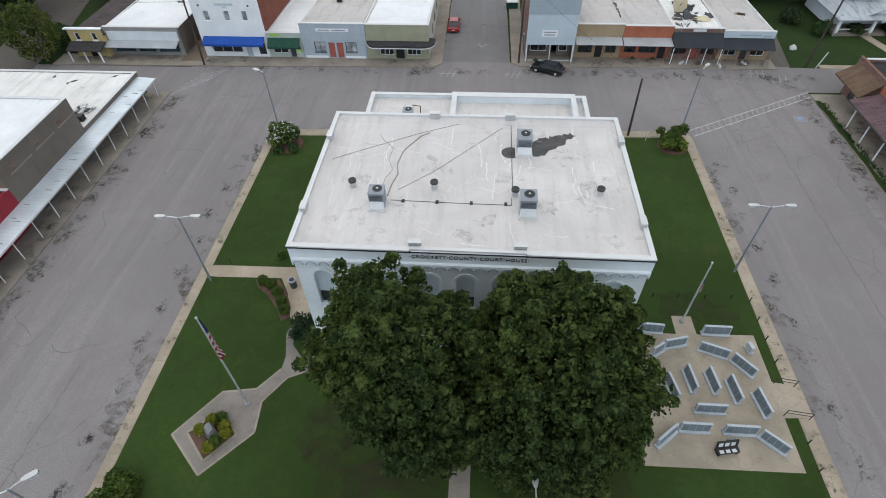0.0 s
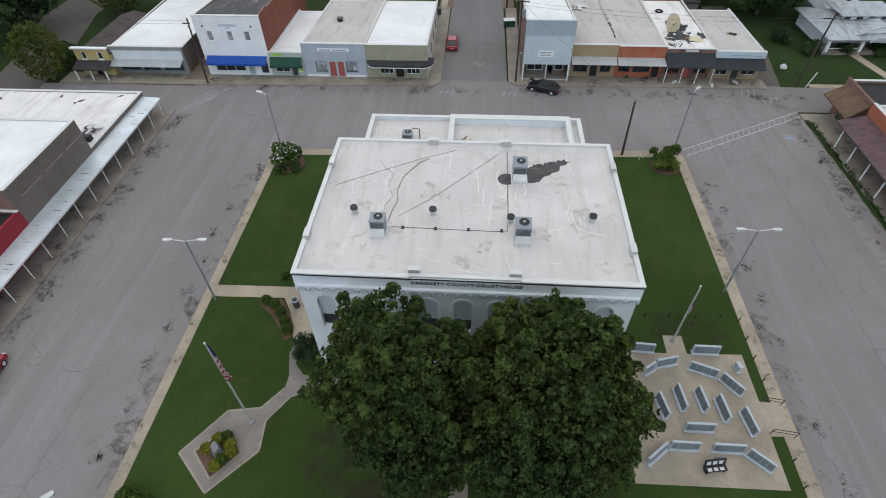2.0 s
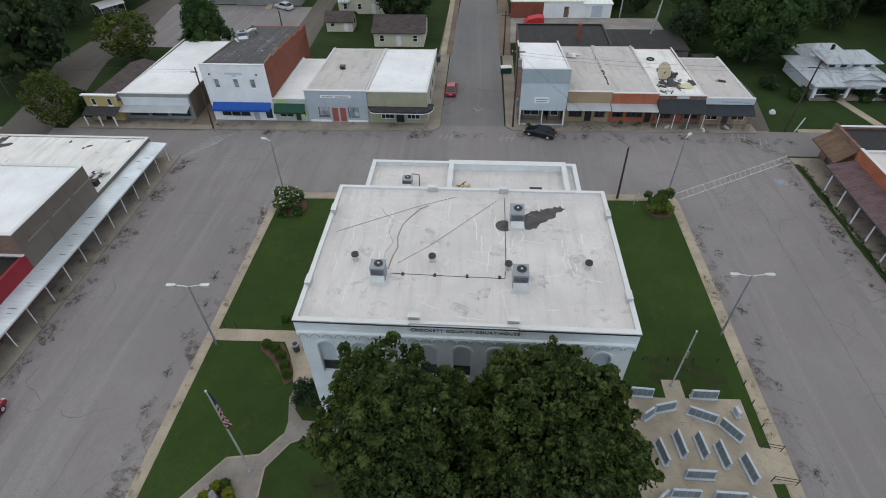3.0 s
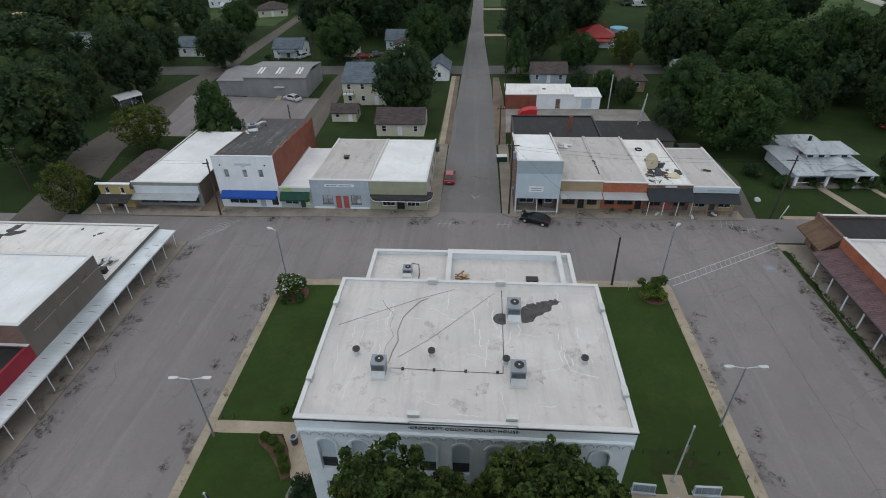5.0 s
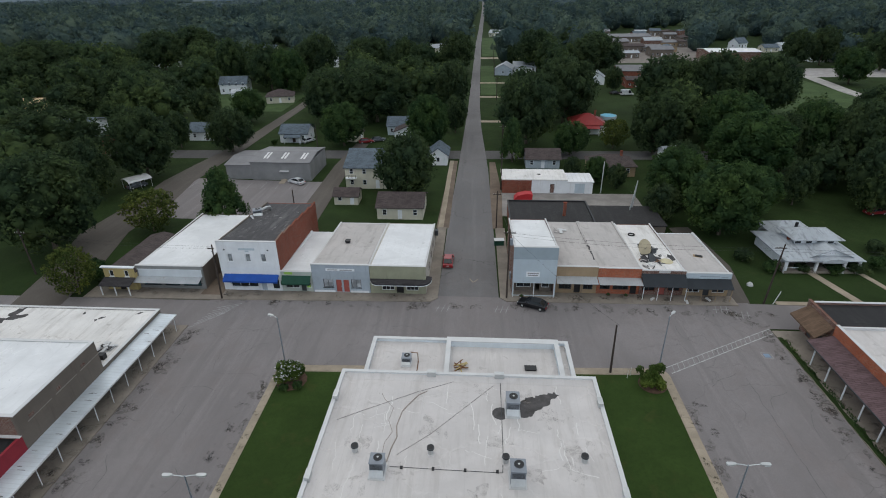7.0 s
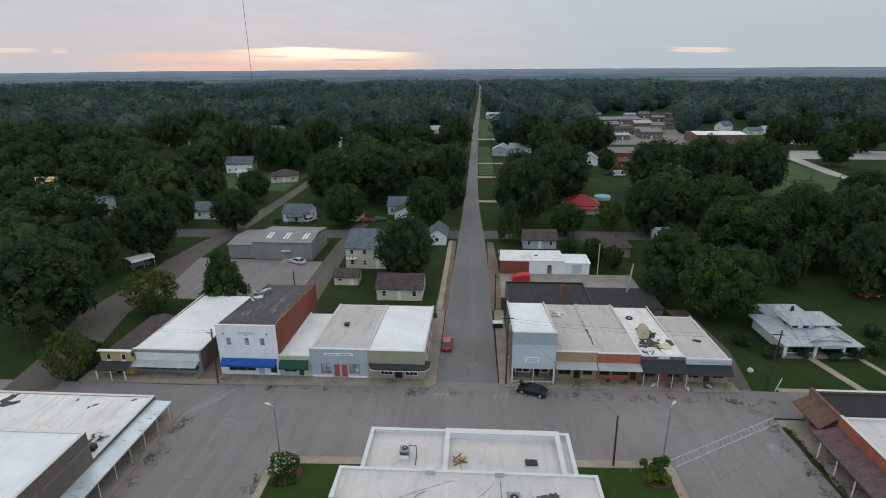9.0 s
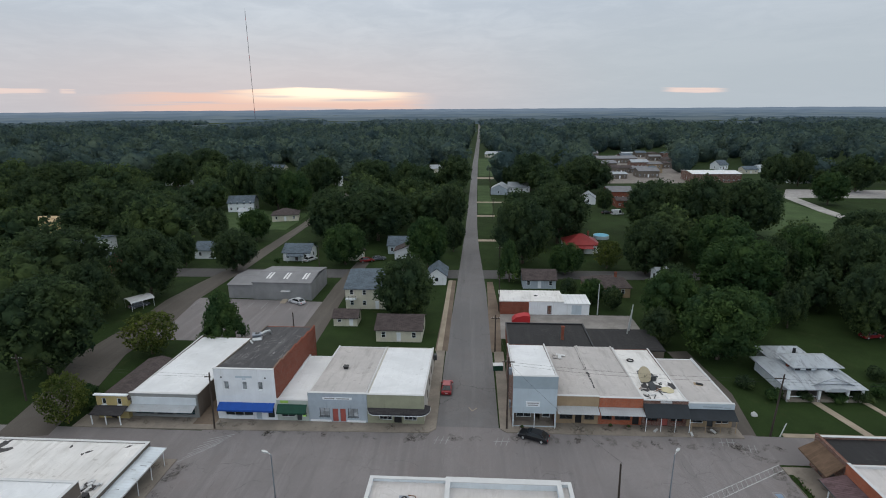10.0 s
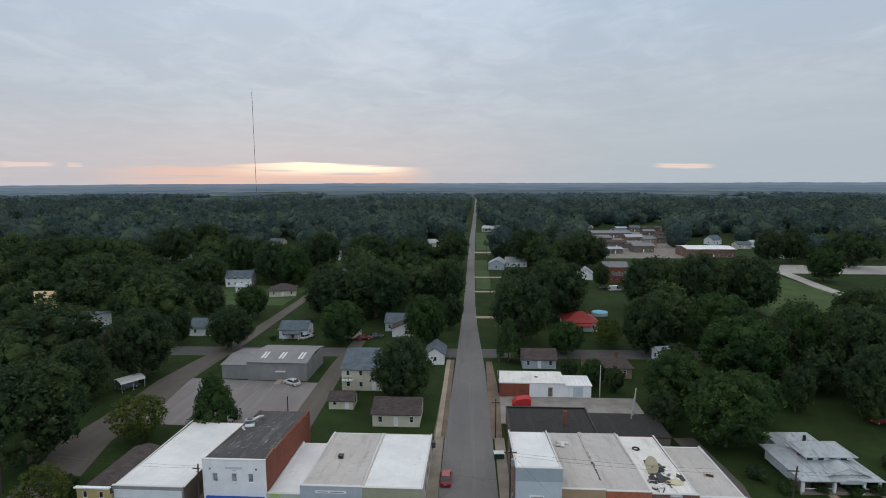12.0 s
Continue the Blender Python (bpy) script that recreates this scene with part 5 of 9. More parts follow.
for x in (-3.6, 3.4):
    part("anchor_plate", B().rod((x, -0.05, 7.4), (x, -0.002, 7.4), 0.14, 0.14, 10), DARKGREY, t)
for k in range(11):
    x = -4.3 + 0.82 * k
    part("roof_batten", B().prism([(x, 0.5), (x + 0.07, 0.5), (x + 0.07, 21.2), (x, 21.2)], lambda p, q: 8.59 - 0.0926 * q, lambda p, q: 8.615 - 0.0926 * q), ROOF_TAR, t)
rt = random.Random(14)
WORN = stain("worn_pale_felt", (0.3, 0.29, 0.29), 1.8, 0.42, 0.66, 0.75)
for k in range(70):
    x, y, l = rt.uniform(-4.2, 3.6), rt.uniform(0.8, 18), rt.uniform(0.4, 2.4)
    a, c = rt.uniform(0.05, 0.5), 8.617 + 0.0003 * k
    part("pale_streak", B().add([(p, q, c - 0.0926 * q) for p, q in ((x, y), (x + a, y), (x + a * 1.3, y + l), (x + 0.05, y + l))], [(0, 1, 2, 3)]), WORN, t)
rooftop_unit(-38.9, 86.6, 7.25, 1.5, 1.3, 1.0, "pale metal rooftop unit with duct", 20)
single("roof_duct", B().path([(-38.6, 87.6, 7.7), (-37.9, 88.2, 8.0), (-37.6, 89.2, 7.7), (-37.6, 89.8, 7.0)], 0.24, 10), STEEL, "bent pale metal duct on the dark roof", "duct")
single("roof_duct", B().path([(-39.3, 85.6, 7.4), (-39.3, 84.6, 7.8), (-38.7, 84.2, 7.4)], 0.16, 8), STEEL, "short pale metal duct on the dark roof", "duct")
t = shop("shop", "low white-roofed shop with a dark green awning", -30.4, -25.4, NWY, 89.4, 3.75, 2.9, plain("pale_green_render", (0.42, 0.46, 0.42), 0.8, 0.08), ROOF_BRIGHT, WHITE,
         [(-1.9, 0.3, 0.7, 1.9), (0.6, 1.4, 0.14, 2.0), (1.5, 2.2, 0.7, 1.9)])
window(t, -1.9, 0.3, 0.7, 1.9, 0.15, WHITE, 2, False)
window(t, 1.5, 2.2, 0.7, 1.9, 0.15, WHITE, 1, False)
part("door", B().box(0.62, 1.38, 0.12, 0.18, 0.14, 1.99), DARKGREY, t, "dark shop door")
awning(t, -2.3, 2.35, 0.0, 3.0, 2.05, 1.0, GREENAWN, label="dark green canvas awning", valance=0.2)
part("sign", B().box(-1.9, -0.6, -0.07, -0.004, 3.2, 3.6), plain("lime_sign", (0.3, 0.5, 0.1), 0.5, 0.1), t, "small lime green shop sign")
part("window_poster", B().box(1.55, 2.1, -0.02, -0.004, 0.85, 1.35), plain("lit_lime_poster", (0.45, 0.75, 0.15), 0.5, 0.1), t, "lime green poster")
t = shop("shop", "blue-grey shop front with red double doors", -25.35, -16.1, NWY, 92.0, 5.15, 3.6, BLUEGREY, ROOF_GREY, CAP,
         [(-2.9, -1.3, 1.0, 2.5), (-0.85, 0.05, 0.14, 2.4), (0.35, 1.25, 0.14, 2.4), (1.6, 3.2, 1.0, 2.5)], caps=(1, 0), par=0.12)
PAPERED = pane_mat("papered_glass", (0.36, 0.38, 0.40))
window(t, -2.9, -1.3, 1.0, 2.5, 0.15, DARKGREY, 2, glass=PAPERED)
window(t, 1.6, 3.2, 1.0, 2.5, 0.15, DARKGREY, 2, glass=PAPERED)
for x in (-0.85, 0.35):
    d_ = part("door", B().box(x + 0.02, x + 0.88, 0.12, 0.18, 0.14, 2.38), DOORRED, t, "faded red panelled door")
    part("door_handle", B().rod((x + 0.78, 0.07, 1.1), (x + 0.78, 0.12, 1.1), 0.03), STEEL, d_)
part("sign_board", B().box(-2.3, 2.3, -0.07, -0.004, 4.0, 4.4), WHITE, t, "pale sign board with unreadable lettering")
part("sign_lettering", B().box(-2.0, -0.4, -0.08, -0.072, 4.12, 4.28).box(-0.1, 1.9, -0.08, -0.072, 4.12, 4.28), FAINT, t)
part("stall_riser", B().box(-4.4, -1.1, -0.08, -0.003, 0.13, 0.45), WHITE, t)
part("stall_riser", B().box(1.45, 4.4, -0.08, -0.003, 0.13, 0.45), WHITE, t)
single("roof_vent_box", B().box(-21.9, -21.2, 81.4, 82.1, 3.9, 4.7).box(-22.0, -21.1, 81.3, 82.2, 4.7, 4.8), BLACK, "square black roof vent", "vent")
t = shop("shop", "olive rendered corner shop with a rounded dark canopy", -16.05, -7.2, NWY, 92.0, 5.1, 3.6, OLIVE, ROOF_BRIGHT, plain("pale_side_wall", (0.5, 0.47, 0.42), 0.85, 0.12),
         [(-2.6, -0.6, 0.7, 1.9), (-0.3, 0.9, 0.14, 2.1), (1.3, 3.3, 0.7, 1.9)], caps=(0, 1), par=0.12)
window(t, -2.6, -0.6, 0.7, 1.9, 0.15, WHITE, 3, False)
window(t, 1.3, 3.3, 0.7, 1.9, 0.15, WHITE, 3, False)
part("door", B().box(-0.28, 0.88, 0.2, 0.26, 0.14, 2.09), BLACK, t, "dark recessed shop door")
cpy = [(-4.4, 0.0), (-4.0, -0.9), (-3.4, -1.35), (3.6, -1.35)] + fan(3.6, 0.35, 1.7, 270, 360, 6)[1:] + [(5.3, 1.2), (4.43, 1.2), (4.43, 0.0)]
part("canopy", B().prism(cpy, 2.35, lambda x, y: 2.62 + 0.42 * max(0, 1 - math.hypot(max(0, abs(x) - 3.4), min(0, y)) / 1.5)), BLACKSH, t, "dark shingled rounded canopy")
part("canopy_fascia", B().prism([(p[0] * 1.005, p[1] * 1.02 - 0.01) for p in cpy], 2.24, 2.345), WHITE, t)
for k in range(3):
    part("side_window", B().box(4.44, 4.48, 5.0 + k * 4.2, 6.1 + k * 4.2, 1.6, 2.7), GLASS, t)
single("wall_unit", B().box(-7.1, -6.5, 89.6, 90.5, 2.2, 3.2), DARKGREY, "dark air conditioner on the shop's side wall", "air conditioner")
# long white-roofed shed and the little yellow house at its side
t = shop("shop", "low shop with a long bright white roof and a tin awning", -54.2, -43.2, NWY, 95.3, 4.3, 3.6, plain("grey_boards", (0.26, 0.265, 0.26), 0.85, 0.15), ROOF_BRIGHT, TAUPE,
         [(-4.9, -1.9, 0.6, 1.7), (-1.4, 1.2, 0.6, 1.7), (1.7, 4.9, 0.6, 1.7)])
for a, b_ in ((-4.9, -1.9), (-1.4, 1.2), (1.7, 4.9)):
    window(t, a, b_, 0.6, 1.7, 0.15, DARKGREY, 2, False, glass=pane_mat("teal_glass", (0.02, 0.06, 0.07)))
part("fascia_panel", B().box(-5.2, 5.3, -0.09, -0.004, 2.35, 3.65), plain("pale_blue_fascia", (0.64, 0.68, 0.71), 0.6, 0.08), t, "pale blue fascia panel")
awning(t, -5.6, 5.2, 0.0, 2.35, 1.9, 1.5, SHEETX, label="bent corrugated tin awning")
for k in range(5):
    part("awning_brace", B().rod((-5.2 + k * 2.6, -1.4, 1.85), (-5.2 + k * 2.6, -0.05, 1.2), 0.03), DARKGREY, t)
t = thing("house", "small yellow false-fronted building with a dark porch roof", "building", pose(-56.7, 71.4, 0), "shops round the square")
part("front_wall", holed(B(), -2.5, 2.5, 0, 4.2, 0, 0.25, [(-1.6, -0.9, 2.6, 3.7), (0.9, 1.6, 2.6, 3.7), (-0.5, 0.5, 0.14, 2.0)]), CREAM, t)
window(t, -1.6, -0.9, 2.6, 3.7, 0.1, WHITE, 1)
window(t, 0.9, 1.6, 2.6, 3.7, 0.1, WHITE, 1)
part("door", B().box(-0.48, 0.48, 0.1, 0.16, 0.14, 1.99), BLACK, t)
part("side_wall", B().box(-2.5, -2.25, 0.25, 14, 0, 3.2).box(2.25, 2.5, 0.25, 14, 0, 3.2).box(-2.25, 2.25, 13.75, 14, 0, 3.2), CREAM, t)
part("roof", B().side([(-2.7, 3.2), (0, 3.9), (2.7, 3.2), (2.7, 3.32), (0, 4.02), (-2.7, 3.32)], 0.26, 14.2, "y"), BROWNROOF, t, "dark shingled roof")
part("cornice", B().box(-2.75, 2.75, -0.25, 0.3, 4.2, 4.38), WHITE, t)
part("porch_roof", B().side([(-0.01, 2.45), (-2.0, 1.95), (-2.0, 1.83), (-0.01, 2.33)], -2.6, 2.6), BLACKSH, t)
for x in (-2.3, 0, 2.3):
    part("porch_post", B().box(x - 0.07, x + 0.07, -1.95, -1.81, 0, 1.88), WHITE, t)
part("porch_floor", B().box(-2.5, 2.5, -2.0, -0.003, 0, 0.16), DIRTWALK, t)

# north row, east of the street
NEY = 73.6
t = shop("shop", "tall shop with a pale blue metal front and white roof", 6.35, 13.0, 72.35, 88.8, 8.75, 6.3, PALEBLUE, ROOF_BRIGHT, BRICKBROWN, [(-3.1, 3.1, 0.14, 2.45)])
part("recess_wall", holed(B(), -3.0, 3.0, 0.14, 2.6, 1.6, 1.8, [(-2.6, -0.3, 0.8, 2.1), (0.2, 1.1, 0.14, 2.2), (1.4, 2.6, 0.8, 2.1)]), TAUPE, t)
window(t, -2.6, -0.3, 0.8, 2.1, 1.7, WHITE, 2, False)
window(t, 1.4, 2.6, 0.8, 2.1, 1.7, WHITE, 1, False)
part("upper_band", B().box(-3.36, 3.36, -0.06, -0.004, 6.65, 8.66), MIDBLUE, t, "slate blue upper band")
part("sign", B().box(-1.3, 0.8, -0.06, -0.004, 3.6, 4.5), WHITE, t, "white sign board with faint lettering")
part("sign_lettering", B().box(-1.1, 0.6, -0.07, -0.062, 4.15, 4.3).box(-1.0, 0.5, -0.07, -0.062, 3.8, 3.95), FAINT, t)
for x in (-3.2, 0.0, 3.1):
    part("post", B().rod((x, -0.3, 0.13), (x, -0.1, 2.5), 0.06), WHITE, t)


def posts(t, xs, y, z, r=0.055, mat=None, lean=0.25):
    for x in xs:
        part("post", B().rod((x, y, 0.13), (x, y + lean * 0.0, z), r), mat or WHITE, t)


t = shop("shop", "tan brick shop with a grey roof and tin canopy", 13.05, 19.6, NEY, 93.6, 4.9, 3.8, TAN, ROOF_GREY, ROOF_GREY, [(-2.6, -0.6, 0.8, 2.2), (-0.2, 0.8, 0.14, 2.2), (1.2, 2.7, 0.8, 2.2)], caps=(0, 0))
window(t, -2.6, -0.6, 0.8, 2.2, 0.15, DARKGREY, 2, False)
window(t, 1.2, 2.7, 0.8, 2.2, 0.15, DARKGREY, 2, False)
part("door", B().box(-0.18, 0.78, 0.12, 0.18, 0.14, 2.19), BLACK, t)
awning(t, -3.15, 3.15, 0.0, 3.15, 2.75, 1.7, SHEETX, "canopy", label="grey tin canopy")
t = shop("shop", "orange brick shop with a grey roof and tin canopy", 19.65, 26.2, NEY, 93.8, 4.75, 3.8, BRICKORANGE, ROOF_GREY, ROOF_GREY, [(-2.8, -1.2, 0.9, 2.2), (-0.8, 1.6, 0.9, 2.2), (1.9, 2.9, 0.14, 2.2)], caps=(0, 0))
window(t, -2.8, -1.2, 0.9, 2.2, 0.15, DARKGREY, 1, False)
window(t, -0.8, 1.6, 0.9, 2.2, 0.15, DARKGREY, 3, False)
part("door", B().box(1.92, 2.88, 0.12, 0.18, 0.14, 2.19), BLACK, t)
awning(t, -3.3, 3.3, 0.0, 3.1, 2.7, 1.7, SHEETX, "canopy", label="grey tin canopy")
t = shop("shop", "dark-fronted shop with a peeling white roof and charcoal awning", 26.25, 32.9, NEY, 93.2, 4.5, 3.7, BRICKBROWN, ROOF_WORN, BRICKBROWN, [(-2.9, -0.9, 0.8, 2.2), (-0.4, 0.6, 0.14, 2.2), (1.0, 2.9, 0.8, 2.2)])
window(t, -2.9, -0.9, 0.8, 2.2, 0.15, BRICKRED, 2, False)
window(t, 1.0, 2.9, 0.8, 2.2, 0.15, BRICKRED, 2, False)
part("door", B().box(-0.38, 0.58, 0.12, 0.18, 0.14, 2.19), DOORRED, t)
awning(t, -3.35, 3.3, 0.0, 3.9, 2.55, 1.8, SLATEAWN, label="charcoal shingled awning")
part("sign", B().box(-0.8, 0.9, -0.09, -0.004, 4.05, 4.35), CAP, t, "small white shop sign")
posts(t, (-3.2, -1.0, 1.1, 3.2), -1.65, 2.5)
t = shop("shop", "low end shop with a white sign band and charcoal awning", 32.95, 39.7, NEY, 90.0, 4.2, 3.5, TAN, ROOF_GREY, WHITE, [(-2.9, -0.9, 0.7, 2.0), (-0.4, 0.6, 0.14, 2.1), (1.0, 2.9, 0.7, 2.0)])
window(t, -2.9, -0.9, 0.7, 2.0, 0.15, WHITE, 2, False)
window(t, 1.0, 2.9, 0.7, 2.0, 0.15, WHITE, 2, False)
part("door", B().box(-0.38, 0.58, 0.12, 0.18, 0.14, 2.09), DARKGREY, t)
part("sign_band", B().box(-3.42, 3.42, -0.1, -0.004, 3.25, 4.1), PALEBLUE, t, "pale blue-white sign band")
part("sign_lettering", B().box(-1.3, 1.6, -0.11, -0.102, 3.55, 3.72).box(1.9, 2.9, -0.11, -0.102, 3.45, 3.6), MIDBLUE, t)
awning(t, -3.4, 3.4, 0.0, 3.2, 2.35, 1.8, SLATEAWN, label="charcoal shingled awning")
posts(t, (-3.3, -1.2, 1.0, 3.2), -1.65, 2.3, mat=TAN)
# clutter on the worn roof
dish = thing("satellite_dish", "large tan mesh satellite dish on the shop roof", "satellite dish", pose(28.3, 80.2, 3.95))
dish.scale = (0.8, 0.8, 0.85)
part("mast", B().rod((0, 0, 0), (0, 0, 1.3), 0.07), DARKGREY, dish)
part("base_frame", B().box(-0.8, 0.9, -0.9, -0.2, 0.06, 0.2), BLACK, dish)
part("reflector", B().dome((0, 0, 0), 1.35, 1.7, 0.4, 18, 4, 0.0), plain("tan_dish", (0.42, 0.36, 0.25), 0.7, 0.12), dish).matrix_local = pose(0, 0.1, 1.35, -122, 0, 8)
part("feed_arm", B().rod((0, -0.1, 1.0), (0.05, -0.9, 1.9), 0.03), DARKGREY, dish)
od = thing("fallen_dish", "dark grey dish lying on its edge on the roof", "satellite dish", pose(28.9, 77.6, 4.1, 48, 0, 32))
part("reflector", B().dome((0, 0, 0.1), 0.75, 1.25, 0.3, 14, 3, 0.0), DARKGREY, od)
part("rim", B().path([(0.77 * math.cos(a), 1.27 * math.sin(a), 0.1) for a in (2 * math.pi * i / 14 for i in range(15))], 0.05, 5), BLACK, od)
worn_z = lambda y: 4.29 - 0.0408 * (y - 73.6)
rr = random.Random(21)
TORN = stain("torn_black_felt", (0.03, 0.03, 0.03), 2.2, 0.4, 0.52, 1.0)
for k in range(22):
    y = rr.choice((rr.uniform(74.3, 79.5), rr.uniform(75, 84)))
    x = rr.uniform(26.8, 32.3)
    sb = B()
    blot(rr, 0, 0, rr.uniform(0.25, 0.85), sb, 0.0, 12, 1.9, True)
    single("roof_scrap", sb, TORN if k % 3 else ROOF_TAR, "torn dark roofing lying on the white roof", "roof debris", pose(x, y, worn_z(y) + 0.002 * k, -2.3, 0, 0), "roof debris")
for k in range(16):
    x, y = rr.uniform(26.8, 30.2), rr.uniform(74.4, 78.2)
    single("roof_board", B().box(-rr.uniform(0.3, 0.9), 0.4, -0.07, 0.07, 0, 0.06), (BLACK, TERRA, CAP, ROOF_GREY)[k % 4], "broken board lying on the peeling roof", "roof debris", pose(x, y, worn_z(y) + 0.01 + 0.012 * k, rr.uniform(-4, 4), 0, rr.uniform(0, 180)), "roof debris")
single("roof_duct", B().box(-0.45, 0.45, -0.35, 0.35, 0, 0.5).box(-0.3, 0.8, -0.15, 0.15, 0.5, 0.7), DARKGREY, "dark broken duct on the shop roof", "duct", pose(29.8, 80.6, worn_z(80.6), 0, 0, 20), "roof debris")
sy = B().prism(fan(31.0, 77.2, 1.0, 0, 340, 11), worn_z(77.2) + 0.05, worn_z(77.2) + 0.08)
single("roof_patch", sy, plain("yellowed_foam", (0.5, 0.45, 0.3), 0.9, 0.2), "yellowed insulation showing through the roof", "roof debris")
single("roof_hatch", B().box(-0.55, 0.55, -0.35, 0.35, 0, 0.1), BLACK, "dark open hatch in the grey roof", "hatch", pose(37.2, 80.2, 3.68, -2.4, 0, -25))
single("hatch_board", B().box(-0.8, 0.8, -0.5, 0.5, 0, 0.04), TAN, "tan board round the dark hatch", "board", pose(37.1, 80.2, 3.665, -2.4, 0, -15))
single("tyre", B().path([(0.52 * math.cos(a), 0.52 * math.sin(a), 0.12) for a in (2 * math.pi * i / 16 for i in range(17))], 0.11, 7), RUBBER, "old tyre lying on the white roof", "tyre", pose(28.2, 88.0, worn_z(88.0) + 0.01))
# torn seam between the two grey roofs and a heap of old sheet
ts = B()
for k in range(18):
    y = 76.5 + 0.8 * k + rr.uniform(-0.3, 0.3)
    ts.box(19.42 + rr.uniform(-0.12, 0.05), 19.62 + rr.uniform(-0.05, 0.16), y, y + rr.uniform(0.2, 0.75), 3.6, 4.72 - 0.056 * (y - 73.6) + rr.uniform(0.01, 0.04))
single("torn_seam", ts, ROOF_TAR, "ragged dark seam between two grey roofs", "roof seam", kind="stuff")
for k in range(5):
    single("roof_board", B().box(-0.9, 0.7, -0.3, 0.3, 0, 0.07), (CAP, ROOF_GREY)[k % 2], "pale old sheet heaped on the grey roof", "roof debris", pose(15.6 + rr.uniform(-0.8, 0.8), 88.6 + rr.uniform(-0.8, 0.8), 3.93 + 0.05 * k, rr.uniform(-6, 6), rr.uniform(-6, 6), rr.uniform(0, 180)), "roof debris")
# planters and blocks on the sidewalk
for k, (x, y) in enumerate(((21.3, 72.6), (24.0, 72.5), (7.8, 71.6))):
    pt = thing("planter", "round stone planter with dry plants before the shop", "planter", pose(x, y, 0.13), "planters")
    part("bowl", B().rod((0, 0, 0), (0, 0, 0.42), 0.24, 0.42, 14), DIRTWALK, pt, "", 0.02)
    part("soil", B().rod((0, 0, 0.421), (0, 0, 0.44), 0.37, 0.37, 14), MULCH, pt)
    part("plant", B().dome((0, 0, 0.42), 0.26, 0.26, 0.32, 9, 3, 0.0, 0.25, random.Random(k)), LEAF_MID, pt)
for x, y in ((28.0, 72.2), (33.0, 71.5), (36.5, 72.4)):
    single("concrete_block", B().box(-0.45, 0.45, -0.15, 0.15, 0, 0.22), CAP, "pale concrete block by the awning posts", "block", pose(x, y, 0.13, 0, 0, 8 * x), "concrete blocks")
bn = thing("waste_bin", "dark green waste bin with a pale lid", "waste bin", pose(4.9, 90.6, 0.0, 0, 0, 5))
part("body", B().box(-0.9, 0.9, -0.6, 0.6, 0.08, 1.1), GREENAWN, bn, "", 0.03)
part("lid", B().box(-0.94, 0.94, -0.64, 0.64, 1.102, 1.18), CAP, bn, "", 0.02)
single("electric_meter", B().box(6.08, 6.34, 75.6, 76.4, 1.3, 2.3), GREYMETAL, "grey meter boxes on the shop's side wall", "meter")

# buildings behind the east row
t = thing("building", "low brick store building with a white roof and rolling door", "building", pose(17.0, 118.4, 0), "buildings behind the shops")
part("wall", B().box(-10.5, -3.7, 0, 7.3, 0, 3.2), BRICKRED, t)
part("wall", holed(B(), -3.69, 4.4, 0.0, 3.2, 0, 0.3, [(0.7, 1.5, 0.1, 2.2)]), WHITE, t)
part("wall", B().box(-3.69, 4.4, 7.0, 7.3, 0, 3.2).box(4.1, 4.4, 0.31, 6.99, 0, 3.2), WHITE, t)
part("door", B().box(0.72, 1.48, 0.1, 0.16, 0.1, 2.19), BRICKBROWN, t, "dark red steel door")
part("door_frame", B().box(0.6, 0.69, -0.03, -0.002, 0.1, 2.3).box(1.51, 1.6, -0.03, -0.002, 0.1, 2.3).box(0.69, 1.51, -0.03, -0.002, 2.21, 2.3), DARKGREY, t)
part("roof", B().box(-10.7, 4.5, -0.15, 7.45, 3.2, 3.42), ROOF_WORN, t, "white roof streaked with dirt")
part("roof_patch", B().prism(fan(-1.8, 3.6, 0.5, 0, 330, 7), 3.425, 3.44), PATCH, t)
part("lean_to_wall", holed(B(), 4.41, 10.4, 0.0, 2.75, 0.1, 0.35, [(6.3, 8.6, 0.1, 2.4)]), WHITE, t)
part("lean_to_wall", B().box(10.15, 10.4, 0.36, 5.6, 0, 2.75).box(4.41, 10.4, 5.61, 5.85, 0, 2.75), WHITE, t)
part("rolling_door", B().box(6.32, 8.58, 0.2, 0.26, 0.1, 2.39), PALEBLUE, t)
part("lean_to_roof", B().prism([(4.52, -0.1), (10.6, -0.1), (10.6, 5.95), (4.52, 5.95)], lambda x, y: 2.76 + y * 0.03, lambda x, y: 2.9 + y * 0.03), ROOF_BRIGHT, t)
for k in range(6):
    part("roof_rib", B().prism([(5.0 + k * 0.95, -0.1), (5.06 + k * 0.95, -0.1), (5.06 + k * 0.95, 5.95), (5.0 + k * 0.95, 5.95)], lambda x, y: 2.9 + y * 0.03, lambda x, y: 2.94 + y * 0.03), CAP, t)
t = thing("building", "low brick building with a black bitumen roof", "building", pose(14.6, 96.6, 0), "buildings behind the shops")
part("wall", B().box(-7.5, 8.7, -2.0, 9.2, 0, 2.7), BRICKRED, t)
part("roof", B().box(-7.54, 8.74, -2.04, 9.24, 2.7, 2.95), ROOF_BLACK, t)
for q in ((-7.6, 8.8, 9.0, 9.3), (-7.6, -7.3, -2.0, 9.0), (8.5, 8.8, -2.0, 9.0)):
    part("coping", B().box(*q, 2.952, 3.2), BLACK, t)
part("chimney", B().box(3.0, 3.55, 1.4, 1.95, 2.95, 5.6).box(2.93, 3.62, 1.33, 2.02, 5.6, 5.75), BRICKRED, t)
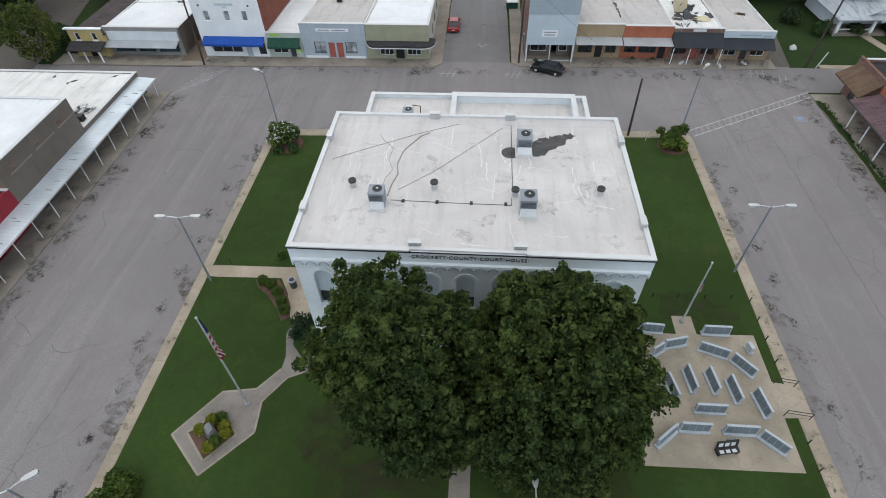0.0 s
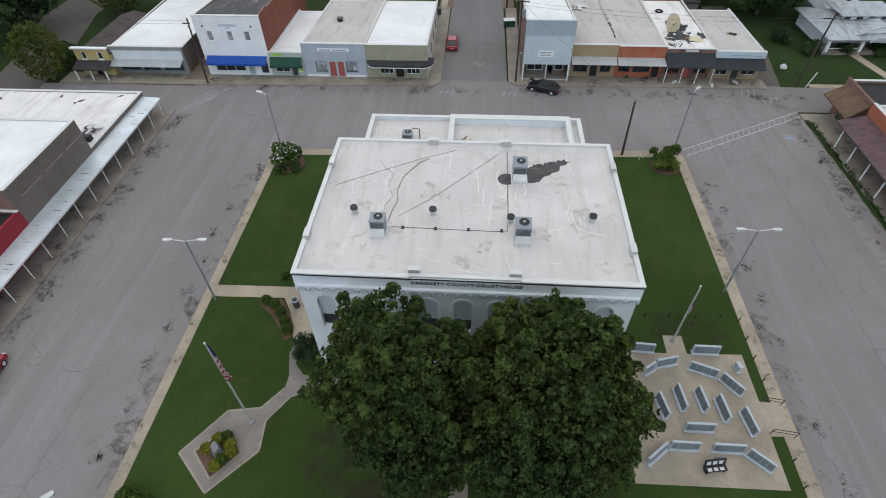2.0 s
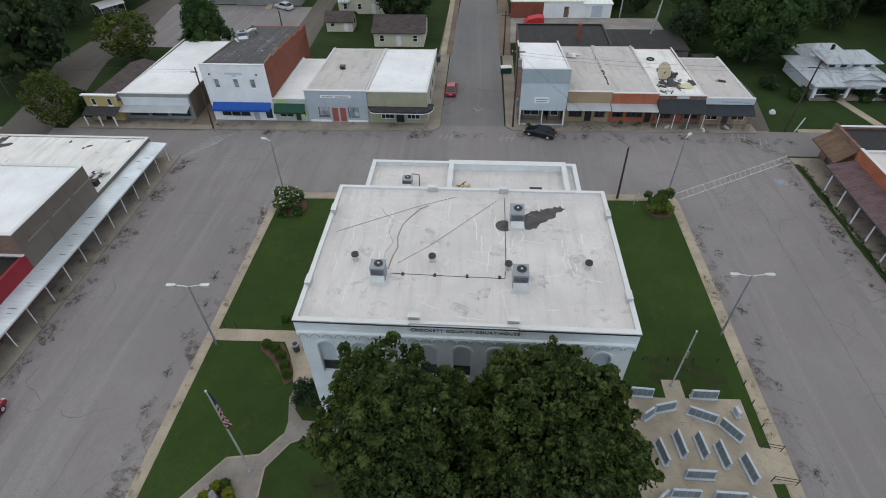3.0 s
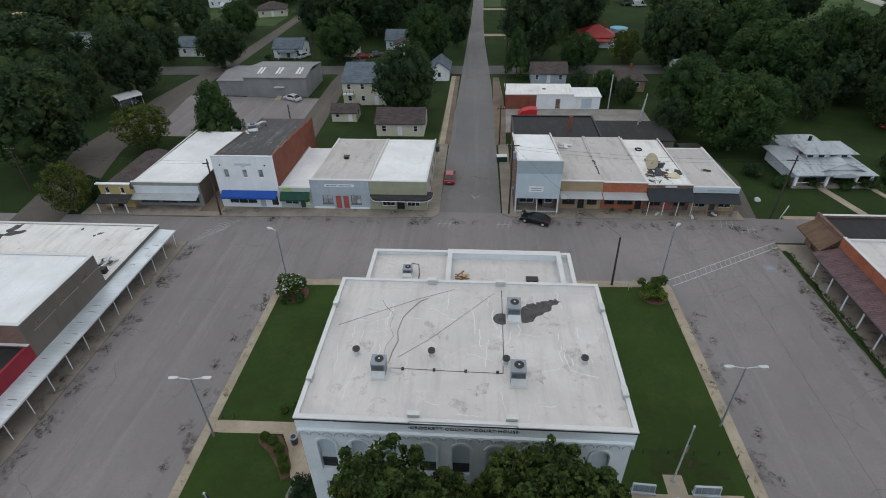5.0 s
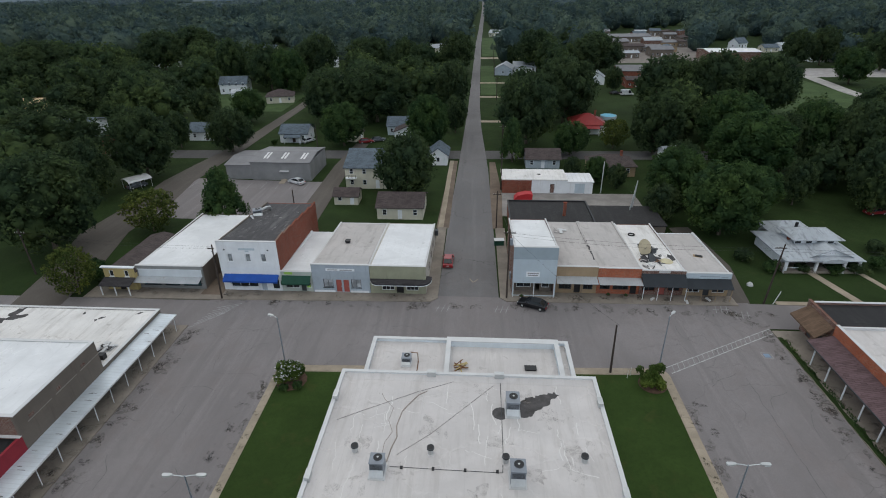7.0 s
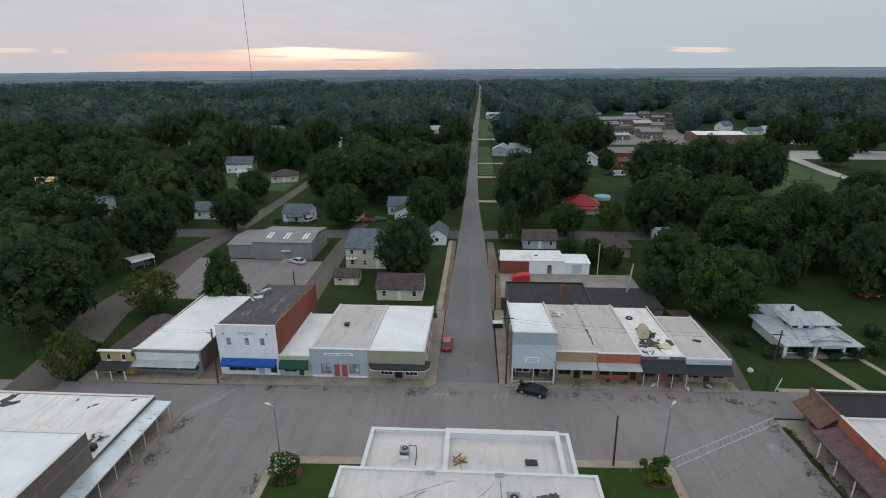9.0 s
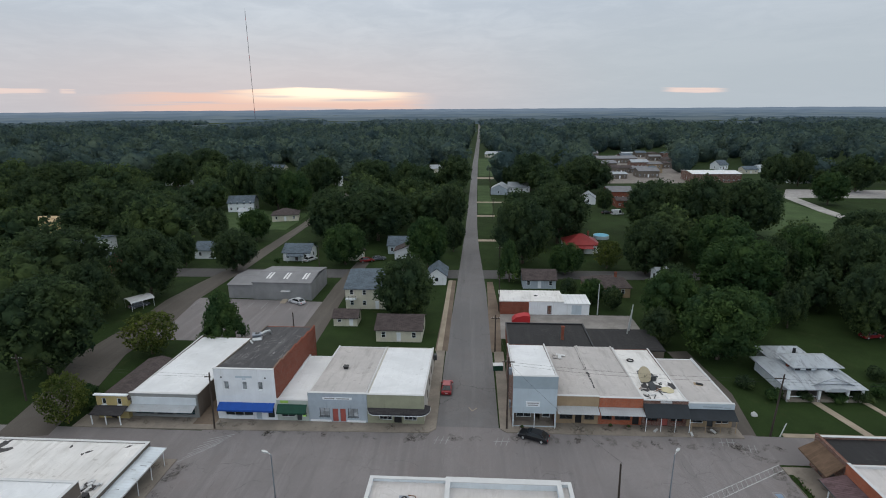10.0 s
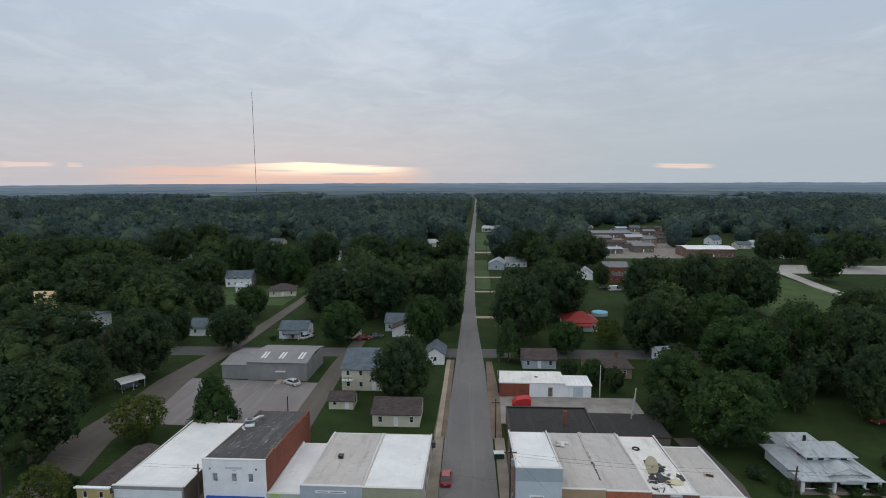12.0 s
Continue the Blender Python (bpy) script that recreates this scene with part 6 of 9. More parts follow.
t = thing("building", "low shed with a dark felt roof", "building", pose(30.0, 99.5, 0), "buildings behind the shops")
part("wall", B().box(-6.5, 6.5, -5.0, 4.5, 0, 2.6), TAUPE, t)
part("roof", B().box(-6.7, 6.7, -5.2, 4.7, 2.6, 2.8), ROOF_BLACK, t)
single("tarpaulin", B().side([(-2.0, 0), (2.0, 0), (2.05, 1.75), (1.7, 1.95), (0.6, 2.0), (-1.2, 1.55), (-1.95, 0.8)], -1.1, 1.1, "y"), REDPAINT, "bright red tarpaulin over a stacked load", "tarpaulin", pose(11.0, 113.6, 0))

# west block
WX = -44.3
t = thing("shop", "tall windowless taupe building with a white roof", "building", pose(WX, 42.6, 0), "shops round the square")
tw = holed(B(), -6.1, 6.1, 0, 7.0, -0.3, 0.0, [(-4.0, -2.8, 0.14, 2.2), (1.5, 3.4, 0.8, 2.2)], "x")
part("front_wall", tw, TAUPE, t)
part("side_wall", B().box(-26, -0.3, -6.1, -5.8, 0, 7.0).box(-26, -0.3, 5.8, 6.1, 0, 7.0).box(-26, -25.7, -5.8, 5.8, 0, 7.0), BRICKBROWN, t)
part("roof", B().box(-25.7, -0.3, -5.8, 5.8, 6.3, 6.96), ROOF_BRIGHT, t)
part("coping", B().box(-26.05, 0.06, -6.15, -5.75, 7.0, 7.08).box(-26.05, 0.06, 5.75, 6.15, 7.0, 7.08).box(-0.34, 0.06, -5.75, 5.75, 7.0, 7.08), CAP, t)
for k in range(3):
    part("blocked_opening", B().box(0.002, 0.03, -4.9 + k * 3.9, -1.6 + k * 3.9, 5.2, 5.32), plain("pale_render_scar", (0.27, 0.24, 0.21), 0.9, 0.1), t)
    part("louvre", B().box(0.002, 0.04, -4.6 + k * 3.9, -4.0 + k * 3.9, 5.5, 5.85), BRICKBROWN, t)
part("door", B().box(-0.2, -0.14, -3.98, -2.82, 0.14, 2.19), DARKGREY, t)
part("window", B().box(-0.2, -0.15, 1.52, 3.38, 0.82, 2.19), GLASS, t)
t = thing("shop", "low corner shop with a stained white roof", "building", pose(WX, 55.0, 0), "shops round the square")
part("front_wall", holed(B(), -6.28, 6.4, 0, 3.2, -0.3, 0.0, [(-5.0, -3.0, 0.8, 2.1), (-2.4, -1.4, 0.14, 2.1), (-0.6, 2.0, 0.8, 2.1), (3.0, 5.4, 0.8, 2.1)], "x"), TAUPE, t)
for a, c in ((-5.0, -3.0), (-0.6, 2.0), (3.0, 5.4)):
    part("window", B().box(-0.2, -0.15, a + 0.02, c - 0.02, 0.82, 2.09), GLASS, t)
part("door", B().box(-0.2, -0.14, -2.38, -1.42, 0.14, 2.09), BRICKBROWN, t)
part("side_wall", B().box(-28, -0.3, 6.1, 6.4, 0, 3.2).box(-28, -27.7, -6.28, 6.1, 0, 3.2), TAUPE, t)
part("roof", B().box(-27.7, -0.3, -6.28, 6.1, 2.5, 3.12), ROOF_WORN, t)
part("coping", B().box(-28, 0.06, 6.05, 6.45, 3.2, 3.27).box(-0.34, 0.06, -6.28, 6.05, 3.2, 3.27), CAP, t)
rr = random.Random(8)
for k, (x, y, r) in enumerate(((-46.7, 60.4, 0.3), (-54.6, 60.0, 0.28), (-51.4, 59.0, 0.3), (-51.9, 58.5, 0.22), (-64.5, 60.1, 0.8), (-63.5, 58.6, 1.0), (-65.5, 57.4, 0.9))):
    sb = B()
    blot(rr, 0, 0, r, sb, 0.0, 10, 1.8)
    single("roof_scrap", sb, PATCH, "dark patch torn in the white roof", "roof debris", pose(x, y, 3.125), "roof debris")
for k in range(20):
    single("roof_rubble", B().box(-0.3, 0.3, -0.18, 0.18, 0, 0.14), CAP if k % 5 else PATCH, "broken white insulation lying on the roof", "roof debris", pose(-45.4 - rr.uniform(0, 1.7), 51.2 + rr.uniform(0, 1.9), 3.12 + 0.02 * k, rr.uniform(-8, 8), rr.uniform(-8, 8), rr.uniform(0, 180)), "roof debris")
single("roof_vent_box", B().box(-45.9, -45.1, 50.0, 50.7, 3.12, 3.8), BLACK, "dark metal box on the low roof", "vent")
t = thing("shop", "low bright red shop under the canopy", "building", pose(WX, 30.5, 0), "shops round the square")
part("front_wall", holed(B(), -6.0, 5.98, 0, 4.5, -0.3, 0.0, [(-4.5, -1.0, 0.8, 2.2), (0.5, 1.5, 0.14, 2.2), (2.5, 5.0, 0.8, 2.2)], "x"), REDWALL, t)
part("window", B().box(-0.2, -0.15, -4.48, -1.02, 0.82, 2.19), GLASS, t)
part("window", B().box(-0.2, -0.15, 2.52, 4.98, 0.82, 2.19), GLASS, t)
part("side_wall", B().box(-24, -0.3, -6.0, -5.7, 0, 4.3), BRICKBROWN, t)
part("roof", B().box(-24, -0.3, -5.7, 5.98, 3.5, 4.0), ROOF_BLACK, t)
part("coping", B().box(-24, 0.05, 5.65, 5.98, 4.5, 4.56), CAP, t)
t = thing("canopy", "long pale corrugated metal canopy on slender white posts", "canopy", pose(-42.2, 43.0, 0))
for a, c in ((-27.0, -6.9), (-6.88, 18.1)):
    part("roof_sheet", B().prism([(-2.09, a), (0.35, a), (0.35, c), (-2.09, c)], lambda x, y: 2.62 - 0.05 * (x + 2.1), lambda x, y: 2.70 - 0.05 * (x + 2.1)), SHEET, t, "pale blue corrugated sheet streaked with rust")
part("fascia", B().box(0.36, 0.4, -27, 18.1, 2.42, 2.6), CAP, t)
YS = [17.5 - 2.9 * k for k in range(15)]
for y in YS:
    part("post", B().rod((0.1, y, 0.13), (0.2, y, 2.5), 0.05), WHITE, t)
rs = random.Random(4)
stb = B()
for k in range(16):
    y = rs.uniform(-14, 17)
    x = rs.uniform(-1.7, -0.3)
    zz = 2.705 - 0.05 * (x + 2.1)
    stb.box(x, x + rs.uniform(0.3, 0.9), y, y + rs.uniform(0.03, 0.08), zz - 0.06, zz + 0.004)
tagged(part("rust_streak", stb, plain("rust_streak", (0.17, 0.17, 0.17), 0.8, 0.3), t), kind="stuff")

# east block
EX = 46.4
t = thing("shop", "brown brick corner shop with a black roof and a shake awning", "building", pose(EX, 62.2, 0), "shops round the square")
part("front_wall", holed(B(), -3.0, 3.2, 0, 4.9, 0, 0.3, [(-2.2, -0.2, 0.7, 2.1), (0.6, 1.6, 0.14, 2.2)], "x"), BRICKBROWN, t)
part("side_wall", B().box(0.3, 22, 2.9, 3.2, 0, 4.6).box(0.3, 22, -3.0, -2.7, 0, 4.6), BRICKBROWN, t)
part("roof", B().box(0.3, 22, -2.7, 2.9, 4.0, 4.3), ROOF_BLACK, t)
part("coping", B().box(0.3, 22.1, 2.86, 3.24, 4.6, 4.68), CAP, t)
part("coping", B().box(-0.05, 0.34, -3.0, 3.24, 4.9, 4.97), BRICKBROWN, t)
part("window", B().box(0.12, 0.18, -2.18, -0.22, 0.72, 2.09), GLASS, t)
part("door", B().box(0.12, 0.18, 0.62, 1.58, 0.14, 2.19), DARKGREY, t)
part("notice", B().box(-0.03, -0.004, -0.1, 0.45, 1.0, 1.9), WHITE, t)
aw_ = B()
aw_.add([(-0.02, -2.9, 4.4), (-0.02, 2.6, 4.4), (-2.0, 3.0, 2.8), (-2.0, -2.9, 2.8), (-0.02, -2.9, 4.2), (-0.02, 2.6, 4.2), (-2.0, 3.0, 2.6), (-2.0, -2.9, 2.6)], [(0, 1, 2, 3), (7, 6, 5, 4), (0, 4, 5, 1), (1, 5, 6, 2), (2, 6, 7, 3), (3, 7, 4, 0)])
part("awning", aw_, BROWNSH, t, "brown wooden shake awning")
t = thing("shop", "orange brick shop with a white roof and maroon shingled canopy", "building", pose(EX, 46.0, 0), "shops round the square")
part("front_wall", holed(B(), -16.0, 13.15, 0, 5.0, 0, 0.3, [(-9.0, -5.0, 0.7, 2.2), (-3.0, -2.0, 0.14, 2.2), (0.0, 4.0, 0.7, 2.2), (6.0, 7.0, 0.14, 2.2), (8.5, 12.0, 0.7, 2.2)], "x"), BRICKORANGE, t)
for a, c in ((-9.0, -5.0), (0.0, 4.0), (8.5, 12.0)):
    part("window", B().box(0.12, 0.18, a + 0.02, c - 0.02, 0.72, 2.19), GLASS, t)
for a in (-3.0, 6.0):
    part("door", B().box(0.12, 0.18, a + 0.02, a + 0.98, 0.14, 2.19), WHITE, t)
part("roof", B().box(0.3, 24, -16, 13.15, 4.1, 4.5), ROOF_WHITE, t)
part("coping", B().box(-0.04, 0.36, -16, 13.15, 5.0, 5.06), CAP, t)
part("side_wall", B().box(0.36, 24, 12.85, 13.15, 4.5, 4.8), CAP, t)
part("canopy", B().prism([(-3.1, -16), (-0.02, -16), (-0.02, 12.9), (-3.1, 12.9)], lambda x, y: 3.42 + 0.25 * x, lambda x, y: 3.55 + 0.25 * x), MAROON, t, "maroon shingled canopy")
part("canopy_fascia", B().box(-3.16, -3.105, -16, 12.9, 2.62, 2.77), DARKGREY, t)
for k in range(9):
    part("post", B().rod((-2.85, 11.2 - 3.2 * k, 0.13), (-2.85, 11.2 - 3.2 * k, 2.7), 0.09), WHITE, t)
single("sign_board", B().box(42.5, 44.3, 39.2, 39.4, 0.3, 1.3), WHITE, "white board sign lying by the sidewalk", "sign")
vg = B()
rv = random.Random(9)
left = [(42.32 + rv.uniform(-0.05, 0.12), 27.0 + 1.2 * k) for k in range(31)]
right = [(43.05 + rv.uniform(-0.22, 0.3), 27.0 + 1.2 * k) for k in range(31)]
vg.prism(left + right[::-1], 0.1, 0.15)
setting("verge", vg, GRASS, "narrow strip of rough grass grown over the kerb", "verge")
wd = B()
rw = random.Random(15)
for k in range(900):
    y = rw.uniform(28, 62.5)
    x = 42.7 + abs(rw.gauss(0, 0.28)) + (0.3 if 47 < y < 54 else 0)
    a = rw.uniform(0, 6.3)
    h = rw.uniform(0.08, 0.35)
    wd.add([(x, y, 0.12), (x + 0.12 * math.cos(a), y + 0.12 * math.sin(a), 0.12 + h), (x + 0.2 * math.cos(a + 0.7), y + 0.2 * math.sin(a + 0.7), 0.13)], [(0, 1, 2)])
single("weeds", wd, LEAF_MID, "green weeds growing along the kerb", "weeds", kind="stuff")


# ---- memorial plaza ----
ZP = Z0 + 0.02


def slab_memorial(x0, y0, x1, y1, lean=1):
    a, c = Vector((x0, y0)), Vector((x1, y1))
    n = (c - a).length
    rz = math.degrees(math.atan2(c.y - a.y, c.x - a.x))
    t = thing("memorial_slab", "long grey granite memorial wall with a dark engraved face", "memorial", pose((x0 + x1) / 2, (y0 + y1) / 2, ZP, 0, 0, rz), "memorial walls")
    h, w = 1.0, n * 0.49
    part("plinth", B().box(-w, w, -0.2, 0.27, 0, 0.15), GRANITE, t, "", 0.02)
    part("slab", B().side([(-0.03, 0.15), (0.22, 0.15), (0.23, h), (0.06, h)], -w + 0.05, w - 0.05), GRANITE, t, "", 0.012)
    k = 4
    for i in range(k):
        p, q = -w + 0.12 + i * (2 * w - 0.24) / k, -w + 0.12 + (i + 1) * (2 * w - 0.24) / k
        part("engraved_panel", B().side([(-0.034, 0.2), (0.0, 0.2), (0.06, h - 0.06), (0.045, h - 0.06)], p + 0.015, q - 0.015), DARKSTONE, t, "dark polished panel with rows of lettering")
    return t


for q in ((13.9, 26.5, 15.9, 26.4), (18.9, 26.5, 21.2, 26.5), (14.6, 24.1, 15.6, 24.8), (15.6, 24.9, 17.5, 25.4), (18.2, 25.0, 20.4, 24.2), (20.5, 24.2, 21.8, 22.6),
          (15.1, 22.3, 15.5, 20.3), (16.7, 23.1, 16.95, 21.0), (18.3, 23.0, 18.55, 21.0), (19.7, 22.4, 19.95, 20.3), (21.3, 21.4, 21.65, 19.3),
          (16.6, 19.6, 18.9, 19.6), (13.4, 16.7, 15.1, 18.1), (15.2, 18.1, 17.4, 18.1), (18.2, 18.1, 20.6, 18.1), (20.6, 18.0, 22.1, 16.7)):
    slab_memorial(*q)
t = thing("memorial_bench", "black granite bench with pale square panels", "bench", pose(18.1, 16.75, ZP, 0, 0, 10))
t.scale = (0.85, 0.8, 0.85)
part("seat", B().box(-0.9, 0.9, -0.35, 0.3, 0.38, 0.5), BLACK, t, "", 0.01)
part("backrest", B().side([(0.2, 0.5), (0.32, 0.5), (0.5, 1.15), (0.38, 1.15)], -0.9, 0.9), BLACK, t)
part("leg", B().box(-0.85, -0.65, -0.3, 0.3, 0, 0.38), BLACK, t)
part("leg", B().box(0.65, 0.85, -0.3, 0.3, 0, 0.38), BLACK, t)
for i in range(3):
    part("pale_panel", B().box(-0.75 + i * 0.52, -0.4 + i * 0.52, -0.3, -0.02, 0.501, 0.507), CAP, t)
    part("pale_panel", B().side([(0.215, 0.62), (0.222, 0.62), (0.335, 1.02), (0.328, 1.02)], -0.75 + i * 0.52, -0.4 + i * 0.52), CAP, t)
part("top_box", B().box(0.1, 0.75, 0.32, 0.7, 0.5, 1.0), DARKSTONE, t)
t = thing("pedestal", "small pale granite pedestal", "pedestal", pose(22.2, 25.1, ZP, 0, 0, 12))
t.scale = (0.72, 0.72, 0.9)
part("base", B().box(-0.3, 0.3, -0.55, 0.55, 0, 0.25), GRANITE, t, "", 0.02)
part("block", B().box(-0.22, 0.22, -0.45, 0.45, 0.25, 0.9), GRANITE, t, "", 0.03)
for a, c, rz in (((23.2, 22.3), (24.6, 22.1), 0), ((23.0, 19.7), (24.7, 19.5), 0)):
    t = thing("handrail", "dark metal handrail at the plaza entrance", "handrail", pose(a[0], a[1], ZP), "handrails")
    dx, dy = c[0] - a[0], c[1] - a[1]
    part("rail", B().rod((0, 0, 0.8), (dx, dy, 0.8), 0.03), BLACK, t)
    part("rail", B().rod((0, 0, 0.45), (dx, dy, 0.45), 0.025), BLACK, t)
    part("post", B().rod((0, 0, -0.02), (0, 0, 0.82), 0.03), BLACK, t)
    part("post", B().rod((dx, dy, -0.06), (dx, dy, 0.82), 0.03), BLACK, t)
for x, y in ((23.9, 30.1), (23.9, 28.1), (23.9, 26.2), (23.9, 24.1), (23.9, 17.7), (23.9, 15.8), (15.8, 30.2), (18.0, 30.3), (20.2, 30.3), (22.4, 30.4)):
    t = thing("bollard", "short dark metal stake in the lawn", "bollard", pose(x, y, 0.08), "bollards along the lawn")
    part("stake", B().rod((0, 0, 0), (0, 0, 0.62), 0.045), BLACK, t)
    part("cap", B().dome((0, 0, 0.62), 0.06, 0.06, 0.05, 8, 2, 0.0), DARKGREY, t)
# memorial stone among shrubs on the west lawn
t = thing("memorial_stone", "weathered grey stone marker among golden shrubs", "memorial", pose(-18.0, 15.9, Z0 + 0.06, 0, 0, -40))
t.scale = (0.8, 0.8, 0.72)
part("stone", B().add([(-0.6, -0.45, 0), (0.55, -0.5, 0), (0.6, 0.4, 0), (-0.5, 0.45, 0), (-0.5, -0.3, 0.75), (0.42, -0.36, 0.62), (0.4, 0.3, 1.15), (-0.2, 0.36, 1.3), (-0.55, 0.2, 0.95)], [(3, 2, 1, 0), (0, 1, 5, 4), (1, 2, 6, 5), (2, 3, 7, 6), (3, 8, 7), (0, 4, 8, 3), (4, 5, 6), (4, 6, 7), (4, 7, 8)]), plain("weathered_stone", (0.2, 0.205, 0.21), 0.85, 0.3, 2.0, 12.0), t, "", 0.04)
part("plaque", B().box(-0.35, 0.3, -0.52, -0.48, 0.15, 0.45), DARKSTONE, t)

# flagpoles
CLOTH = {"red": plain("flag_red", (0.2, 0.014, 0.02), 0.8, 0.1, 2.0), "white": plain("flag_white", (0.46, 0.44, 0.43), 0.8, 0.06, 2.0), "blue": plain("flag_blue", (0.012, 0.02, 0.06), 0.8, 0.1, 2.0)}


def flag(t, z, long, wide, turn, dark):
    """A limp striped flag hanging in folds along its pole."""
    n, m = 15, 9

    def at(s, u):
        full = wide * (0.22 + 1.5 * s - 0.95 * s * s)
        x = 0.07 + full * u
        y = 0.16 * wide * math.sin(u * 9 + s * 5) * (0.3 + s)
        return x * math.cos(turn) - y * math.sin(turn), x * math.sin(turn) + y * math.cos(turn), z - long * (s * (0.9 + 0.1 * math.sin(u * 7)) - 0.05 * u)

    for i in range(n):
        s0, s1 = i / n, (i + 1) / n
        vs = [at(s, j / (m - 1)) for s in (s0, s1) for j in range(m)]
        vs += [(x + 0.006, y + 0.01, v) for x, y, v in vs]
        b = B().add(vs, [(j, j + 1, m + 1 + j, m + j) for j in range(m - 1)] + [(3 * m + j, 3 * m + 1 + j, 2 * m + 1 + j, 2 * m + j) for j in range(m - 1)])
        if i < dark:
            part("canton", b, CLOTH["blue"], t, "dark blue canton")
        else:
            part("stripe", b, CLOTH["white" if i % 2 else "red"], t)


def flagpole(x, y, h, label, fl):
    t = thing("flagpole", label, "flagpole", pose(x, y, Z0), "flagpoles")
    part("base", B().rod((0, 0, 0), (0, 0, 0.12), 0.22, 0.18, 14), GREYMETAL, t)
    part("pole", B().rod((0, 0, 0.12), (0, 0, h), 0.075, 0.04, 10), STEEL, t)
    part("finial", B().dome((0, 0, h + 0.06), 0.09, 0.09, 0.09, 10, 4, -1.0), STEEL, t)
    part("halyard", B().rod((0.1, 0, 0.9), (0.08, 0, h - 0.1), 0.01, 0.01, 4), CAP, t)
    f = part("flag", B().rod((0.07, 0, fl[0] - fl[1] * 0.4), (0.07, 0, fl[0]), 0.015, 0.015, 5), CAP, t, "hanging folded striped flag")
    flag(f, *fl)
    return t


flagpole(-16.1, 18.25, 10.75, "tall silver flagpole with a hanging striped flag", (10.55, 4.4, 0.6, radians(-15), 5))
flagpole(17.7, 27.7, 7.2, "white flagpole with a furled striped flag", (5.4, 1.8, 0.2, radians(-20), 5))


# ---- lamps, poles and wires ----
LENS = plain("lamp_lens", (0.7, 0.72, 0.72), 0.3, 0.05)


def head(t, x, y, z, a):
    m = pose(x, y, z, 0, 0, a)
    hd = part("lamp_head", B().prism([(0, -0.09), (0.25, -0.17), (0.75, -0.17), (0.85, -0.08), (0.85, 0.08), (0.75, 0.17), (0.25, 0.17), (0, 0.09)], 0.0, 0.16, m), STEEL, t, "pale cobra-style lamp head", 0.03)
    part("lens", B().box(0.3, 0.75, -0.13, 0.13, -0.06, -0.002, m), LENS, hd)


def street_lamp(x, y, h, arms, label, mat=None):
    t = thing("street_lamp", label, "street lamp", pose(x, y, 0.08), "street lamps")
    part("base_plate", B().box(-0.2, 0.2, -0.2, 0.2, 0, 0.05), GREYMETAL, t)
    part("pole", B().rod((0, 0, 0.05), (0, 0, h), 0.1, 0.06, 10), GREYMETAL, t)
    for a, l in arms:
        c, s = math.cos(radians(a)), math.sin(radians(a))
        part("arm", B().path([(0, 0, h - 0.1), (c * l * 0.5, s * l * 0.5, h + 0.02), (c * l, s * l, h + 0.08)], 0.045), STEEL, t)
        head(t, c * l, s * l, h + 0.02, a)


street_lamp(-23.35, 29.9, 7.9, ((3, 1.0), (183, 1.0)), "grey street lamp with two white arms")
street_lamp(23.65, 33.5, 7.9, ((2, 1.0), (182, 1.0)), "grey street lamp with two white arms")
street_lamp(-23.7, 53.4, 7.8, ((160, 0.5),), "grey street lamp with one white head")
street_lamp(24.2, 55.8, 7.8, ((50, 0.5),), "grey street lamp with one white head")
street_lamp(4.05, 9.1, 7.7, ((91, 1.7), (271, 1.0)), "grey street lamp with white heads")
street_lamp(-23.7, 8.9, 7.9, ((40, 0.7), (220, 0.9)), "grey street lamp with two white arms")


def utility_pole(x, y, h, label, arm=0.0, drum=False, lean=(0, 0)):
    t = thing("utility_pole", label, "utility pole", pose(x, y, 0), "utility poles")
    part("pole", B().rod((0, 0, -0.05), (lean[0], lean[1], h), 0.15, 0.1, 10), STEEL if label.startswith("pale") else POLEWOOD, t)
    if arm:
        part("crossarm", B().box(-arm, arm, -0.06, 0.06, h - 0.75, h - 0.62), POLEWOOD, t)
        for s in (-0.9, -0.4, 0.4, 0.9):
            part("insulator", B().rod((s * arm, 0, h - 0.62), (s * arm, 0, h - 0.45), 0.04), STEEL, t)
    if drum:
        part("transformer", B().rod((0.32, -0.1, h - 2.6), (0.32, -0.1, h - 1.6), 0.26, 0.26, 12), GREYMETAL, t)
    part("bracket", B().rod((0.1, 0, h - 1.2), (0.1, -0.2, h - 1.0), 0.04), GREYMETAL, t)
    return t


utility_pole(-39.4, 69.5, 9.6, "dark wooden utility pole at the kerb", 0.5, False, (0.3, 0))
utility_pole(5.5, 71.7, 12.0, "dark wooden utility pole with hardware", 0.9, True)
utility_pole(44.6, 71.9, 10.2, "dark wooden utility pole beside the lawn", 0.8, False, (0.5, 0))
utility_pole(17.8, 54.5, 7.3, "dark wooden service pole behind the courthouse", 0.0, False, (-0.15, 0))
utility_pole(-75.5, 153.0, 11.0, "wooden utility pole by the cross street", 0.9, True)
utility_pole(-44.0, 143.0, 10.0, "wooden utility pole beside the warehouse", 0.0)
utility_pole(6.3, 120.5, 9.0, "wooden utility pole beside the street", 0.0)
utility_pole(4.6, 98.0, 8.0, "wooden utility pole beside the street", 0.8)
utility_pole(32.2, 103.5, 8.5, "pale utility pole behind the shops", 0.0, False, (0.5, 0))
utility_pole(31.2, 102.0, 7.8, "pale leaning pole behind the shops", 0.0, False, (0.9, 0))
utility_pole(29.5, 119.2, 7.5, "pale utility pole behind the store", 0.0)
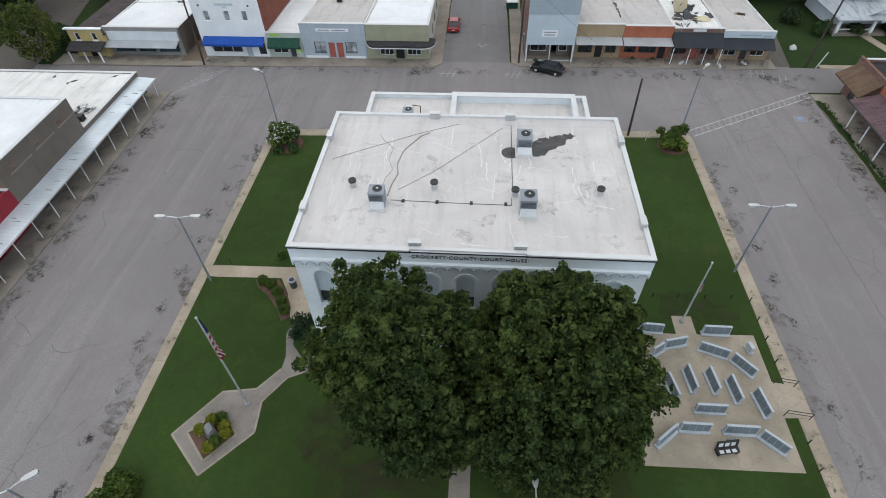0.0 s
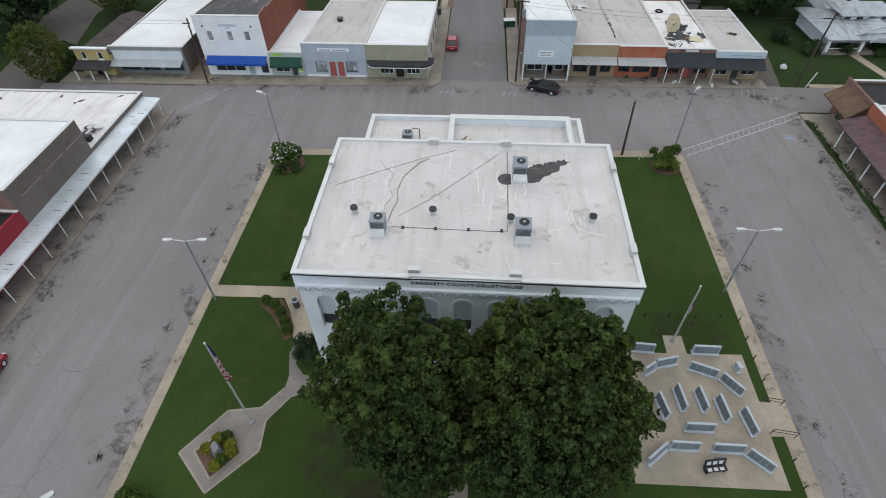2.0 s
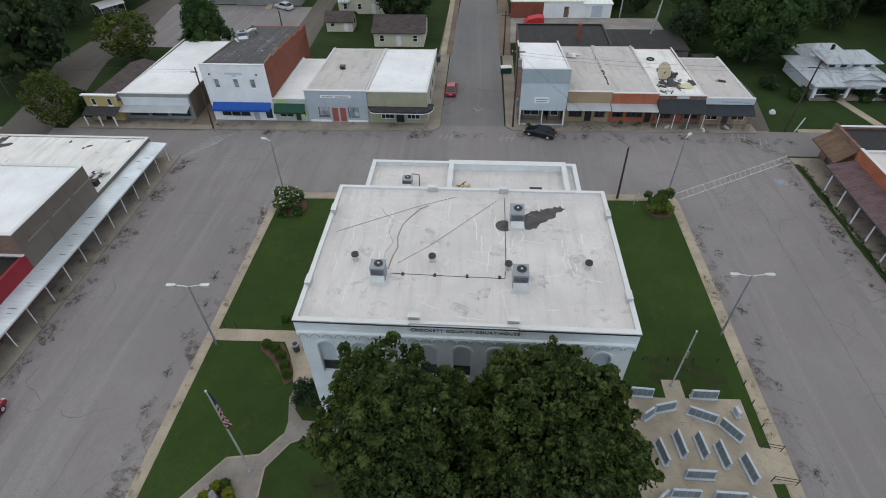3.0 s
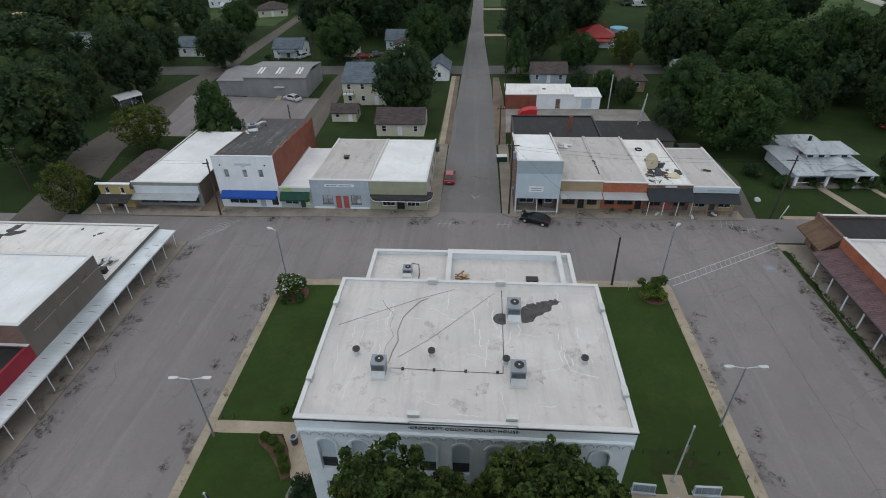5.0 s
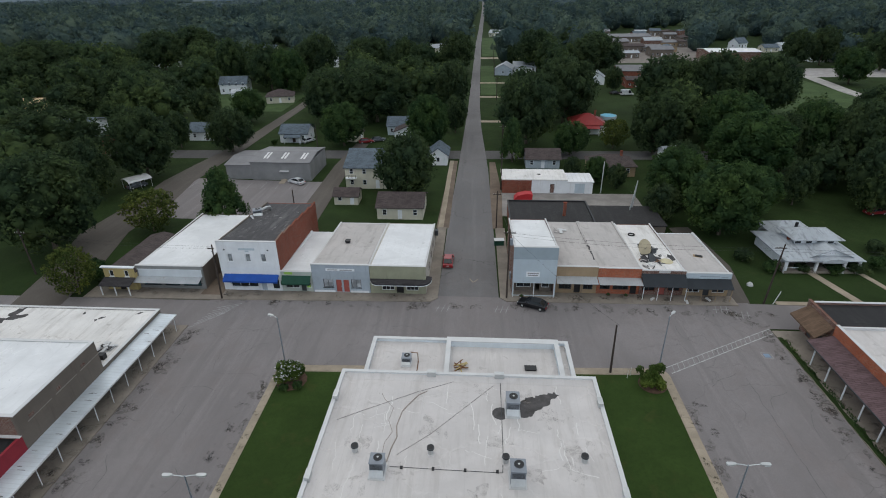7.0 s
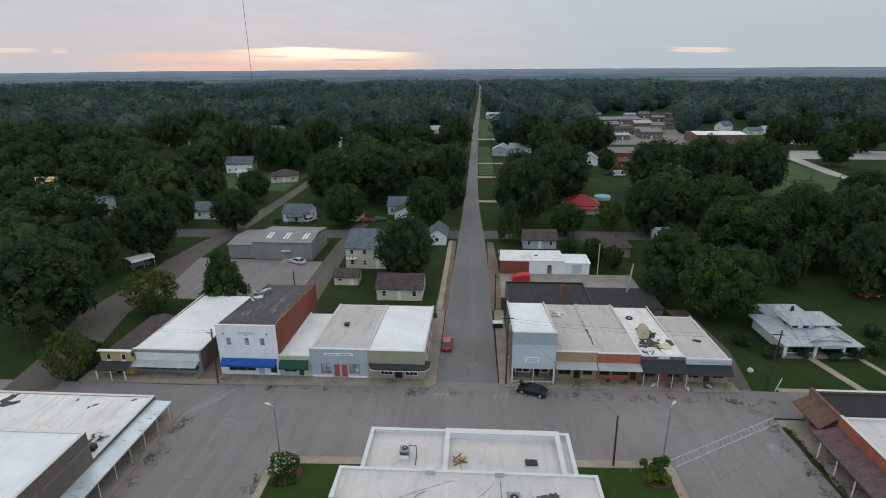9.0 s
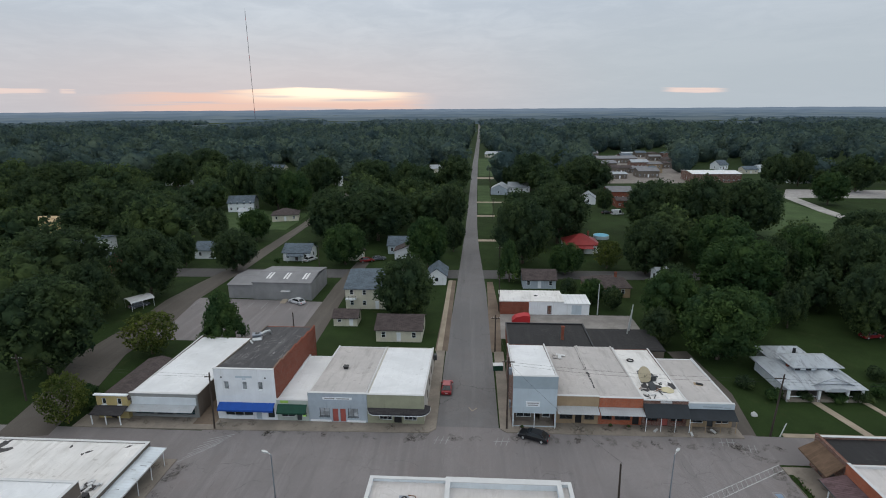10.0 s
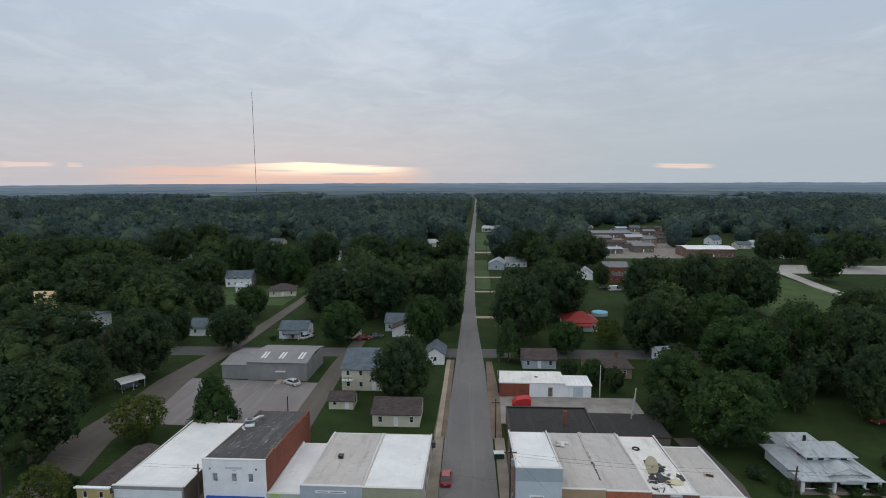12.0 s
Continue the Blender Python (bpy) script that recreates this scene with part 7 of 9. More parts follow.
utility_pole(-75.5, 76.0, 8.5, "wooden utility pole at the lane", 0.9)
utility_pole(8.2, 228.0, 9.5, "wooden utility pole beside the street", 0.9)
utility_pole(8.8, 290.0, 9.5, "wooden utility pole beside the street", 0.9)
utility_pole(9.6, 345.0, 9.5, "wooden utility pole beside the street", 0.9)
utility_pole(7.4, 146.0, 9.5, "wooden utility pole beside the street", 0.8)
utility_pole(9.0, 175.0, 9.0, "wooden utility pole beside the street", 0.9)
utility_pole(-36.0, 97.5, 8.0, "dark pole behind the brick shop", 0.0)


def wire(p, q, sag, name="overhead_wire"):
    pts = []
    for i in range(13):
        u = i / 12
        a = Vector(p).lerp(Vector(q), u)
        a.z -= sag * 4 * u * (1 - u)
        pts.append(a)
    single(name, B().path(pts, 0.012, 4), BLACK, "thin black overhead wire between poles", "wire", group="overhead wires")


wire((5.5, 71.7, 11.3), (45.1, 71.9, 9.5), 0.6)
wire((5.5, 71.7, 10.9), (45.1, 71.9, 9.1), 0.8)
wire((45.1, 71.9, 9.4), (110, 74, 9.4), 0.8)
wire((45.1, 71.9, 9.0), (110, 74, 9.0), 1.0)
wire((5.5, 71.7, 11.3), (18.0, 54.4, 7.3), 0.6)
wire((-39.1, 69.5, 9.3), (-75.5, 76.0, 8.2), 0.6)
wire((-39.1, 69.5, 9.0), (-75.5, 76.0, 7.8), 0.8)
wire((5.5, 71.7, 11.2), (4.6, 98, 7.6), 0.4)
mt = thing("radio_mast", "very tall thin guyed radio mast on the horizon", "radio mast", pose(-781, 1893, 0))
part("mast", B().rod((0, 0, 0), (0, 0, 362), 0.75, 0.75, 4), DARKGREY, mt)
for k in range(6):
    part("marker", B().rod((0, 0, 60 * k + 30), (0, 0, 60 * k + 42), 0.8, 0.8, 4), REDPAINT, mt)
part("antenna", B().rod((0, 0, 362), (0, 0, 374), 0.2, 0.2, 4), DARKGREY, mt)


# ---- cars ----
def car(x, y, rz, paint, label, L=4.7, W=1.8, H=1.42, van=False, z=0.0):
    t = thing("car", label, "car", pose(x, y, z, 0, 0, rz), "parked cars")
    w = W / 2
    low = [(-L / 2, 0.35), (-L / 2 + 0.05, 0.78), (-L * 0.36, 0.92), (L * 0.2, 0.94), (L * 0.45, 0.78), (L / 2, 0.6), (L / 2, 0.3), (-L / 2, 0.25)]
    b = B()
    n = len(low)
    cuts = [(-w, 0.9), (-w * 0.93, 1.0), (w * 0.93, 1.0), (w, 0.9)]
    vs = [(p * (0.97 if abs(yy) > w * 0.95 else 1.0), yy, 0.25 + (q - 0.25) * k) for yy, k in cuts for p, q in low]
    fs = [tuple(range(n - 1, -1, -1)), tuple(range(3 * n, 4 * n))]
    for s in range(3):
        fs += [(s * n + i, s * n + (i + 1) % n, (s + 1) * n + (i + 1) % n, (s + 1) * n + i) for i in range(n)]
    b.add(vs, fs)
    body = part("body", b, paint, t, "", 0.04)
    cab = [(-L * 0.42, 0.9), (-L * 0.27, H - 0.04), (L * 0.06, H - 0.02), (L * 0.24, 0.92)] if not van else [(-L * 0.49, 0.9), (-L * 0.47, H - 0.02), (L * 0.2, H), (L * 0.34, 0.92)]
    vs = [(p, s * w * (0.92 if q < 1 else 0.74), q) for s in (-1, 1) for p, q in cab]
    part("glazing", B().add(vs, [(3, 2, 1, 0), (4, 5, 6, 7), (0, 1, 5, 4), (1, 2, 6, 5), (2, 3, 7, 6), (3, 0, 4, 7)]), GLASS, t, "dark glazing")
    rb = B().box(cab[1][0] - 0.02, cab[2][0] + 0.02, -w * 0.74, w * 0.74, cab[1][1] - 0.03, H + 0.02)
    part("roof", rb, paint, t, "", 0.03)
    if van:
        part("cargo_side", B().box(-L * 0.48, L * 0.06, -w * 0.93, w * 0.93, 0.94, H - 0.05), paint, t, "", 0.04)
    for s in (-1, 1):
        for (a, b_) in ((cab[0], cab[1]), (cab[2], cab[3])):
            part("pillar", B().rod((a[0], s * w * (0.93 if a[1] < 1 else 0.75), a[1]), (b_[0], s * w * (0.93 if b_[1] < 1 else 0.75), b_[1]), 0.045), paint, body)
        for px in (-L * 0.31, L * 0.31):
            wh = part("wheel", B().rod((px, s * (w - 0.2), 0.32), (px, s * (w + 0.01), 0.32), 0.32, 0.32, 16), RUBBER, t)
            part("rim", B().rod((px, s * (w + 0.011), 0.32), (px, s * (w + 0.03), 0.32), 0.2, 0.18, 10), STEEL, wh)
        part("headlight", B().box(L / 2 - 0.12, L / 2 + 0.008, min(s * w * 0.6, s * w * 0.92), max(s * w * 0.6, s * w * 0.92), 0.53, 0.66), LENS, body)
        part("tail_light", B().box(-L / 2 - 0.008, -L / 2 + 0.1, min(s * w * 0.6, s * w * 0.92), max(s * w * 0.6, s * w * 0.92), 0.6, 0.75), REDPAINT, body)
        part("mirror", B().box(L * 0.15, L * 0.2, s * (w + 0.1) - 0.09, s * (w + 0.1) + 0.09, 0.9, 1.03), paint, body)
    part("number_plate", B().box(-L / 2 - 0.012, -L / 2 - 0.002, -0.25, 0.25, 0.5, 0.62), CAP, body)
    return t


def carpaint(name, col):
    n = Net(name)
    n.b.inputs["Coat Weight"].default_value = 0.25
    return n.done(n.mix(n.mul(n.noise(1.0, 3), 0.3), col, shade(col, 1.4)), 0.35, 0.2, None, spec=0.5)


CARBLACK, CARRED, CARWHITE, CARGREY = carpaint("black_car_paint", (0.008, 0.009, 0.011)), carpaint("red_car_paint", (0.24, 0.015, 0.02)), carpaint("white_car_paint", (0.6, 0.61, 0.63)), carpaint("grey_car_paint", (0.1, 0.11, 0.13))
car(9.35, 69.5, 158, CARBLACK, "black saloon car parked at an angle to the kerb", 4.5, 1.75, 1.38)
car(-4.25, 83.0, 90, CARRED, "red hatchback parked along the street", 4.4, 1.75, 1.5)
car(-39.4, 20.6, 100, CARRED, "bright red car by the west kerb", 4.4, 1.75, 1.5)
car(-44.3, 123.4, 150, CARWHITE, "white car in the car park", 4.7)
car(-52.5, 161.5, 60, CARWHITE, "white car beside a small house", 4.6)
car(64.6, 239.5, 10, CARWHITE, "white van on the grass", 5.4, 2.0, 2.3, True)
car(60.2, 241.5, 10, CARBLACK, "black car on the grass", 4.6)
car(-83.0, 119.2, 55, CARGREY, "grey car under a white carport", 4.6)
car(-30.5, 163.0, 20, CARGREY, "dark car in a yard", 4.6)
car(-34.0, 161.0, 20, CARRED, "dark red car in a yard", 4.6)
car(84.0, 108.5, 10, CARRED, "red car on the lawn behind the trees", 4.4)


# ---- houses ----
def house(x, y, rz, w, d, h, wall, roof_mat, label, rise=None, storeys=1, chimney=False, hip=False, porch=False, cat="house"):
    t = thing("house", label, cat, pose(x, y, 0, 0, 0, rz), "houses of the town")
    rise = rise if rise is not None else w * 0.24
    wl = B().box(-w / 2, w / 2, -d / 2, d / 2, -0.05, h)
    if not hip:
        wl.side([(-d / 2, h), (d / 2, h), (0, h + rise)], -w / 2, w / 2, "x")
    part("wall", wl, wall, t)
    o = 0.45
    if hip:
        k = min(w, d) / 2
        e = max(0.3, w / 2 - k)
        vs = [(-w / 2 - o, -d / 2 - o, h), (w / 2 + o, -d / 2 - o, h), (w / 2 + o, d / 2 + o, h), (-w / 2 - o, d / 2 + o, h), (-e, 0, h + rise), (e, 0, h + rise), (-w / 2 - o, -d / 2 - o, h - 0.15), (w / 2 + o, -d / 2 - o, h - 0.15), (w / 2 + o, d / 2 + o, h - 0.15), (-w / 2 - o, d / 2 + o, h - 0.15)]
        part("roof", B().add(vs, [(0, 1, 5, 4), (1, 2, 5), (2, 3, 4, 5), (3, 0, 4), (9, 8, 7, 6), (0, 6, 7, 1), (1, 7, 8, 2), (2, 8, 9, 3), (3, 9, 6, 0)]), roof_mat, t)
    else:
        s = rise / (d / 2)
        part("roof", B().side([(-d / 2 - o, h - o * s + 0.02), (0, h + rise + 0.02), (d / 2 + o, h - o * s + 0.02), (d / 2 + o, h - o * s + 0.2), (0, h + rise + 0.2), (-d / 2 - o, h - o * s + 0.2)], -w / 2 - 0.35, w / 2 + 0.35, "x"), roof_mat, t)
    for f in range(storeys):
        z = 0.95 + f * 2.7
        n = max(2, int(w / 2.8))
        for i in range(n):
            xx = -w / 2 + w * (i + 0.5) / n
            if f == 0 and i == n // 2:
                part("door", B().box(xx - 0.45, xx + 0.45, -d / 2 - 0.03, -d / 2 - 0.002, 0.1, 2.1), BROWNROOF if wall is WHITE else WHITE, t)
                continue
            wi = part("window", B().box(xx - 0.45, xx + 0.45, -d / 2 - 0.035, -d / 2 - 0.002, z, z + 1.25), WHITE, t)
            part("pane", B().box(xx - 0.37, xx + 0.37, -d / 2 - 0.045, -d / 2 - 0.036, z + 0.08, z + 0.6), GLASS, wi)
            part("pane", B().box(xx - 0.37, xx + 0.37, -d / 2 - 0.045, -d / 2 - 0.036, z + 0.66, z + 1.17), GLASS, wi)
        for s in (-1, 1):
            wi = part("window", B().box(s * (w / 2 + 0.02) - 0.015, s * (w / 2 + 0.02) + 0.015, -0.45, 0.45, z, z + 1.25), WHITE, t)
            part("pane", B().box(s * (w / 2 + 0.045) - 0.008, s * (w / 2 + 0.045) + 0.008, -0.37, 0.37, z + 0.08, z + 1.17), GLASS, wi)
    if chimney:
        part("chimney", B().box(w * 0.2, w * 0.2 + 0.6, -0.3, 0.3, h, h + rise + 0.9), BRICKRED, t)
    if porch:
        part("porch_roof", B().side([(-d / 2 - 0.01, h - 0.1), (-d / 2 - 2.2, h - 0.7), (-d / 2 - 2.2, h - 0.82), (-d / 2 - 0.01, h - 0.22)], -w * 0.3, w * 0.3), roof_mat, t)
        for s in (-1, 1):
            part("porch_post", B().box(s * w * 0.28 - 0.07, s * w * 0.28 + 0.07, -d / 2 - 2.1, -d / 2 - 1.96, 0, h - 0.72), WHITE, t)
    return t


CREAMWALL = plain("cream_siding", (0.55, 0.52, 0.42), 0.8, 0.08, 0.6, 8.0, stain=(0.4, 0.37, 0.3), amount=0.4)
house(-15.4, 106.2, 0, 9.6, 8.4, 2.7, CREAMWALL, BROWNROOF, "cream house with a dark brown shingled roof", 1.7)
house(-28.6, 111.8, 0, 5.4, 4.2, 2.1, CREAMWALL, BROWNROOF, "small cream shed with a dark brown roof", 1.1, cat="shed")
t = house(-24.8, 128.3, 0, 12.4, 16.0, 5.2, CREAMWALL, BLUEROOF, "two-storey cream house with a broad blue-grey roof", 2.3, 2)
part("balcony", B().box(-6.0, -3.4, -9.2, -8.01, 2.7, 2.85), WHITE, t)
part("balcony_rail", B().box(-6.0, -3.4, -9.22, -9.18, 3.3, 3.36).box(-6.0, -3.4, -9.22, -9.18, 3.64, 3.7), DARKGREY, t)
for xx in (-5.95, -5.1, -4.3, -3.45):
    part("balcony_post", B().box(xx - 0.04, xx + 0.04, -9.23, -9.15, 2.85, 3.7), DARKGREY, t)
t = thing("warehouse", "long grey metal-clad warehouse with skylights", "warehouse", pose(-52.0, 132.3, 0, 0, 0, -1))
part("wall", B().box(-4.3, 11.0, -6.6, 7.0, -0.05, 4.6), WAREHOUSE, t)
part("wall", B().box(-11.2, -4.31, -6.0, 6.6, -0.05, 3.6), WAREHOUSE, t)
part("roof", B().side([(-6.9, 4.55), (0, 5.5), (7.3, 4.55), (7.3, 4.7), (0, 5.65), (-6.9, 4.7)], -4.5, 11.2, "x"), WAREROOF, t)
part("roof", B().side([(-6.3, 3.55), (0, 4.3), (6.9, 3.55), (6.9, 3.7), (0, 4.45), (-6.3, 3.7)], -11.4, -4.52, "x"), WAREROOF, t)
for x in (-1.6, 3.0, 8.0):
    for dx in (0, 0.8):
        part("skylight", B().prism([(x + dx, -4.6), (x + dx + 0.5, -4.6), (x + dx + 0.5, -1.0), (x + dx, -1.0)], lambda p, q: 5.62 + q * 0.138, lambda p, q: 5.68 + q * 0.138), CAP, t)
part("door_canopy", B().box(3.2, 5.6, -7.4, -6.61, 2.4, 2.55), CAP, t)
part("ramp", B().prism([(3.4, -9.2), (4.8, -9.2), (4.8, -6.62), (3.4, -6.62)], -0.05, lambda x, y: 0.05 + max(0, (y + 9.2) * 0.1)), PLAZA, t)
house(-56.8, 164.6, 0, 8.8, 7.5, 2.8, WHITE, BLUEROOF, "small white house with a blue-grey roof", 2.0, porch=True)
house(-87.5, 166.0, 0, 8.0, 7.0, 2.9, WHITE, BLUEROOF, "small white house with a blue-grey roof", 2.0)
house(-111.0, 246.0, 8, 12.0, 9.0, 4.4, WHITE, BLUEROOF, "white two-storey house with a grey roof", 2.6, 2)
house(-103.5, 232.0, 8, 6.0, 6.0, 2.6, WHITE, SILVER, "white garage with a pale roof", 1.0, cat="garage")
house(-83.0, 225.5, 15, 11.0, 9.0, 2.8, CREAMWALL, BROWNROOF, "cream bungalow with a brown hipped roof", 2.2, hip=True)
house(-24.5, 174.0, 0, 8.5, 7.0, 3.0, PALEBLUE, BLUEROOF, "pale blue house with a grey roof", 2.2)
house(-21.0, 167.0, 90, 6.0, 9.0, 2.7, WHITE, BROWNROOF, "white house half hidden by trees", 1.8, porch=True)
house(-39.5, 165.0, 70, 5.0, 6.0, 2.5, CREAMWALL, BROWNROOF, "small cream shed among trees", 1.6, cat="shed")
house(-10.0, 143.0, 90, 8.0, 5.0, 2.8, WHITE, BLUEROOF, "white house behind a big tree", 1.8)
house(17.9, 140.3, 0, 8.8, 6.5, 2.6, BLUEGREY, BROWNROOF, "grey house with a brown roof", 1.8)
house(34.8, 135.0, 0, 11.0, 8.0, 2.7, TAN, BROWNROOF, "tan bungalow with a brown roof", 2.0, hip=True, chimney=True)
house(36.2, 177.6, 0, 11.0, 9.5, 3.0, WHITE, REDROOF, "white bungalow with a bright red metal roof", 2.8, hip=True, chimney=True, porch=True)
house(73.2, 261.5, 0, 9.5, 9.0, 3.4, BRICKRED, BROWNROOF, "red brick building with a pale gable", 1.0)
house(75.2, 283.0, 0, 12.5, 11.0, 4.5, BRICKRED, WAREROOF, "red brick hall with a grey roof", 2.0)
house(57.6, 270.0, 80, 9.0, 7.0, 3.0, WHITE, SILVER, "white house with a silver roof", 2.4)
house(52.5, 145.5, 10, 3.5, 4.0, 2.6, WHITE, SILVER, "small white shed among trees", 1.2, cat="shed")
house(14.5, 300.0, 80, 12.0, 9.0, 3.2, BLUEGREY, SILVER, "grey house with a pale metal roof", 2.4)
house(25.5, 308.0, 0, 12.0, 9.0, 3.0, WHITE, SILVER, "white house with a pale metal roof", 2.2)
house(152.5, 354.0, 0, 30.0, 20.0, 5.5, BRICKBROWN, ROOF_BRIGHT, "large brown brick works with a bright white roof", 1.0, cat="works")
house(98.0, 430.0, 10, 24.0, 14.0, 4.0, TAUPE, WAREROOF, "low grey works building", 1.6, cat="works")
house(120.0, 470.0, 5, 34.0, 16.0, 4.0, TAUPE, WAREROOF, "low grey works building", 1.6, cat="works")
house(118.0, 375.0, 0, 14.0, 12.0, 4.4, TAUPE, WAREROOF, "grey rendered works building", 1.6, cat="works")
house(105.0, 520.0, 0, 22.0, 12.0, 4.0, TAUPE, WAREROOF, "low grey works building", 1.6, cat="works")
house(186.5, 420.0, 30, 10.0, 8.0, 3.6, WHITE, BLUEROOF, "white gabled house far off", 3.0)
house(205.0, 372.0, 10, 14.0, 10.0, 3.0, WHITE, ROOF_WHITE, "long white house beyond the trees", 1.6)
house(222.0, 352.0, 0, 18.0, 9.0, 3.0, WHITE, BLUEROOF, "white house with a dark roof", 1.6)
house(246.0, 366.0, 20, 14.0, 9.0, 3.0, CREAMWALL, BLUEROOF, "pale house with a dark roof", 1.6)
for k, (x, y) in enumerate(((16.0, 520.0), (28.0, 524.0), (44.0, 530.0), (58.0, 540.0), (-46.0, 690.0), (-110.0, 640.0), (-28.0, 400.0), (84.0, 560.0), (-190.0, 330.0), (-150.0, 400.0), (-90.0, 330.0), (330.0, 420.0))):
    house(x, y, 15 * (k % 4) - 20, 11.0 + k % 3 * 2, 9.0, 3.2, WHITE if k % 3 else CREAMWALL, BLUEROOF if k % 2 else SILVER, "small pale house among far trees", 2.2)
for k, (x, y, w, m, r) in enumerate(((204.0, 346.0, 16.0, WHITE, SILVER), (229.0, 352.0, 20.0, WHITE, ROOF_WHITE), (246.0, 362.0, 12.0, CREAMWALL, WAREROOF), (212.0, 405.0, 13.0, WHITE, SILVER), (236.0, 400.0, 12.0, WHITE, BROWNROOF), (196.0, 395.0, 10.0, CREAMWALL, BLUEROOF))):
    house(x, y, (0, 4, 80, 12)[k % 4], w, 8.0, 3.0, m, r, "low pale house beyond the paved road", 1.8)
# the far side of the town: low shops and sheds round a paved square
wr = random.Random(8)
for j in range(6):
    for i in range(4):
        v, u = (j + 0.5) / 6, (i + 0.5) / 4
        if wr.random() < 0.2:
            continue
        x, y = (86 + 56 * v) * (1 - u) + (135 + 58 * v) * u, 352 + 185 * v
        if abs(x - 152.5) < 26 and abs(y - 354) < 22 or abs(x - 118) < 14 and abs(y - 375) < 13 or abs(x - 98) < 21 and abs(y - 430) < 14 or abs(x - 120) < 26 and abs(y - 470) < 16:
            continue
        house(x, y, wr.choice((0, 3, 90)), wr.uniform(9, 15), wr.uniform(8, 12), wr.uniform(3, 5), wr.choice((TAUPE, TAUPE, TAUPE, BRICKBROWN, TAN)), wr.choice((WAREROOF, BLUEROOF, BROWNROOF, WAREROOF, SILVER)), "low shop building with a shallow roof far off", wr.uniform(0.6, 1.8), cat="shop")
house(-169.0, 199.0, 5, 18.0, 12.0, 5.0, CREAM, plain("tan_flat_roof", (0.5, 0.36, 0.2), 0.8, 0.1), "yellow flat-roofed building among trees", 0.4, cat="building")
house(-118.0, 148.0, 0, 18.0, 12.0, 4.0, BRICKRED, BLUEROOF, "red brick building at the trees' edge", 1.5, cat="building")
house(-135.0, 170.0, 0, 16.0, 12.0, 4.0, WHITE, BLUEROOF, "pale building with a blue-grey roof", 1.0, cat="building")
# carport
t = thing("carport", "white metal carport with a rounded roof", "carport", pose(-82.9, 119.4, 0, 0, 0, -35))
t.scale = (0.85, 0.8, 0.9)
part("roof", B().side([(-2.6, 2.3), (-2.2, 2.75), (0, 3.05), (2.2, 2.75), (2.6, 2.3), (2.55, 2.3), (2.15, 2.68), (0, 2.97), (-2.15, 2.68), (-2.55, 2.3)], -3.5, 3.5, "y"), CAP, t)
for sx in (-2.4, 2.4):
    for sy in (-3.2, 0, 3.2):
        part("post", B().rod((sx, sy, -0.05), (sx, sy, 2.4), 0.05), WHITE, t)
pl = thing("swimming_pool", "round blue above-ground swimming pool", "swimming pool", pose(47.3, 195.0, 0))
part("wall", B().rod((0, 0, -0.05), (0, 0, 1.2), 2.9, 2.9, 24), PALEBLUE, pl)
part("water", B().rod((0, 0, 1.201), (0, 0, 1.22), 2.75, 2.75, 24), POOL, pl)
# silver-roofed bungalow on the east lawn
t = thing("house", "old bungalow with a patched silver tin roof and deep porch", "house", pose(58.2, 88.0, 0, 0, 0, 2), "houses of the town")
t.scale = (0.92, 0.84, 0.9)
OLDTIN = membrane("patched_tin_roof", (0.40, 0.43, 0.46), 0.6, (0.15, 0.15, 0.155), 0.75)
part("wall", B().box(-5.8, 6.0, -3.6, 6.4, -0.05, 2.8), WHITE, t)


def hip(b, x0, x1, y0, y1, z, rise, ridge):
    cx, cy = (x0 + x1) / 2, (y0 + y1) / 2
    b.add([(x0, y0, z), (x1, y0, z), (x1, y1, z), (x0, y1, z), (cx - ridge, cy, z + rise), (cx + ridge, cy, z + rise), (x0, y0, z - 0.15), (x1, y0, z - 0.15), (x1, y1, z - 0.15), (x0, y1, z - 0.15)],
          [(0, 1, 5, 4), (1, 2, 5), (2, 3, 4, 5), (3, 0, 4), (9, 8, 7, 6), (0, 6, 7, 1), (1, 7, 8, 2), (2, 8, 9, 3), (3, 9, 6, 0)])
    return b


part("roof", hip(B(), -7.0, 7.2, -7.6, 6.8, 2.75, 2.1, 2.6), OLDTIN, t, "patched silver-painted tin roof")
part("dormer_wall", B().box(-3.4, 4.4, -2.6, 2.4, 3.6, 5.1), WHITE, t)
part("upper_roof", hip(B(), -4.2, 5.2, -3.4, 3.2, 5.1, 1.2, 2.2), OLDTIN, t)
part("rear_roof", hip(B(), -4.0, 5.0, 3.6, 11.4, 3.1, 1.7, 1.5), OLDTIN, t)
part("rear_wall", B().box(-3.4, 4.4, 6.41, 10.8, -0.05, 3.0), WHITE, t)
part("porch_gable", B().side([(-1.6, 3.3), (4.6, 3.3), (1.5, 4.5)], -6.3, -6.0, "y"), WHITE, t)
part("gable_roof", B().side([(-2.4, 3.0), (1.5, 4.6), (5.4, 3.0), (5.4, 3.12), (1.5, 4.74), (-2.4, 3.12)], -6.7, -1.0, "y"), OLDTIN, t)
part("porch_arch", B().side([(-0.6, 2.5), (3.6, 2.5), (3.3, 2.95), (2.4, 3.25), (0.6, 3.25), (-0.3, 2.95)], -8.1, -6.4, "y"), OLDTIN, t)
for x in (-3.0, -1.0, 1.0, 3.0):
    wi = part("dormer_window", B().box(x - 0.45, x + 0.75, -2.66, -2.603, 4.05, 4.9), WHITE, t)
    part("pane", B().box(x - 0.37, x + 0.67, -2.675, -2.662, 4.12, 4.83), GLASS, wi)
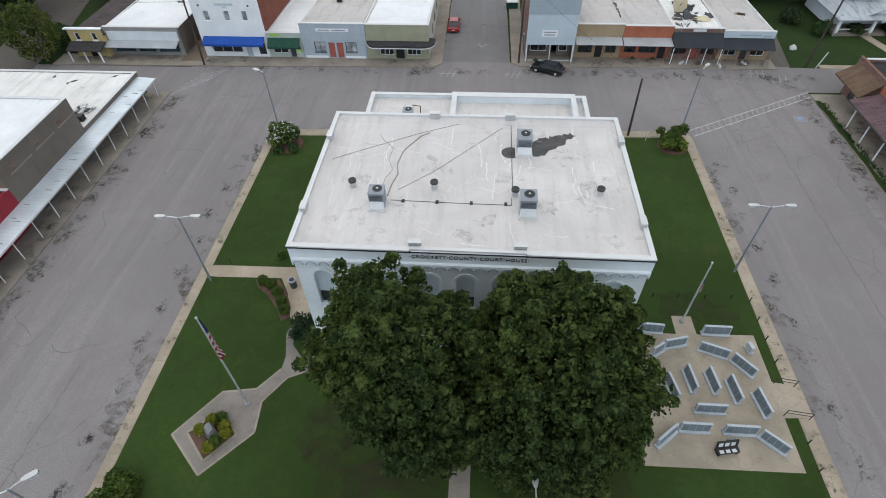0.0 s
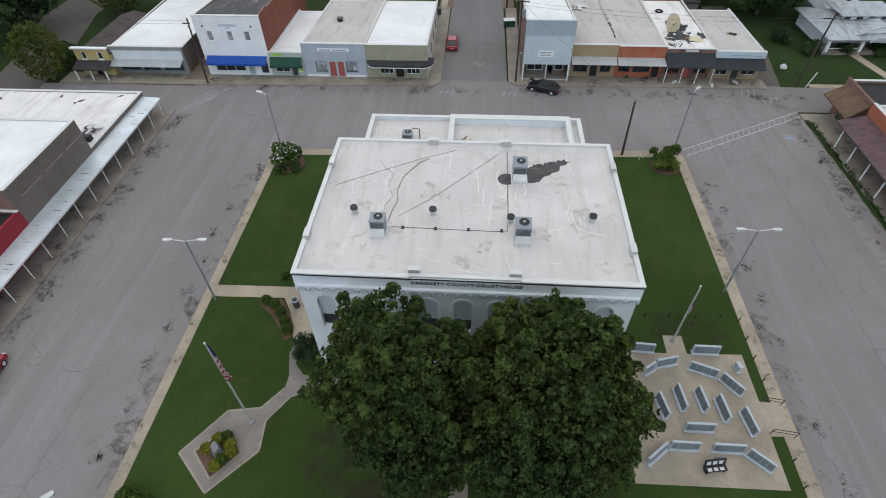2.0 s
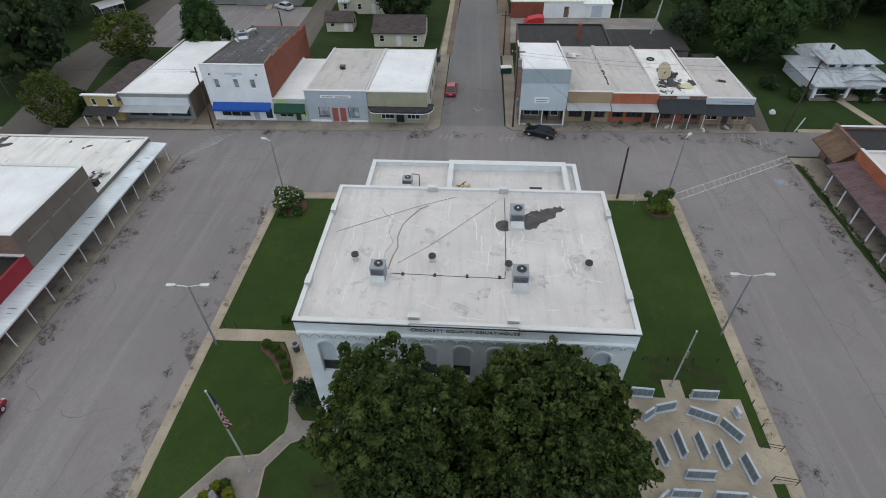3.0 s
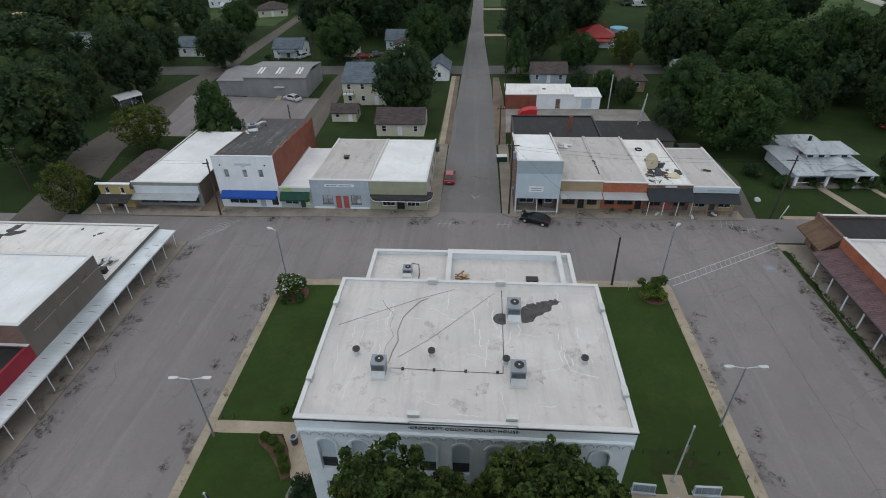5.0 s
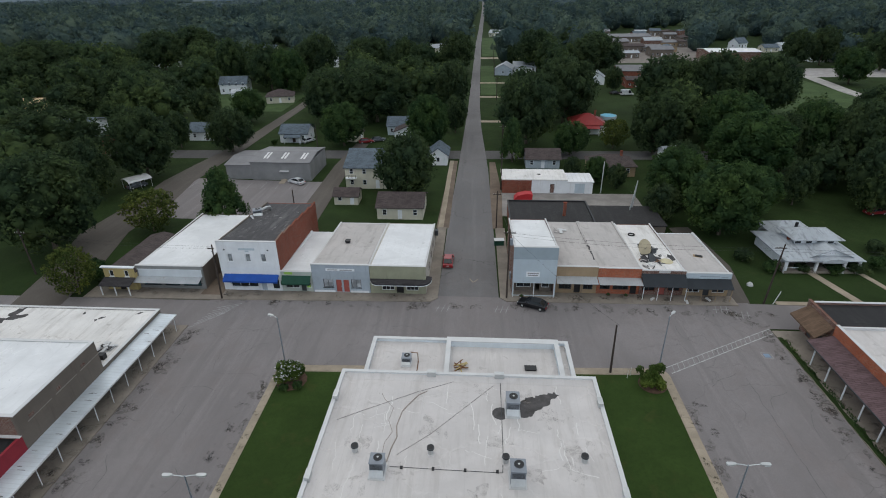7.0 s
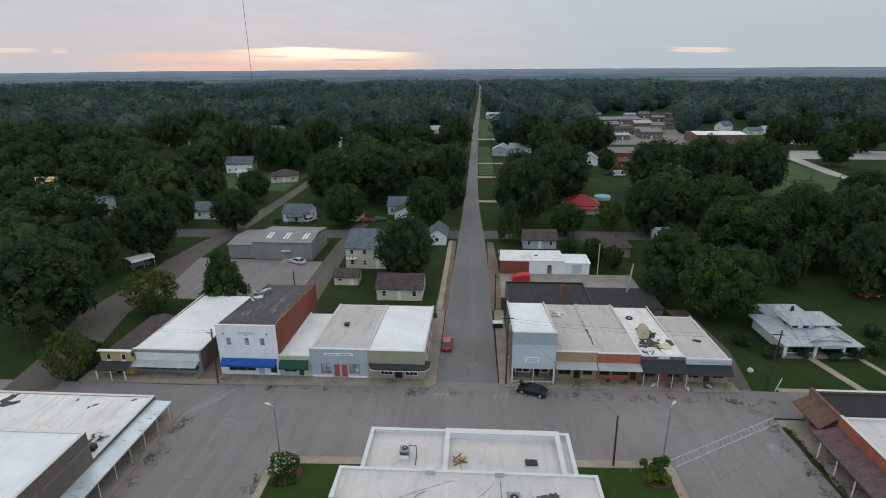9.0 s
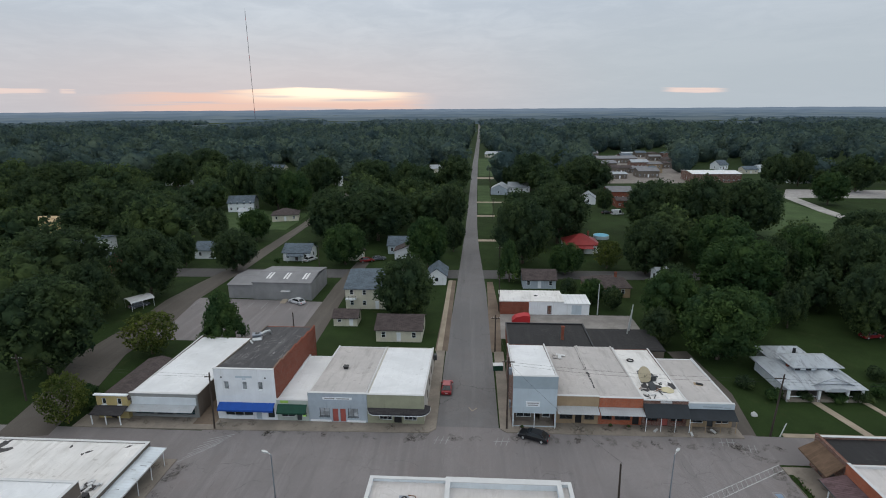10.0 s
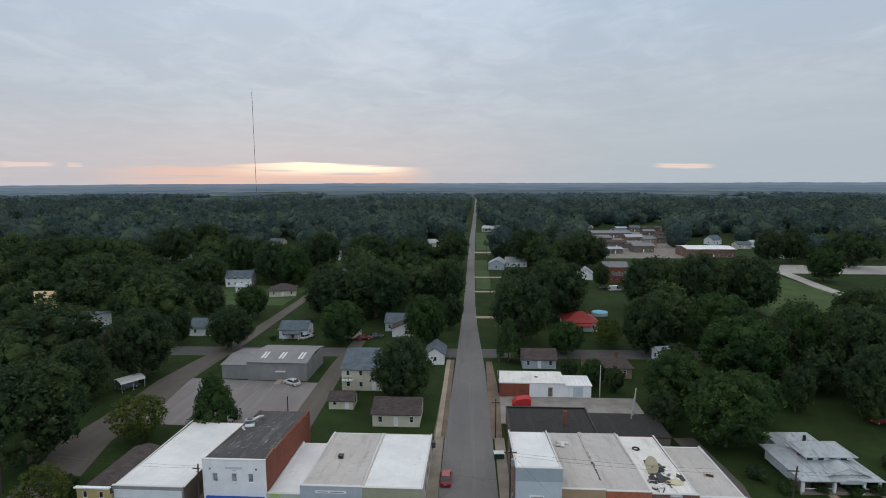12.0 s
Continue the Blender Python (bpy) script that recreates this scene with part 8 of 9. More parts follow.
for x in (-6.4, -1.0, 4.0, 6.6):
    part("porch_post", B().box(x - 0.22, x + 0.22, -7.2, -6.76, -0.05, 2.6), WHITE, t)
part("porch_floor", B().box(-6.6, 6.8, -7.2, -3.61, -0.05, 0.5), DIRTWALK, t)
part("porch_rail", B().box(-6.1, -1.3, -7.05, -6.95, 1.0, 1.1), WHITE, t)
part("porch_rail", B().box(4.3, 6.3, -7.05, -6.95, 1.0, 1.1), WHITE, t)
for x in (-4.5, -1.0, 3.5):
    part("front_window", B().box(x, x + 1.4, -3.66, -3.61, 1.2, 2.5), GLASS, t)
part("chimney", B().box(-3.9, -3.2, -1.2, -0.6, 3.3, 5.0), BRICKRED, t)
part("roof_vent", B().rod((0.8, 5.2, 4.0), (0.8, 5.2, 5.3), 0.3, 0.3, 10), BLACK, t)
setting("path_bungalow", B().prism([(58.6, 72.6), (60.0, 72.6), (57.4, 83.0), (56.0, 83.0)], -0.2, 0.02), WALKWAY, "concrete path to the bungalow", "path")
setting("path_bungalow_side", B().prism([(66.6, 72.6), (67.6, 72.6), (65.6, 82.0), (64.6, 82.0)], -0.2, 0.02), WALKWAY, "narrow concrete track on the lawn", "path")
setting("pavement_far_east", B().box(46.5, 130, 71.6, 72.6, -0.3, 0.05), WALKWAY, "concrete footway along the lawn", "sidewalk")
single("post_sign", B().rod((0, 0, -0.05), (0.6, 0.0, 2.2), 0.08), CAP, "pale leaning post at the kerb", "post", pose(46.0, 71.9, 0))
single("lawn_stone", B().dome((0, 0, 0), 0.55, 0.45, 0.6, 8, 3, 0.0, 0.15, random.Random(6)), CAP, "pale stone on the bungalow's lawn", "stone", pose(45.0, 77.5, -0.06))
bin_ = thing("litter_bin", "round dark concrete litter bin by the path", "litter bin", pose(-15.6, 29.6, Z0 + 0.02))
part("drum", B().rod((0, 0, 0), (0, 0, 0.85), 0.3, 0.34, 14), DARKGREY, bin_)
part("rim", B().rod((0, 0, 0.85), (0, 0, 0.95), 0.38, 0.36, 14), GREYMETAL, bin_)
part("mouth", B().rod((0, 0, 0.951), (0, 0, 0.96), 0.24, 0.24, 12), BLACK, bin_)
for x in (19.6, 20.1):
    single("stake", B().rod((0, 0, 0), (0.0, 0, 1.3), 0.03), CAP, "thin white stake at the lawn edge", "stake", pose(x, 53.4 + (x - 19.6), 0.1), "white stakes")
hr_ = thing("handrail", "small dark metal handrail beside the path", "handrail", pose(-23.3, 31.9, 0.12), "handrails")
part("rail", B().path([(0, 0, 0), (0, 0, 0.8), (1.1, 0.1, 0.8), (1.1, 0.1, 0)], 0.03), BLACK, hr_)


# ---- trees and shrubs ----
def quad_mesh(name, v, q, mat, smooth=True):
    me = bpy.data.meshes.new(name)
    me.vertices.add(len(v))
    me.vertices.foreach_set("co", np.asarray(v, np.float32).ravel())
    me.loops.add(len(q) * 4)
    me.loops.foreach_set("vertex_index", np.asarray(q, np.int32).ravel())
    me.polygons.add(len(q))
    me.polygons.foreach_set("loop_start", np.arange(0, len(q) * 4, 4, dtype=np.int32))
    me.polygons.foreach_set("loop_total", np.full(len(q), 4, np.int32))
    me.polygons.foreach_set("use_smooth", np.full(len(q), smooth, bool))
    me.update(calc_edges=True)
    me.materials.append(mat)
    return me


def unit(a):
    return a / np.maximum(np.linalg.norm(a, axis=1, keepdims=True), 1e-6)


def leaf_cloud(rng, lobes, n, size, up=0.25, flat=0.75, inside=0.72):
    """Leaves on the outside of a heap of round lobes (x, y, z, r), each a bent kite."""
    lobes = np.asarray(lobes, float)
    pick = rng.choice(len(lobes), n, p=lobes[:, 3] ** 2 / np.sum(lobes[:, 3] ** 2))
    d = unit(rng.normal(size=(n, 3)) + (0, 0, up))
    c, r = lobes[pick, :3], lobes[pick, 3:4]
    p = c + d * r * (0.74 + 0.34 * rng.random((n, 1)))
    keep = np.ones(n, bool)
    for l in lobes:
        e = p - l[:3]
        keep &= np.einsum("ij,ij->i", e, e) > (inside * l[3]) ** 2
    p, d = p[keep], d[keep]
    n = len(p)
    nor = unit(d * flat + rng.normal(size=(n, 3)) * 0.55 + (0, 0, 0.25))
    u = unit(np.cross(nor, rng.normal(size=(n, 3))))
    w = np.cross(nor, u)
    s = size * (0.6 + 0.8 * rng.random((n, 1)))
    a, b = p - u * s * 0.6, p + u * s * 0.75
    l, m = p + w * s * 0.42 - nor * s * 0.15, p - w * s * 0.42 - nor * s * 0.15
    v = np.stack((a, l, b, m), 1).reshape(-1, 3)
    return v, np.arange(4 * n).reshape(-1, 4)


def cores(rng, lobes, k=0.74, n=8, m=5):
    """Rough lumps that close the inside of a crown."""
    vs, qs, at = [], [], 0
    for x, y, z, r in lobes:
        ring = np.array([[math.cos(a) * math.cos(b), math.cos(a) * math.sin(b), math.sin(a)] for a in np.linspace(-1.3, 1.5, m) for b in np.linspace(0, 2 * math.pi, n, endpoint=False)])
        ring *= r * k * (0.9 + 0.2 * rng.random((len(ring), 1)))
        vs.append(ring + (x, y, z))
        for j in range(m - 1):
            for i in range(n):
                qs.append((at + j * n + i, at + j * n + (i + 1) % n, at + (j + 1) * n + (i + 1) % n, at + (j + 1) * n + i))
        at += len(ring)
    return np.concatenate(vs), np.asarray(qs)


def join(*pairs):
    vs, qs, at = [], [], 0
    for v, q in pairs:
        vs.append(v), qs.append(q + at)
        at += len(v)
    return np.concatenate(vs), np.concatenate(qs)


def crown_lobes(rng, R, H, low, n, shape="round", small=0.26, big=0.42):
    """Lobes of a crown of radius R between the heights low and H."""
    out = []
    zc, hz = (low + H) / 2, (H - low) / 2
    for i in range(n):
        f = (i + 0.5) / n
        z = 1 - 1.94 * f
        a = i * 2.39996 + rng.uniform(-0.3, 0.3)
        q = math.sqrt(max(0, 1 - z * z))
        if shape == "cone":
            q = 0.25 + 0.75 * (1 - z) / 2
        if shape == "vase" and z < 0.1:
            q *= 1 - 0.66 * (0.1 - z)
        rl = R * rng.uniform(small, big)
        k = rng.uniform(0.84, 1.08) if shape != "vase" else rng.uniform(0.76, 1.14)
        out.append(((R - rl) * q * math.cos(a) * k, (R - rl) * q * math.sin(a) * k, zc + (hz - rl * 0.8) * z * k, rl))
    out.append((0, 0, zc, R * 0.55))
    return out


def trunk(b, h, r, rng, limbs=5, spread=2.5, top=None):
    top = top or h * 1.6
    pts = [(0, 0, -0.1), (rng.uniform(-0.1, 0.1), rng.uniform(-0.1, 0.1), h * 0.5), (rng.uniform(-0.2, 0.2), rng.uniform(-0.2, 0.2), h)]
    b.rod(pts[0], pts[1], r * 1.25, r, 9), b.rod(pts[1], pts[2], r, r * 0.8, 9)
    for i in range(limbs):
        a = 2 * math.pi * i / limbs + rng.uniform(-0.4, 0.4)
        q = (pts[2][0] + spread * math.cos(a) * 0.5, pts[2][1] + spread * math.sin(a) * 0.5, h + (top - h) * 0.5)
        e = (pts[2][0] + spread * math.cos(a), pts[2][1] + spread * math.sin(a), top)
        b.rod(pts[2], q, r * 0.5, r * 0.32, 6), b.rod(q, e, r * 0.32, r * 0.12, 6)
    return b


VAR = {}
for kind, mat, shape, count, lobes_n, leaf_n, leaf_s in (("large", LEAF_DARK, "round", 4, 110, 7600, 0.30), ("dark", LEAF_DARK, "round", 4, 70, 4600, 0.42), ("mid", LEAF_MID, "round", 3, 90, 6200, 0.34), ("light", LEAF_SPRING, "round", 2, 60, 3600, 0.42), ("cone", LEAF_MID, "cone", 2, 70, 3400, 0.4)):
    VAR[kind] = []
    for k in range(count):
        rng = np.random.default_rng(100 + 10 * k + len(kind))
        lob = crown_lobes(rng, 6.0, 12.0, 0.35, lobes_n, shape, 0.12, 0.25)
        body = crown_lobes(rng, 5.4, 11.4, 0.8, 14, shape, 0.3, 0.42)
        v, q = join(leaf_cloud(rng, lob, leaf_n, leaf_s, 0.5, 0.9, 0.66), cores(rng, body if kind != "light" else lob[:20], 0.74 if kind != "light" else 0.4, 7, 4), cores(rng, lob, 0.55 if kind != "light" else 0.3, 5, 3))
        VAR[kind].append((quad_mesh("crown", v, q, mat), trunk(B(), 2.2, 0.26, random.Random(k), 5, 2.6, 6.5).mesh("trunk", BARK)))


def tree(x, y, h, r, kind="dark", label="", k=0, rz=0.0):
    t = thing("tree", label or "broad dark green leafy tree", "tree", pose(x, y, 0, 0, 0, rz), "trees of the town")
    t.scale = (r / 6.0, r / 6.0, h / 12.0)
    cr, tk = VAR[kind][k % len(VAR[kind])]
    for nm, me in (("crown", cr), ("trunk", tk)):
        o = new(nm, me)
        o.parent = t
    return t


KINDS = {"large": "tall broad dark green leafy tree", "dark": "broad dark green leafy tree", "mid": "rounded mid-green leafy tree", "light": "small light green tree with a spreading crown", "cone": "upright green tree with a pointed crown"}
TREES_WEST = (("large", -78.8, 85.3, 18.9, 10.1), ("large", -88.5, 110.4, 14.9, 6.5), ("large", -84.0, 126.4, 18.4, 8.6), ("large", -107.4, 126.1, 19.1, 12.8), ("light", -64.4, 94.2, 9.2, 5.4), ("cone", -51.5, 98.8, 11.9, 5.6), ("light", -63.4, 70.0, 8.4, 3.8),
              ("dark", -89.6, 153.8, 11.3, 4.0), ("large", -71.9, 150.2, 13.2, 7.0), ("mid", -80.7, 186.9, 12.3, 6.4), ("dark", -95.1, 183.7, 12.9, 5.8), ("large", -15.4, 113.8, 15.5, 7.2), ("large", -51.1, 187.8, 18.3, 10.7), ("large", -35.3, 188.7, 20.5, 13.2), ("mid", -40.2, 157.8, 13.2, 7.4), ("mid", -14.0, 155.5, 16.2, 6.9))
TREES_WEST_FAR = (("dark", -145.5, 186.0, 14.4, 9.4), ("large", -133.7, 201.5, 17.5, 9.5), ("large", -115.9, 194.5, 16.0, 10.2), ("large", -196.8, 224.2, 17.6, 10.7), ("large", -211.7, 258.1, 22.5, 15.0), ("large", -176.8, 344.1, 22.6, 13.9), ("large", -181.6, 313.5, 22.2, 13.6), ("dark", -6.8, 174.2, 12.2, 4.2),
                  ("dark", -9.9, 206.1, 18.8, 7.4), ("dark", -11.2, 302.7, 21.2, 10.0), ("dark", -119.8, 265.1, 20.9, 7.9), ("dark", -94.8, 248.2, 21.1, 9.9), ("mid", -84.1, 242.3, 19.2, 8.8), ("large", -83.0, 287.3, 22.6, 10.7), ("large", -57.5, 295.2, 19.8, 13.3), ("dark", -35.7, 270.7, 21.6, 8.2))
TREES_EAST = (("cone", 10.1, 142.6, 12.3, 4.2), ("large", 15.4, 161.1, 21.0, 9.8), ("large", 30.0, 186.4, 22.8, 11.2), ("mid", 26.8, 149.6, 9.8, 5.4), ("light", 40.4, 156.6, 9.0, 4.4), ("large", 32.2, 309.4, 22.3, 12.5), ("dark", 20.8, 332.8, 11.9, 4.3), ("dark", 62.5, 372.5, 19.0, 10.8), ("large", 61.8, 297.4, 21.2, 14.3),
              ("dark", 60.5, 248.0, 10.8, 4.1), ("large", 66.5, 195.8, 22.0, 11.9), ("large", 82.5, 197.2, 23.0, 11.4), ("large", 102.5, 200.2, 21.7, 11.8), ("dark", 50.3, 151.2, 17.4, 7.8), ("mid", 29.5, 126.5, 6.5, 3.2), ("dark", 33.6, 122.5, 6.0, 2.6), ("dark", 24.5, 130.0, 5.5, 2.4))
TREES_EAST_FAR = (("mid", 70.1, 149.2, 17.9, 9.8), ("mid", 65.8, 129.2, 17.2, 10.5), ("large", 77.1, 134.8, 15.5, 6.0), ("mid", 47.6, 97.0, 14.5, 7.9), ("mid", 43.9, 112.4, 13.2, 6.8), ("dark", 49.2, 125.4, 10.6, 5.1), ("mid", 83.6, 135.8, 18.1, 6.9), ("large", 91.3, 127.8, 20.0, 8.0), ("large", 118.0, 162.0, 17.7, 10.0), ("large", 83.3, 108.3, 16.6, 6.8),
                  ("dark", 69.5, 113.1, 10.4, 3.7), ("mid", 172.2, 266.5, 16.5, 8.6), ("dark", 177.0, 324.6, 19.6, 8.9), ("dark", 193.4, 329.2, 20.4, 8.9), ("dark", 212.8, 308.4, 20.9, 10.6), ("dark", 38.5, 103.5, 8.0, 3.8), ("mid", 57.5, 107.0, 11.0, 5.6), ("large", 100.0, 141.0, 17.0, 8.5), ("large", 104.0, 118.0, 17.0, 8.5))
SPOTS = TREES_WEST + TREES_WEST_FAR + TREES_EAST + TREES_EAST_FAR
for i, (kind, x, y, h, r) in enumerate(SPOTS):
    tree(x, y, h, r, kind, KINDS[kind], i, 67 * i)

# the two large trees before the courthouse
for i, (x, y, R, H, low, shape, lab) in enumerate(((-1.9, 15.8, 5.05, 16.7, -0.1, "vase", "large dark green shade tree before the courthouse"), (5.3, 16.6, 6.3, 15.2, 0.6, "round", "large dark green shade tree beside the front path"))):
    rng = np.random.default_rng(40 + i)
    lob = crown_lobes(rng, R, H, low, 150, shape, 0.12, 0.24)
    lean = (-0.39, 0.02)[i]
    lob = [(a + lean * (c - 8.5), b, c, r) for a, b, c, r in lob]
    t = thing("tree", lab, "tree", pose(x, y, Z0), "courthouse trees")
    # each lobe breaks up into tufts of leaves at the twig ends
    tuft = []
    for lx, ly, lz, lr in lob[:-1]:
        for d in unit(rng.normal(size=(5, 3)) + (0, 0, 0.9)):
            k = rng.uniform(0.85, 1.35)
            tuft.append((lx + d[0] * lr * k, ly + d[1] * lr * k, lz + d[2] * lr * k, rng.uniform(0.26, 0.5)))
    v, q = join(leaf_cloud(rng, tuft, 76000, 0.19, 0.9, 1.3, 0.4), leaf_cloud(rng, lob, 34000, 0.2, 0.3, 0.6, 0.55), cores(rng, lob[:-1], 0.3, 5, 3))
    o = new("crown", quad_mesh("crown", v, q, LEAF_OAK))
    o.parent = t
    part("trunk", trunk(B(), 3.4, 0.42, random.Random(i), 7, 4.2, 9.0), BARK, t)


def shrub(x, y, r, h, mat, label, z=Z0 + 0.03, n=700, size=0.13, flowers=None, seed=0, name="shrub", ball=False):
    rng = np.random.default_rng(500 + seed)
    if ball:
        lob = [(0, 0, h * 0.5, h * 0.5)] + [(0.14 * r * math.cos(a), 0.14 * r * math.sin(a), h * 0.48, h * 0.46) for a in (0.3, 2.3, 4.4)]
    else:
        lob = [(rng.uniform(-0.62, 0.62) * r, rng.uniform(-0.62, 0.62) * r, h * rng.uniform(0.35, 0.78), min(r, h) * rng.uniform(0.24, 0.42)) for _ in range(16)] + [(0, 0, h * 0.45, min(r, h * 0.9) * 0.55)]
    t = thing(name, label, "shrub", pose(x, y, z), "shrubs")
    v, q = join(leaf_cloud(rng, lob, n, size), cores(rng, lob, 0.8 if ball else 0.6, 7, 4))
    v = v * (1, 1, 1)
    o = new("foliage", quad_mesh("foliage", v, q, mat))
    o.parent = t
    part("stem", B().rod((0, 0, -0.05), (0, 0, h * 0.4), 0.05, 0.03, 6), BARK, t)
    if flowers:
        fv, fq = leaf_cloud(rng, lob, 620, size * 0.85)
        f = new("blossom", quad_mesh("flowers", fv + (0, 0, 0.04), fq, flowers))
        f.parent = t
        tagged(f, "small white blossoms", kind="stuff")
    return t


shrub(-22.3, 50.9, 1.85, 2.7, LEAF_LIGHT, "flowering crape myrtle at the lawn's corner", n=4200, size=0.2, flowers=CAP, seed=1)
shrub(-21.0, 49.6, 0.8, 0.7, LEAF_MID, "low clipped green shrub", seed=2)
shrub(-22.6, 49.2, 0.7, 0.6, LEAF_MID, "low clipped green shrub", seed=3)
shrub(22.5, 52.8, 2.3, 1.6, LEAF_LIGHT, "spreading green shrub at the lawn's corner", n=2600, size=0.22, seed=4)
shrub(-22.4, 11.5, 1.6, 1.5, LEAF_LIGHT, "spreading leafy shrub on the lawn's corner", n=2600, size=0.2, seed=5)
for k, (x, y) in enumerate(((-18.4, 29.8), (-17.5, 29.4), (-16.7, 28.6), (-16.1, 27.6), (-15.6, 26.7))):
    shrub(x, y, 0.62, 0.95, LEAF_LIGHT, "round clipped boxwood in the mulch bed", seed=10 + k, n=1100, size=0.09, ball=True)
shrub(-17.6, 33.0, 0.7, 0.8, LEAF_LIGHT, "round clipped boxwood by the wall", seed=16, n=900, size=0.09, ball=True)
shrub(-16.6, 33.6, 0.7, 0.7, LEAF_LIGHT, "round clipped boxwood by the wall", seed=17, n=900, size=0.09, ball=True)
shrub(-13.1, 24.3, 1.7, 2.3, LEAF_DARK, "dark rounded holly beside the path", seed=18, n=2600, size=0.14)
for k, (x, y) in enumerate(((-18.7, 15.9), (-18.1, 16.7), (-17.5, 16.9), (-17.0, 16.3), (-16.75, 15.8), (-17.3, 15.1), (-17.6, 14.7))):
    shrub(x, y, 0.6, 0.85, LEAF_LIGHT if k in (2, 5) else LEAF_YELLOW, "small golden shrub round the memorial stone", seed=30 + k, n=600, size=0.1, ball=True)
for k, (x, y, r, h) in enumerate(((50.5, 82.5, 1.8, 1.8), (55.5, 82.4, 1.4, 1.3), (61.0, 82.3, 1.7, 1.6), (64.5, 82.5, 2.0, 2.0), (68.5, 84.0, 2.0, 2.2), (72, 90, 2.2, 2.4), (-62.5, 74.6, 2.4, 2.6), (-60.8, 73.2, 1.4, 1.6), (-66, 78, 2.0, 1.8), (47.5, 86, 1.8, 2.2), (31.5, 131.5, 2, 2.2), (-57.0, 176, 2.5, 2.5), (-62.2, 158.5, 1.2, 1.5))):
    shrub(x, y, r, h, LEAF_DARK if k % 2 else LEAF_MID, "unclipped green bush growing on the grass", -0.05, 1200, 0.24, seed=60 + k)

# ---- woods beyond the town ----
CLEAR = [(-200, -150, 165, 212), (196, 262, 340, 425), (-104, -46, 60, 182), (-104, -66, 182, 250), (-48, 60, 60, 188), (40, 104, 60, 114), (5, 30, 188, 200), (40, 82, 188, 288), (3, 44, 365, 500), (4, 34, 236, 332), (106, 140, 190, 225), (118, 172, 225, 300), (84, 136, 335, 400), (95, 165, 400, 470), (120, 196, 470, 548), (180, 200, 415, 440),
         (158, 245, 284, 322), (214, 262, 340, 380), (-178, -140, 158, 210), (-130, -104, 140, 160), (-145, -122, 160, 180), (-122, -92, 203, 262), (6, 68, 505, 552), (-56, -36, 670, 705), (-120, -98, 620, 655), (-40, -16, 385, 410)]


def open_ground(x, y):
    bad = np.abs(x - np.where(y > 400, 0.006 * y - 2.4, -0.3)) < np.where(y < 330, 9.5, 12.0)
    for _, tx, ty, _, tr in SPOTS:
        bad |= (x - tx) ** 2 + (y - ty) ** 2 < (tr * 0.8 + 5.0) ** 2
    # open ground on the far side of the town
    k = x / y
    bad |= (k > 0.21) & (k < 0.8) & (y > 236) & (y < 330)
    bad |= (k > 0.5) & (k < 0.72) & (y > 168) & (y < 240)
    bad |= (k > 0.22) & (k < 0.58) & (y > 300) & (y < 395)
    bad |= (k > 0.2) & (k < 0.37) & (y > 390) & (y < 560)
    for x0, x1, y0, y1 in CLEAR:
        bad |= (x > x0) & (x < x1) & (y > y0) & (y < y1)
    # gaps through which the farther houses show
    for hx, hy in ((-46, 690), (-110, 640), (-28, 400), (-190, 330), (-150, 400), (-90, 330), (330, 420), (188, 428)):
        bad |= (np.abs(x - hx * y / hy) < 13) & (y > hy - 0.2 * hy) & (y < hy + 10)
    for fx, fy, w, d in ((-640, 1290, 190, 600), (-345, 1280, 120, 560), (560, 1280, 220, 560), (250, 1750, 420, 380), (1100, 1300, 260, 400), (-1250, 1500, 300, 420)):
        bad |= (np.abs(x - fx) < w / 2) & (np.abs(y - fy) < d / 2)
    return bad


def scatter(rng, y0, y1, step, gap):
    ys = np.arange(y0, y1, step)
    pts = []
    for yy in ys:
        xs = np.arange(-(0.93 * yy + 50), 0.93 * yy + 50, step)
        pts.append(np.stack((xs + rng.uniform(-0.42, 0.42, len(xs)) * step, np.full(len(xs), yy) + rng.uniform(-0.42, 0.42, len(xs)) * step), 1))
    p = np.concatenate(pts)
    p = p[rng.random(len(p)) > gap]
    return p[~open_ground(p[:, 0], p[:, 1])]


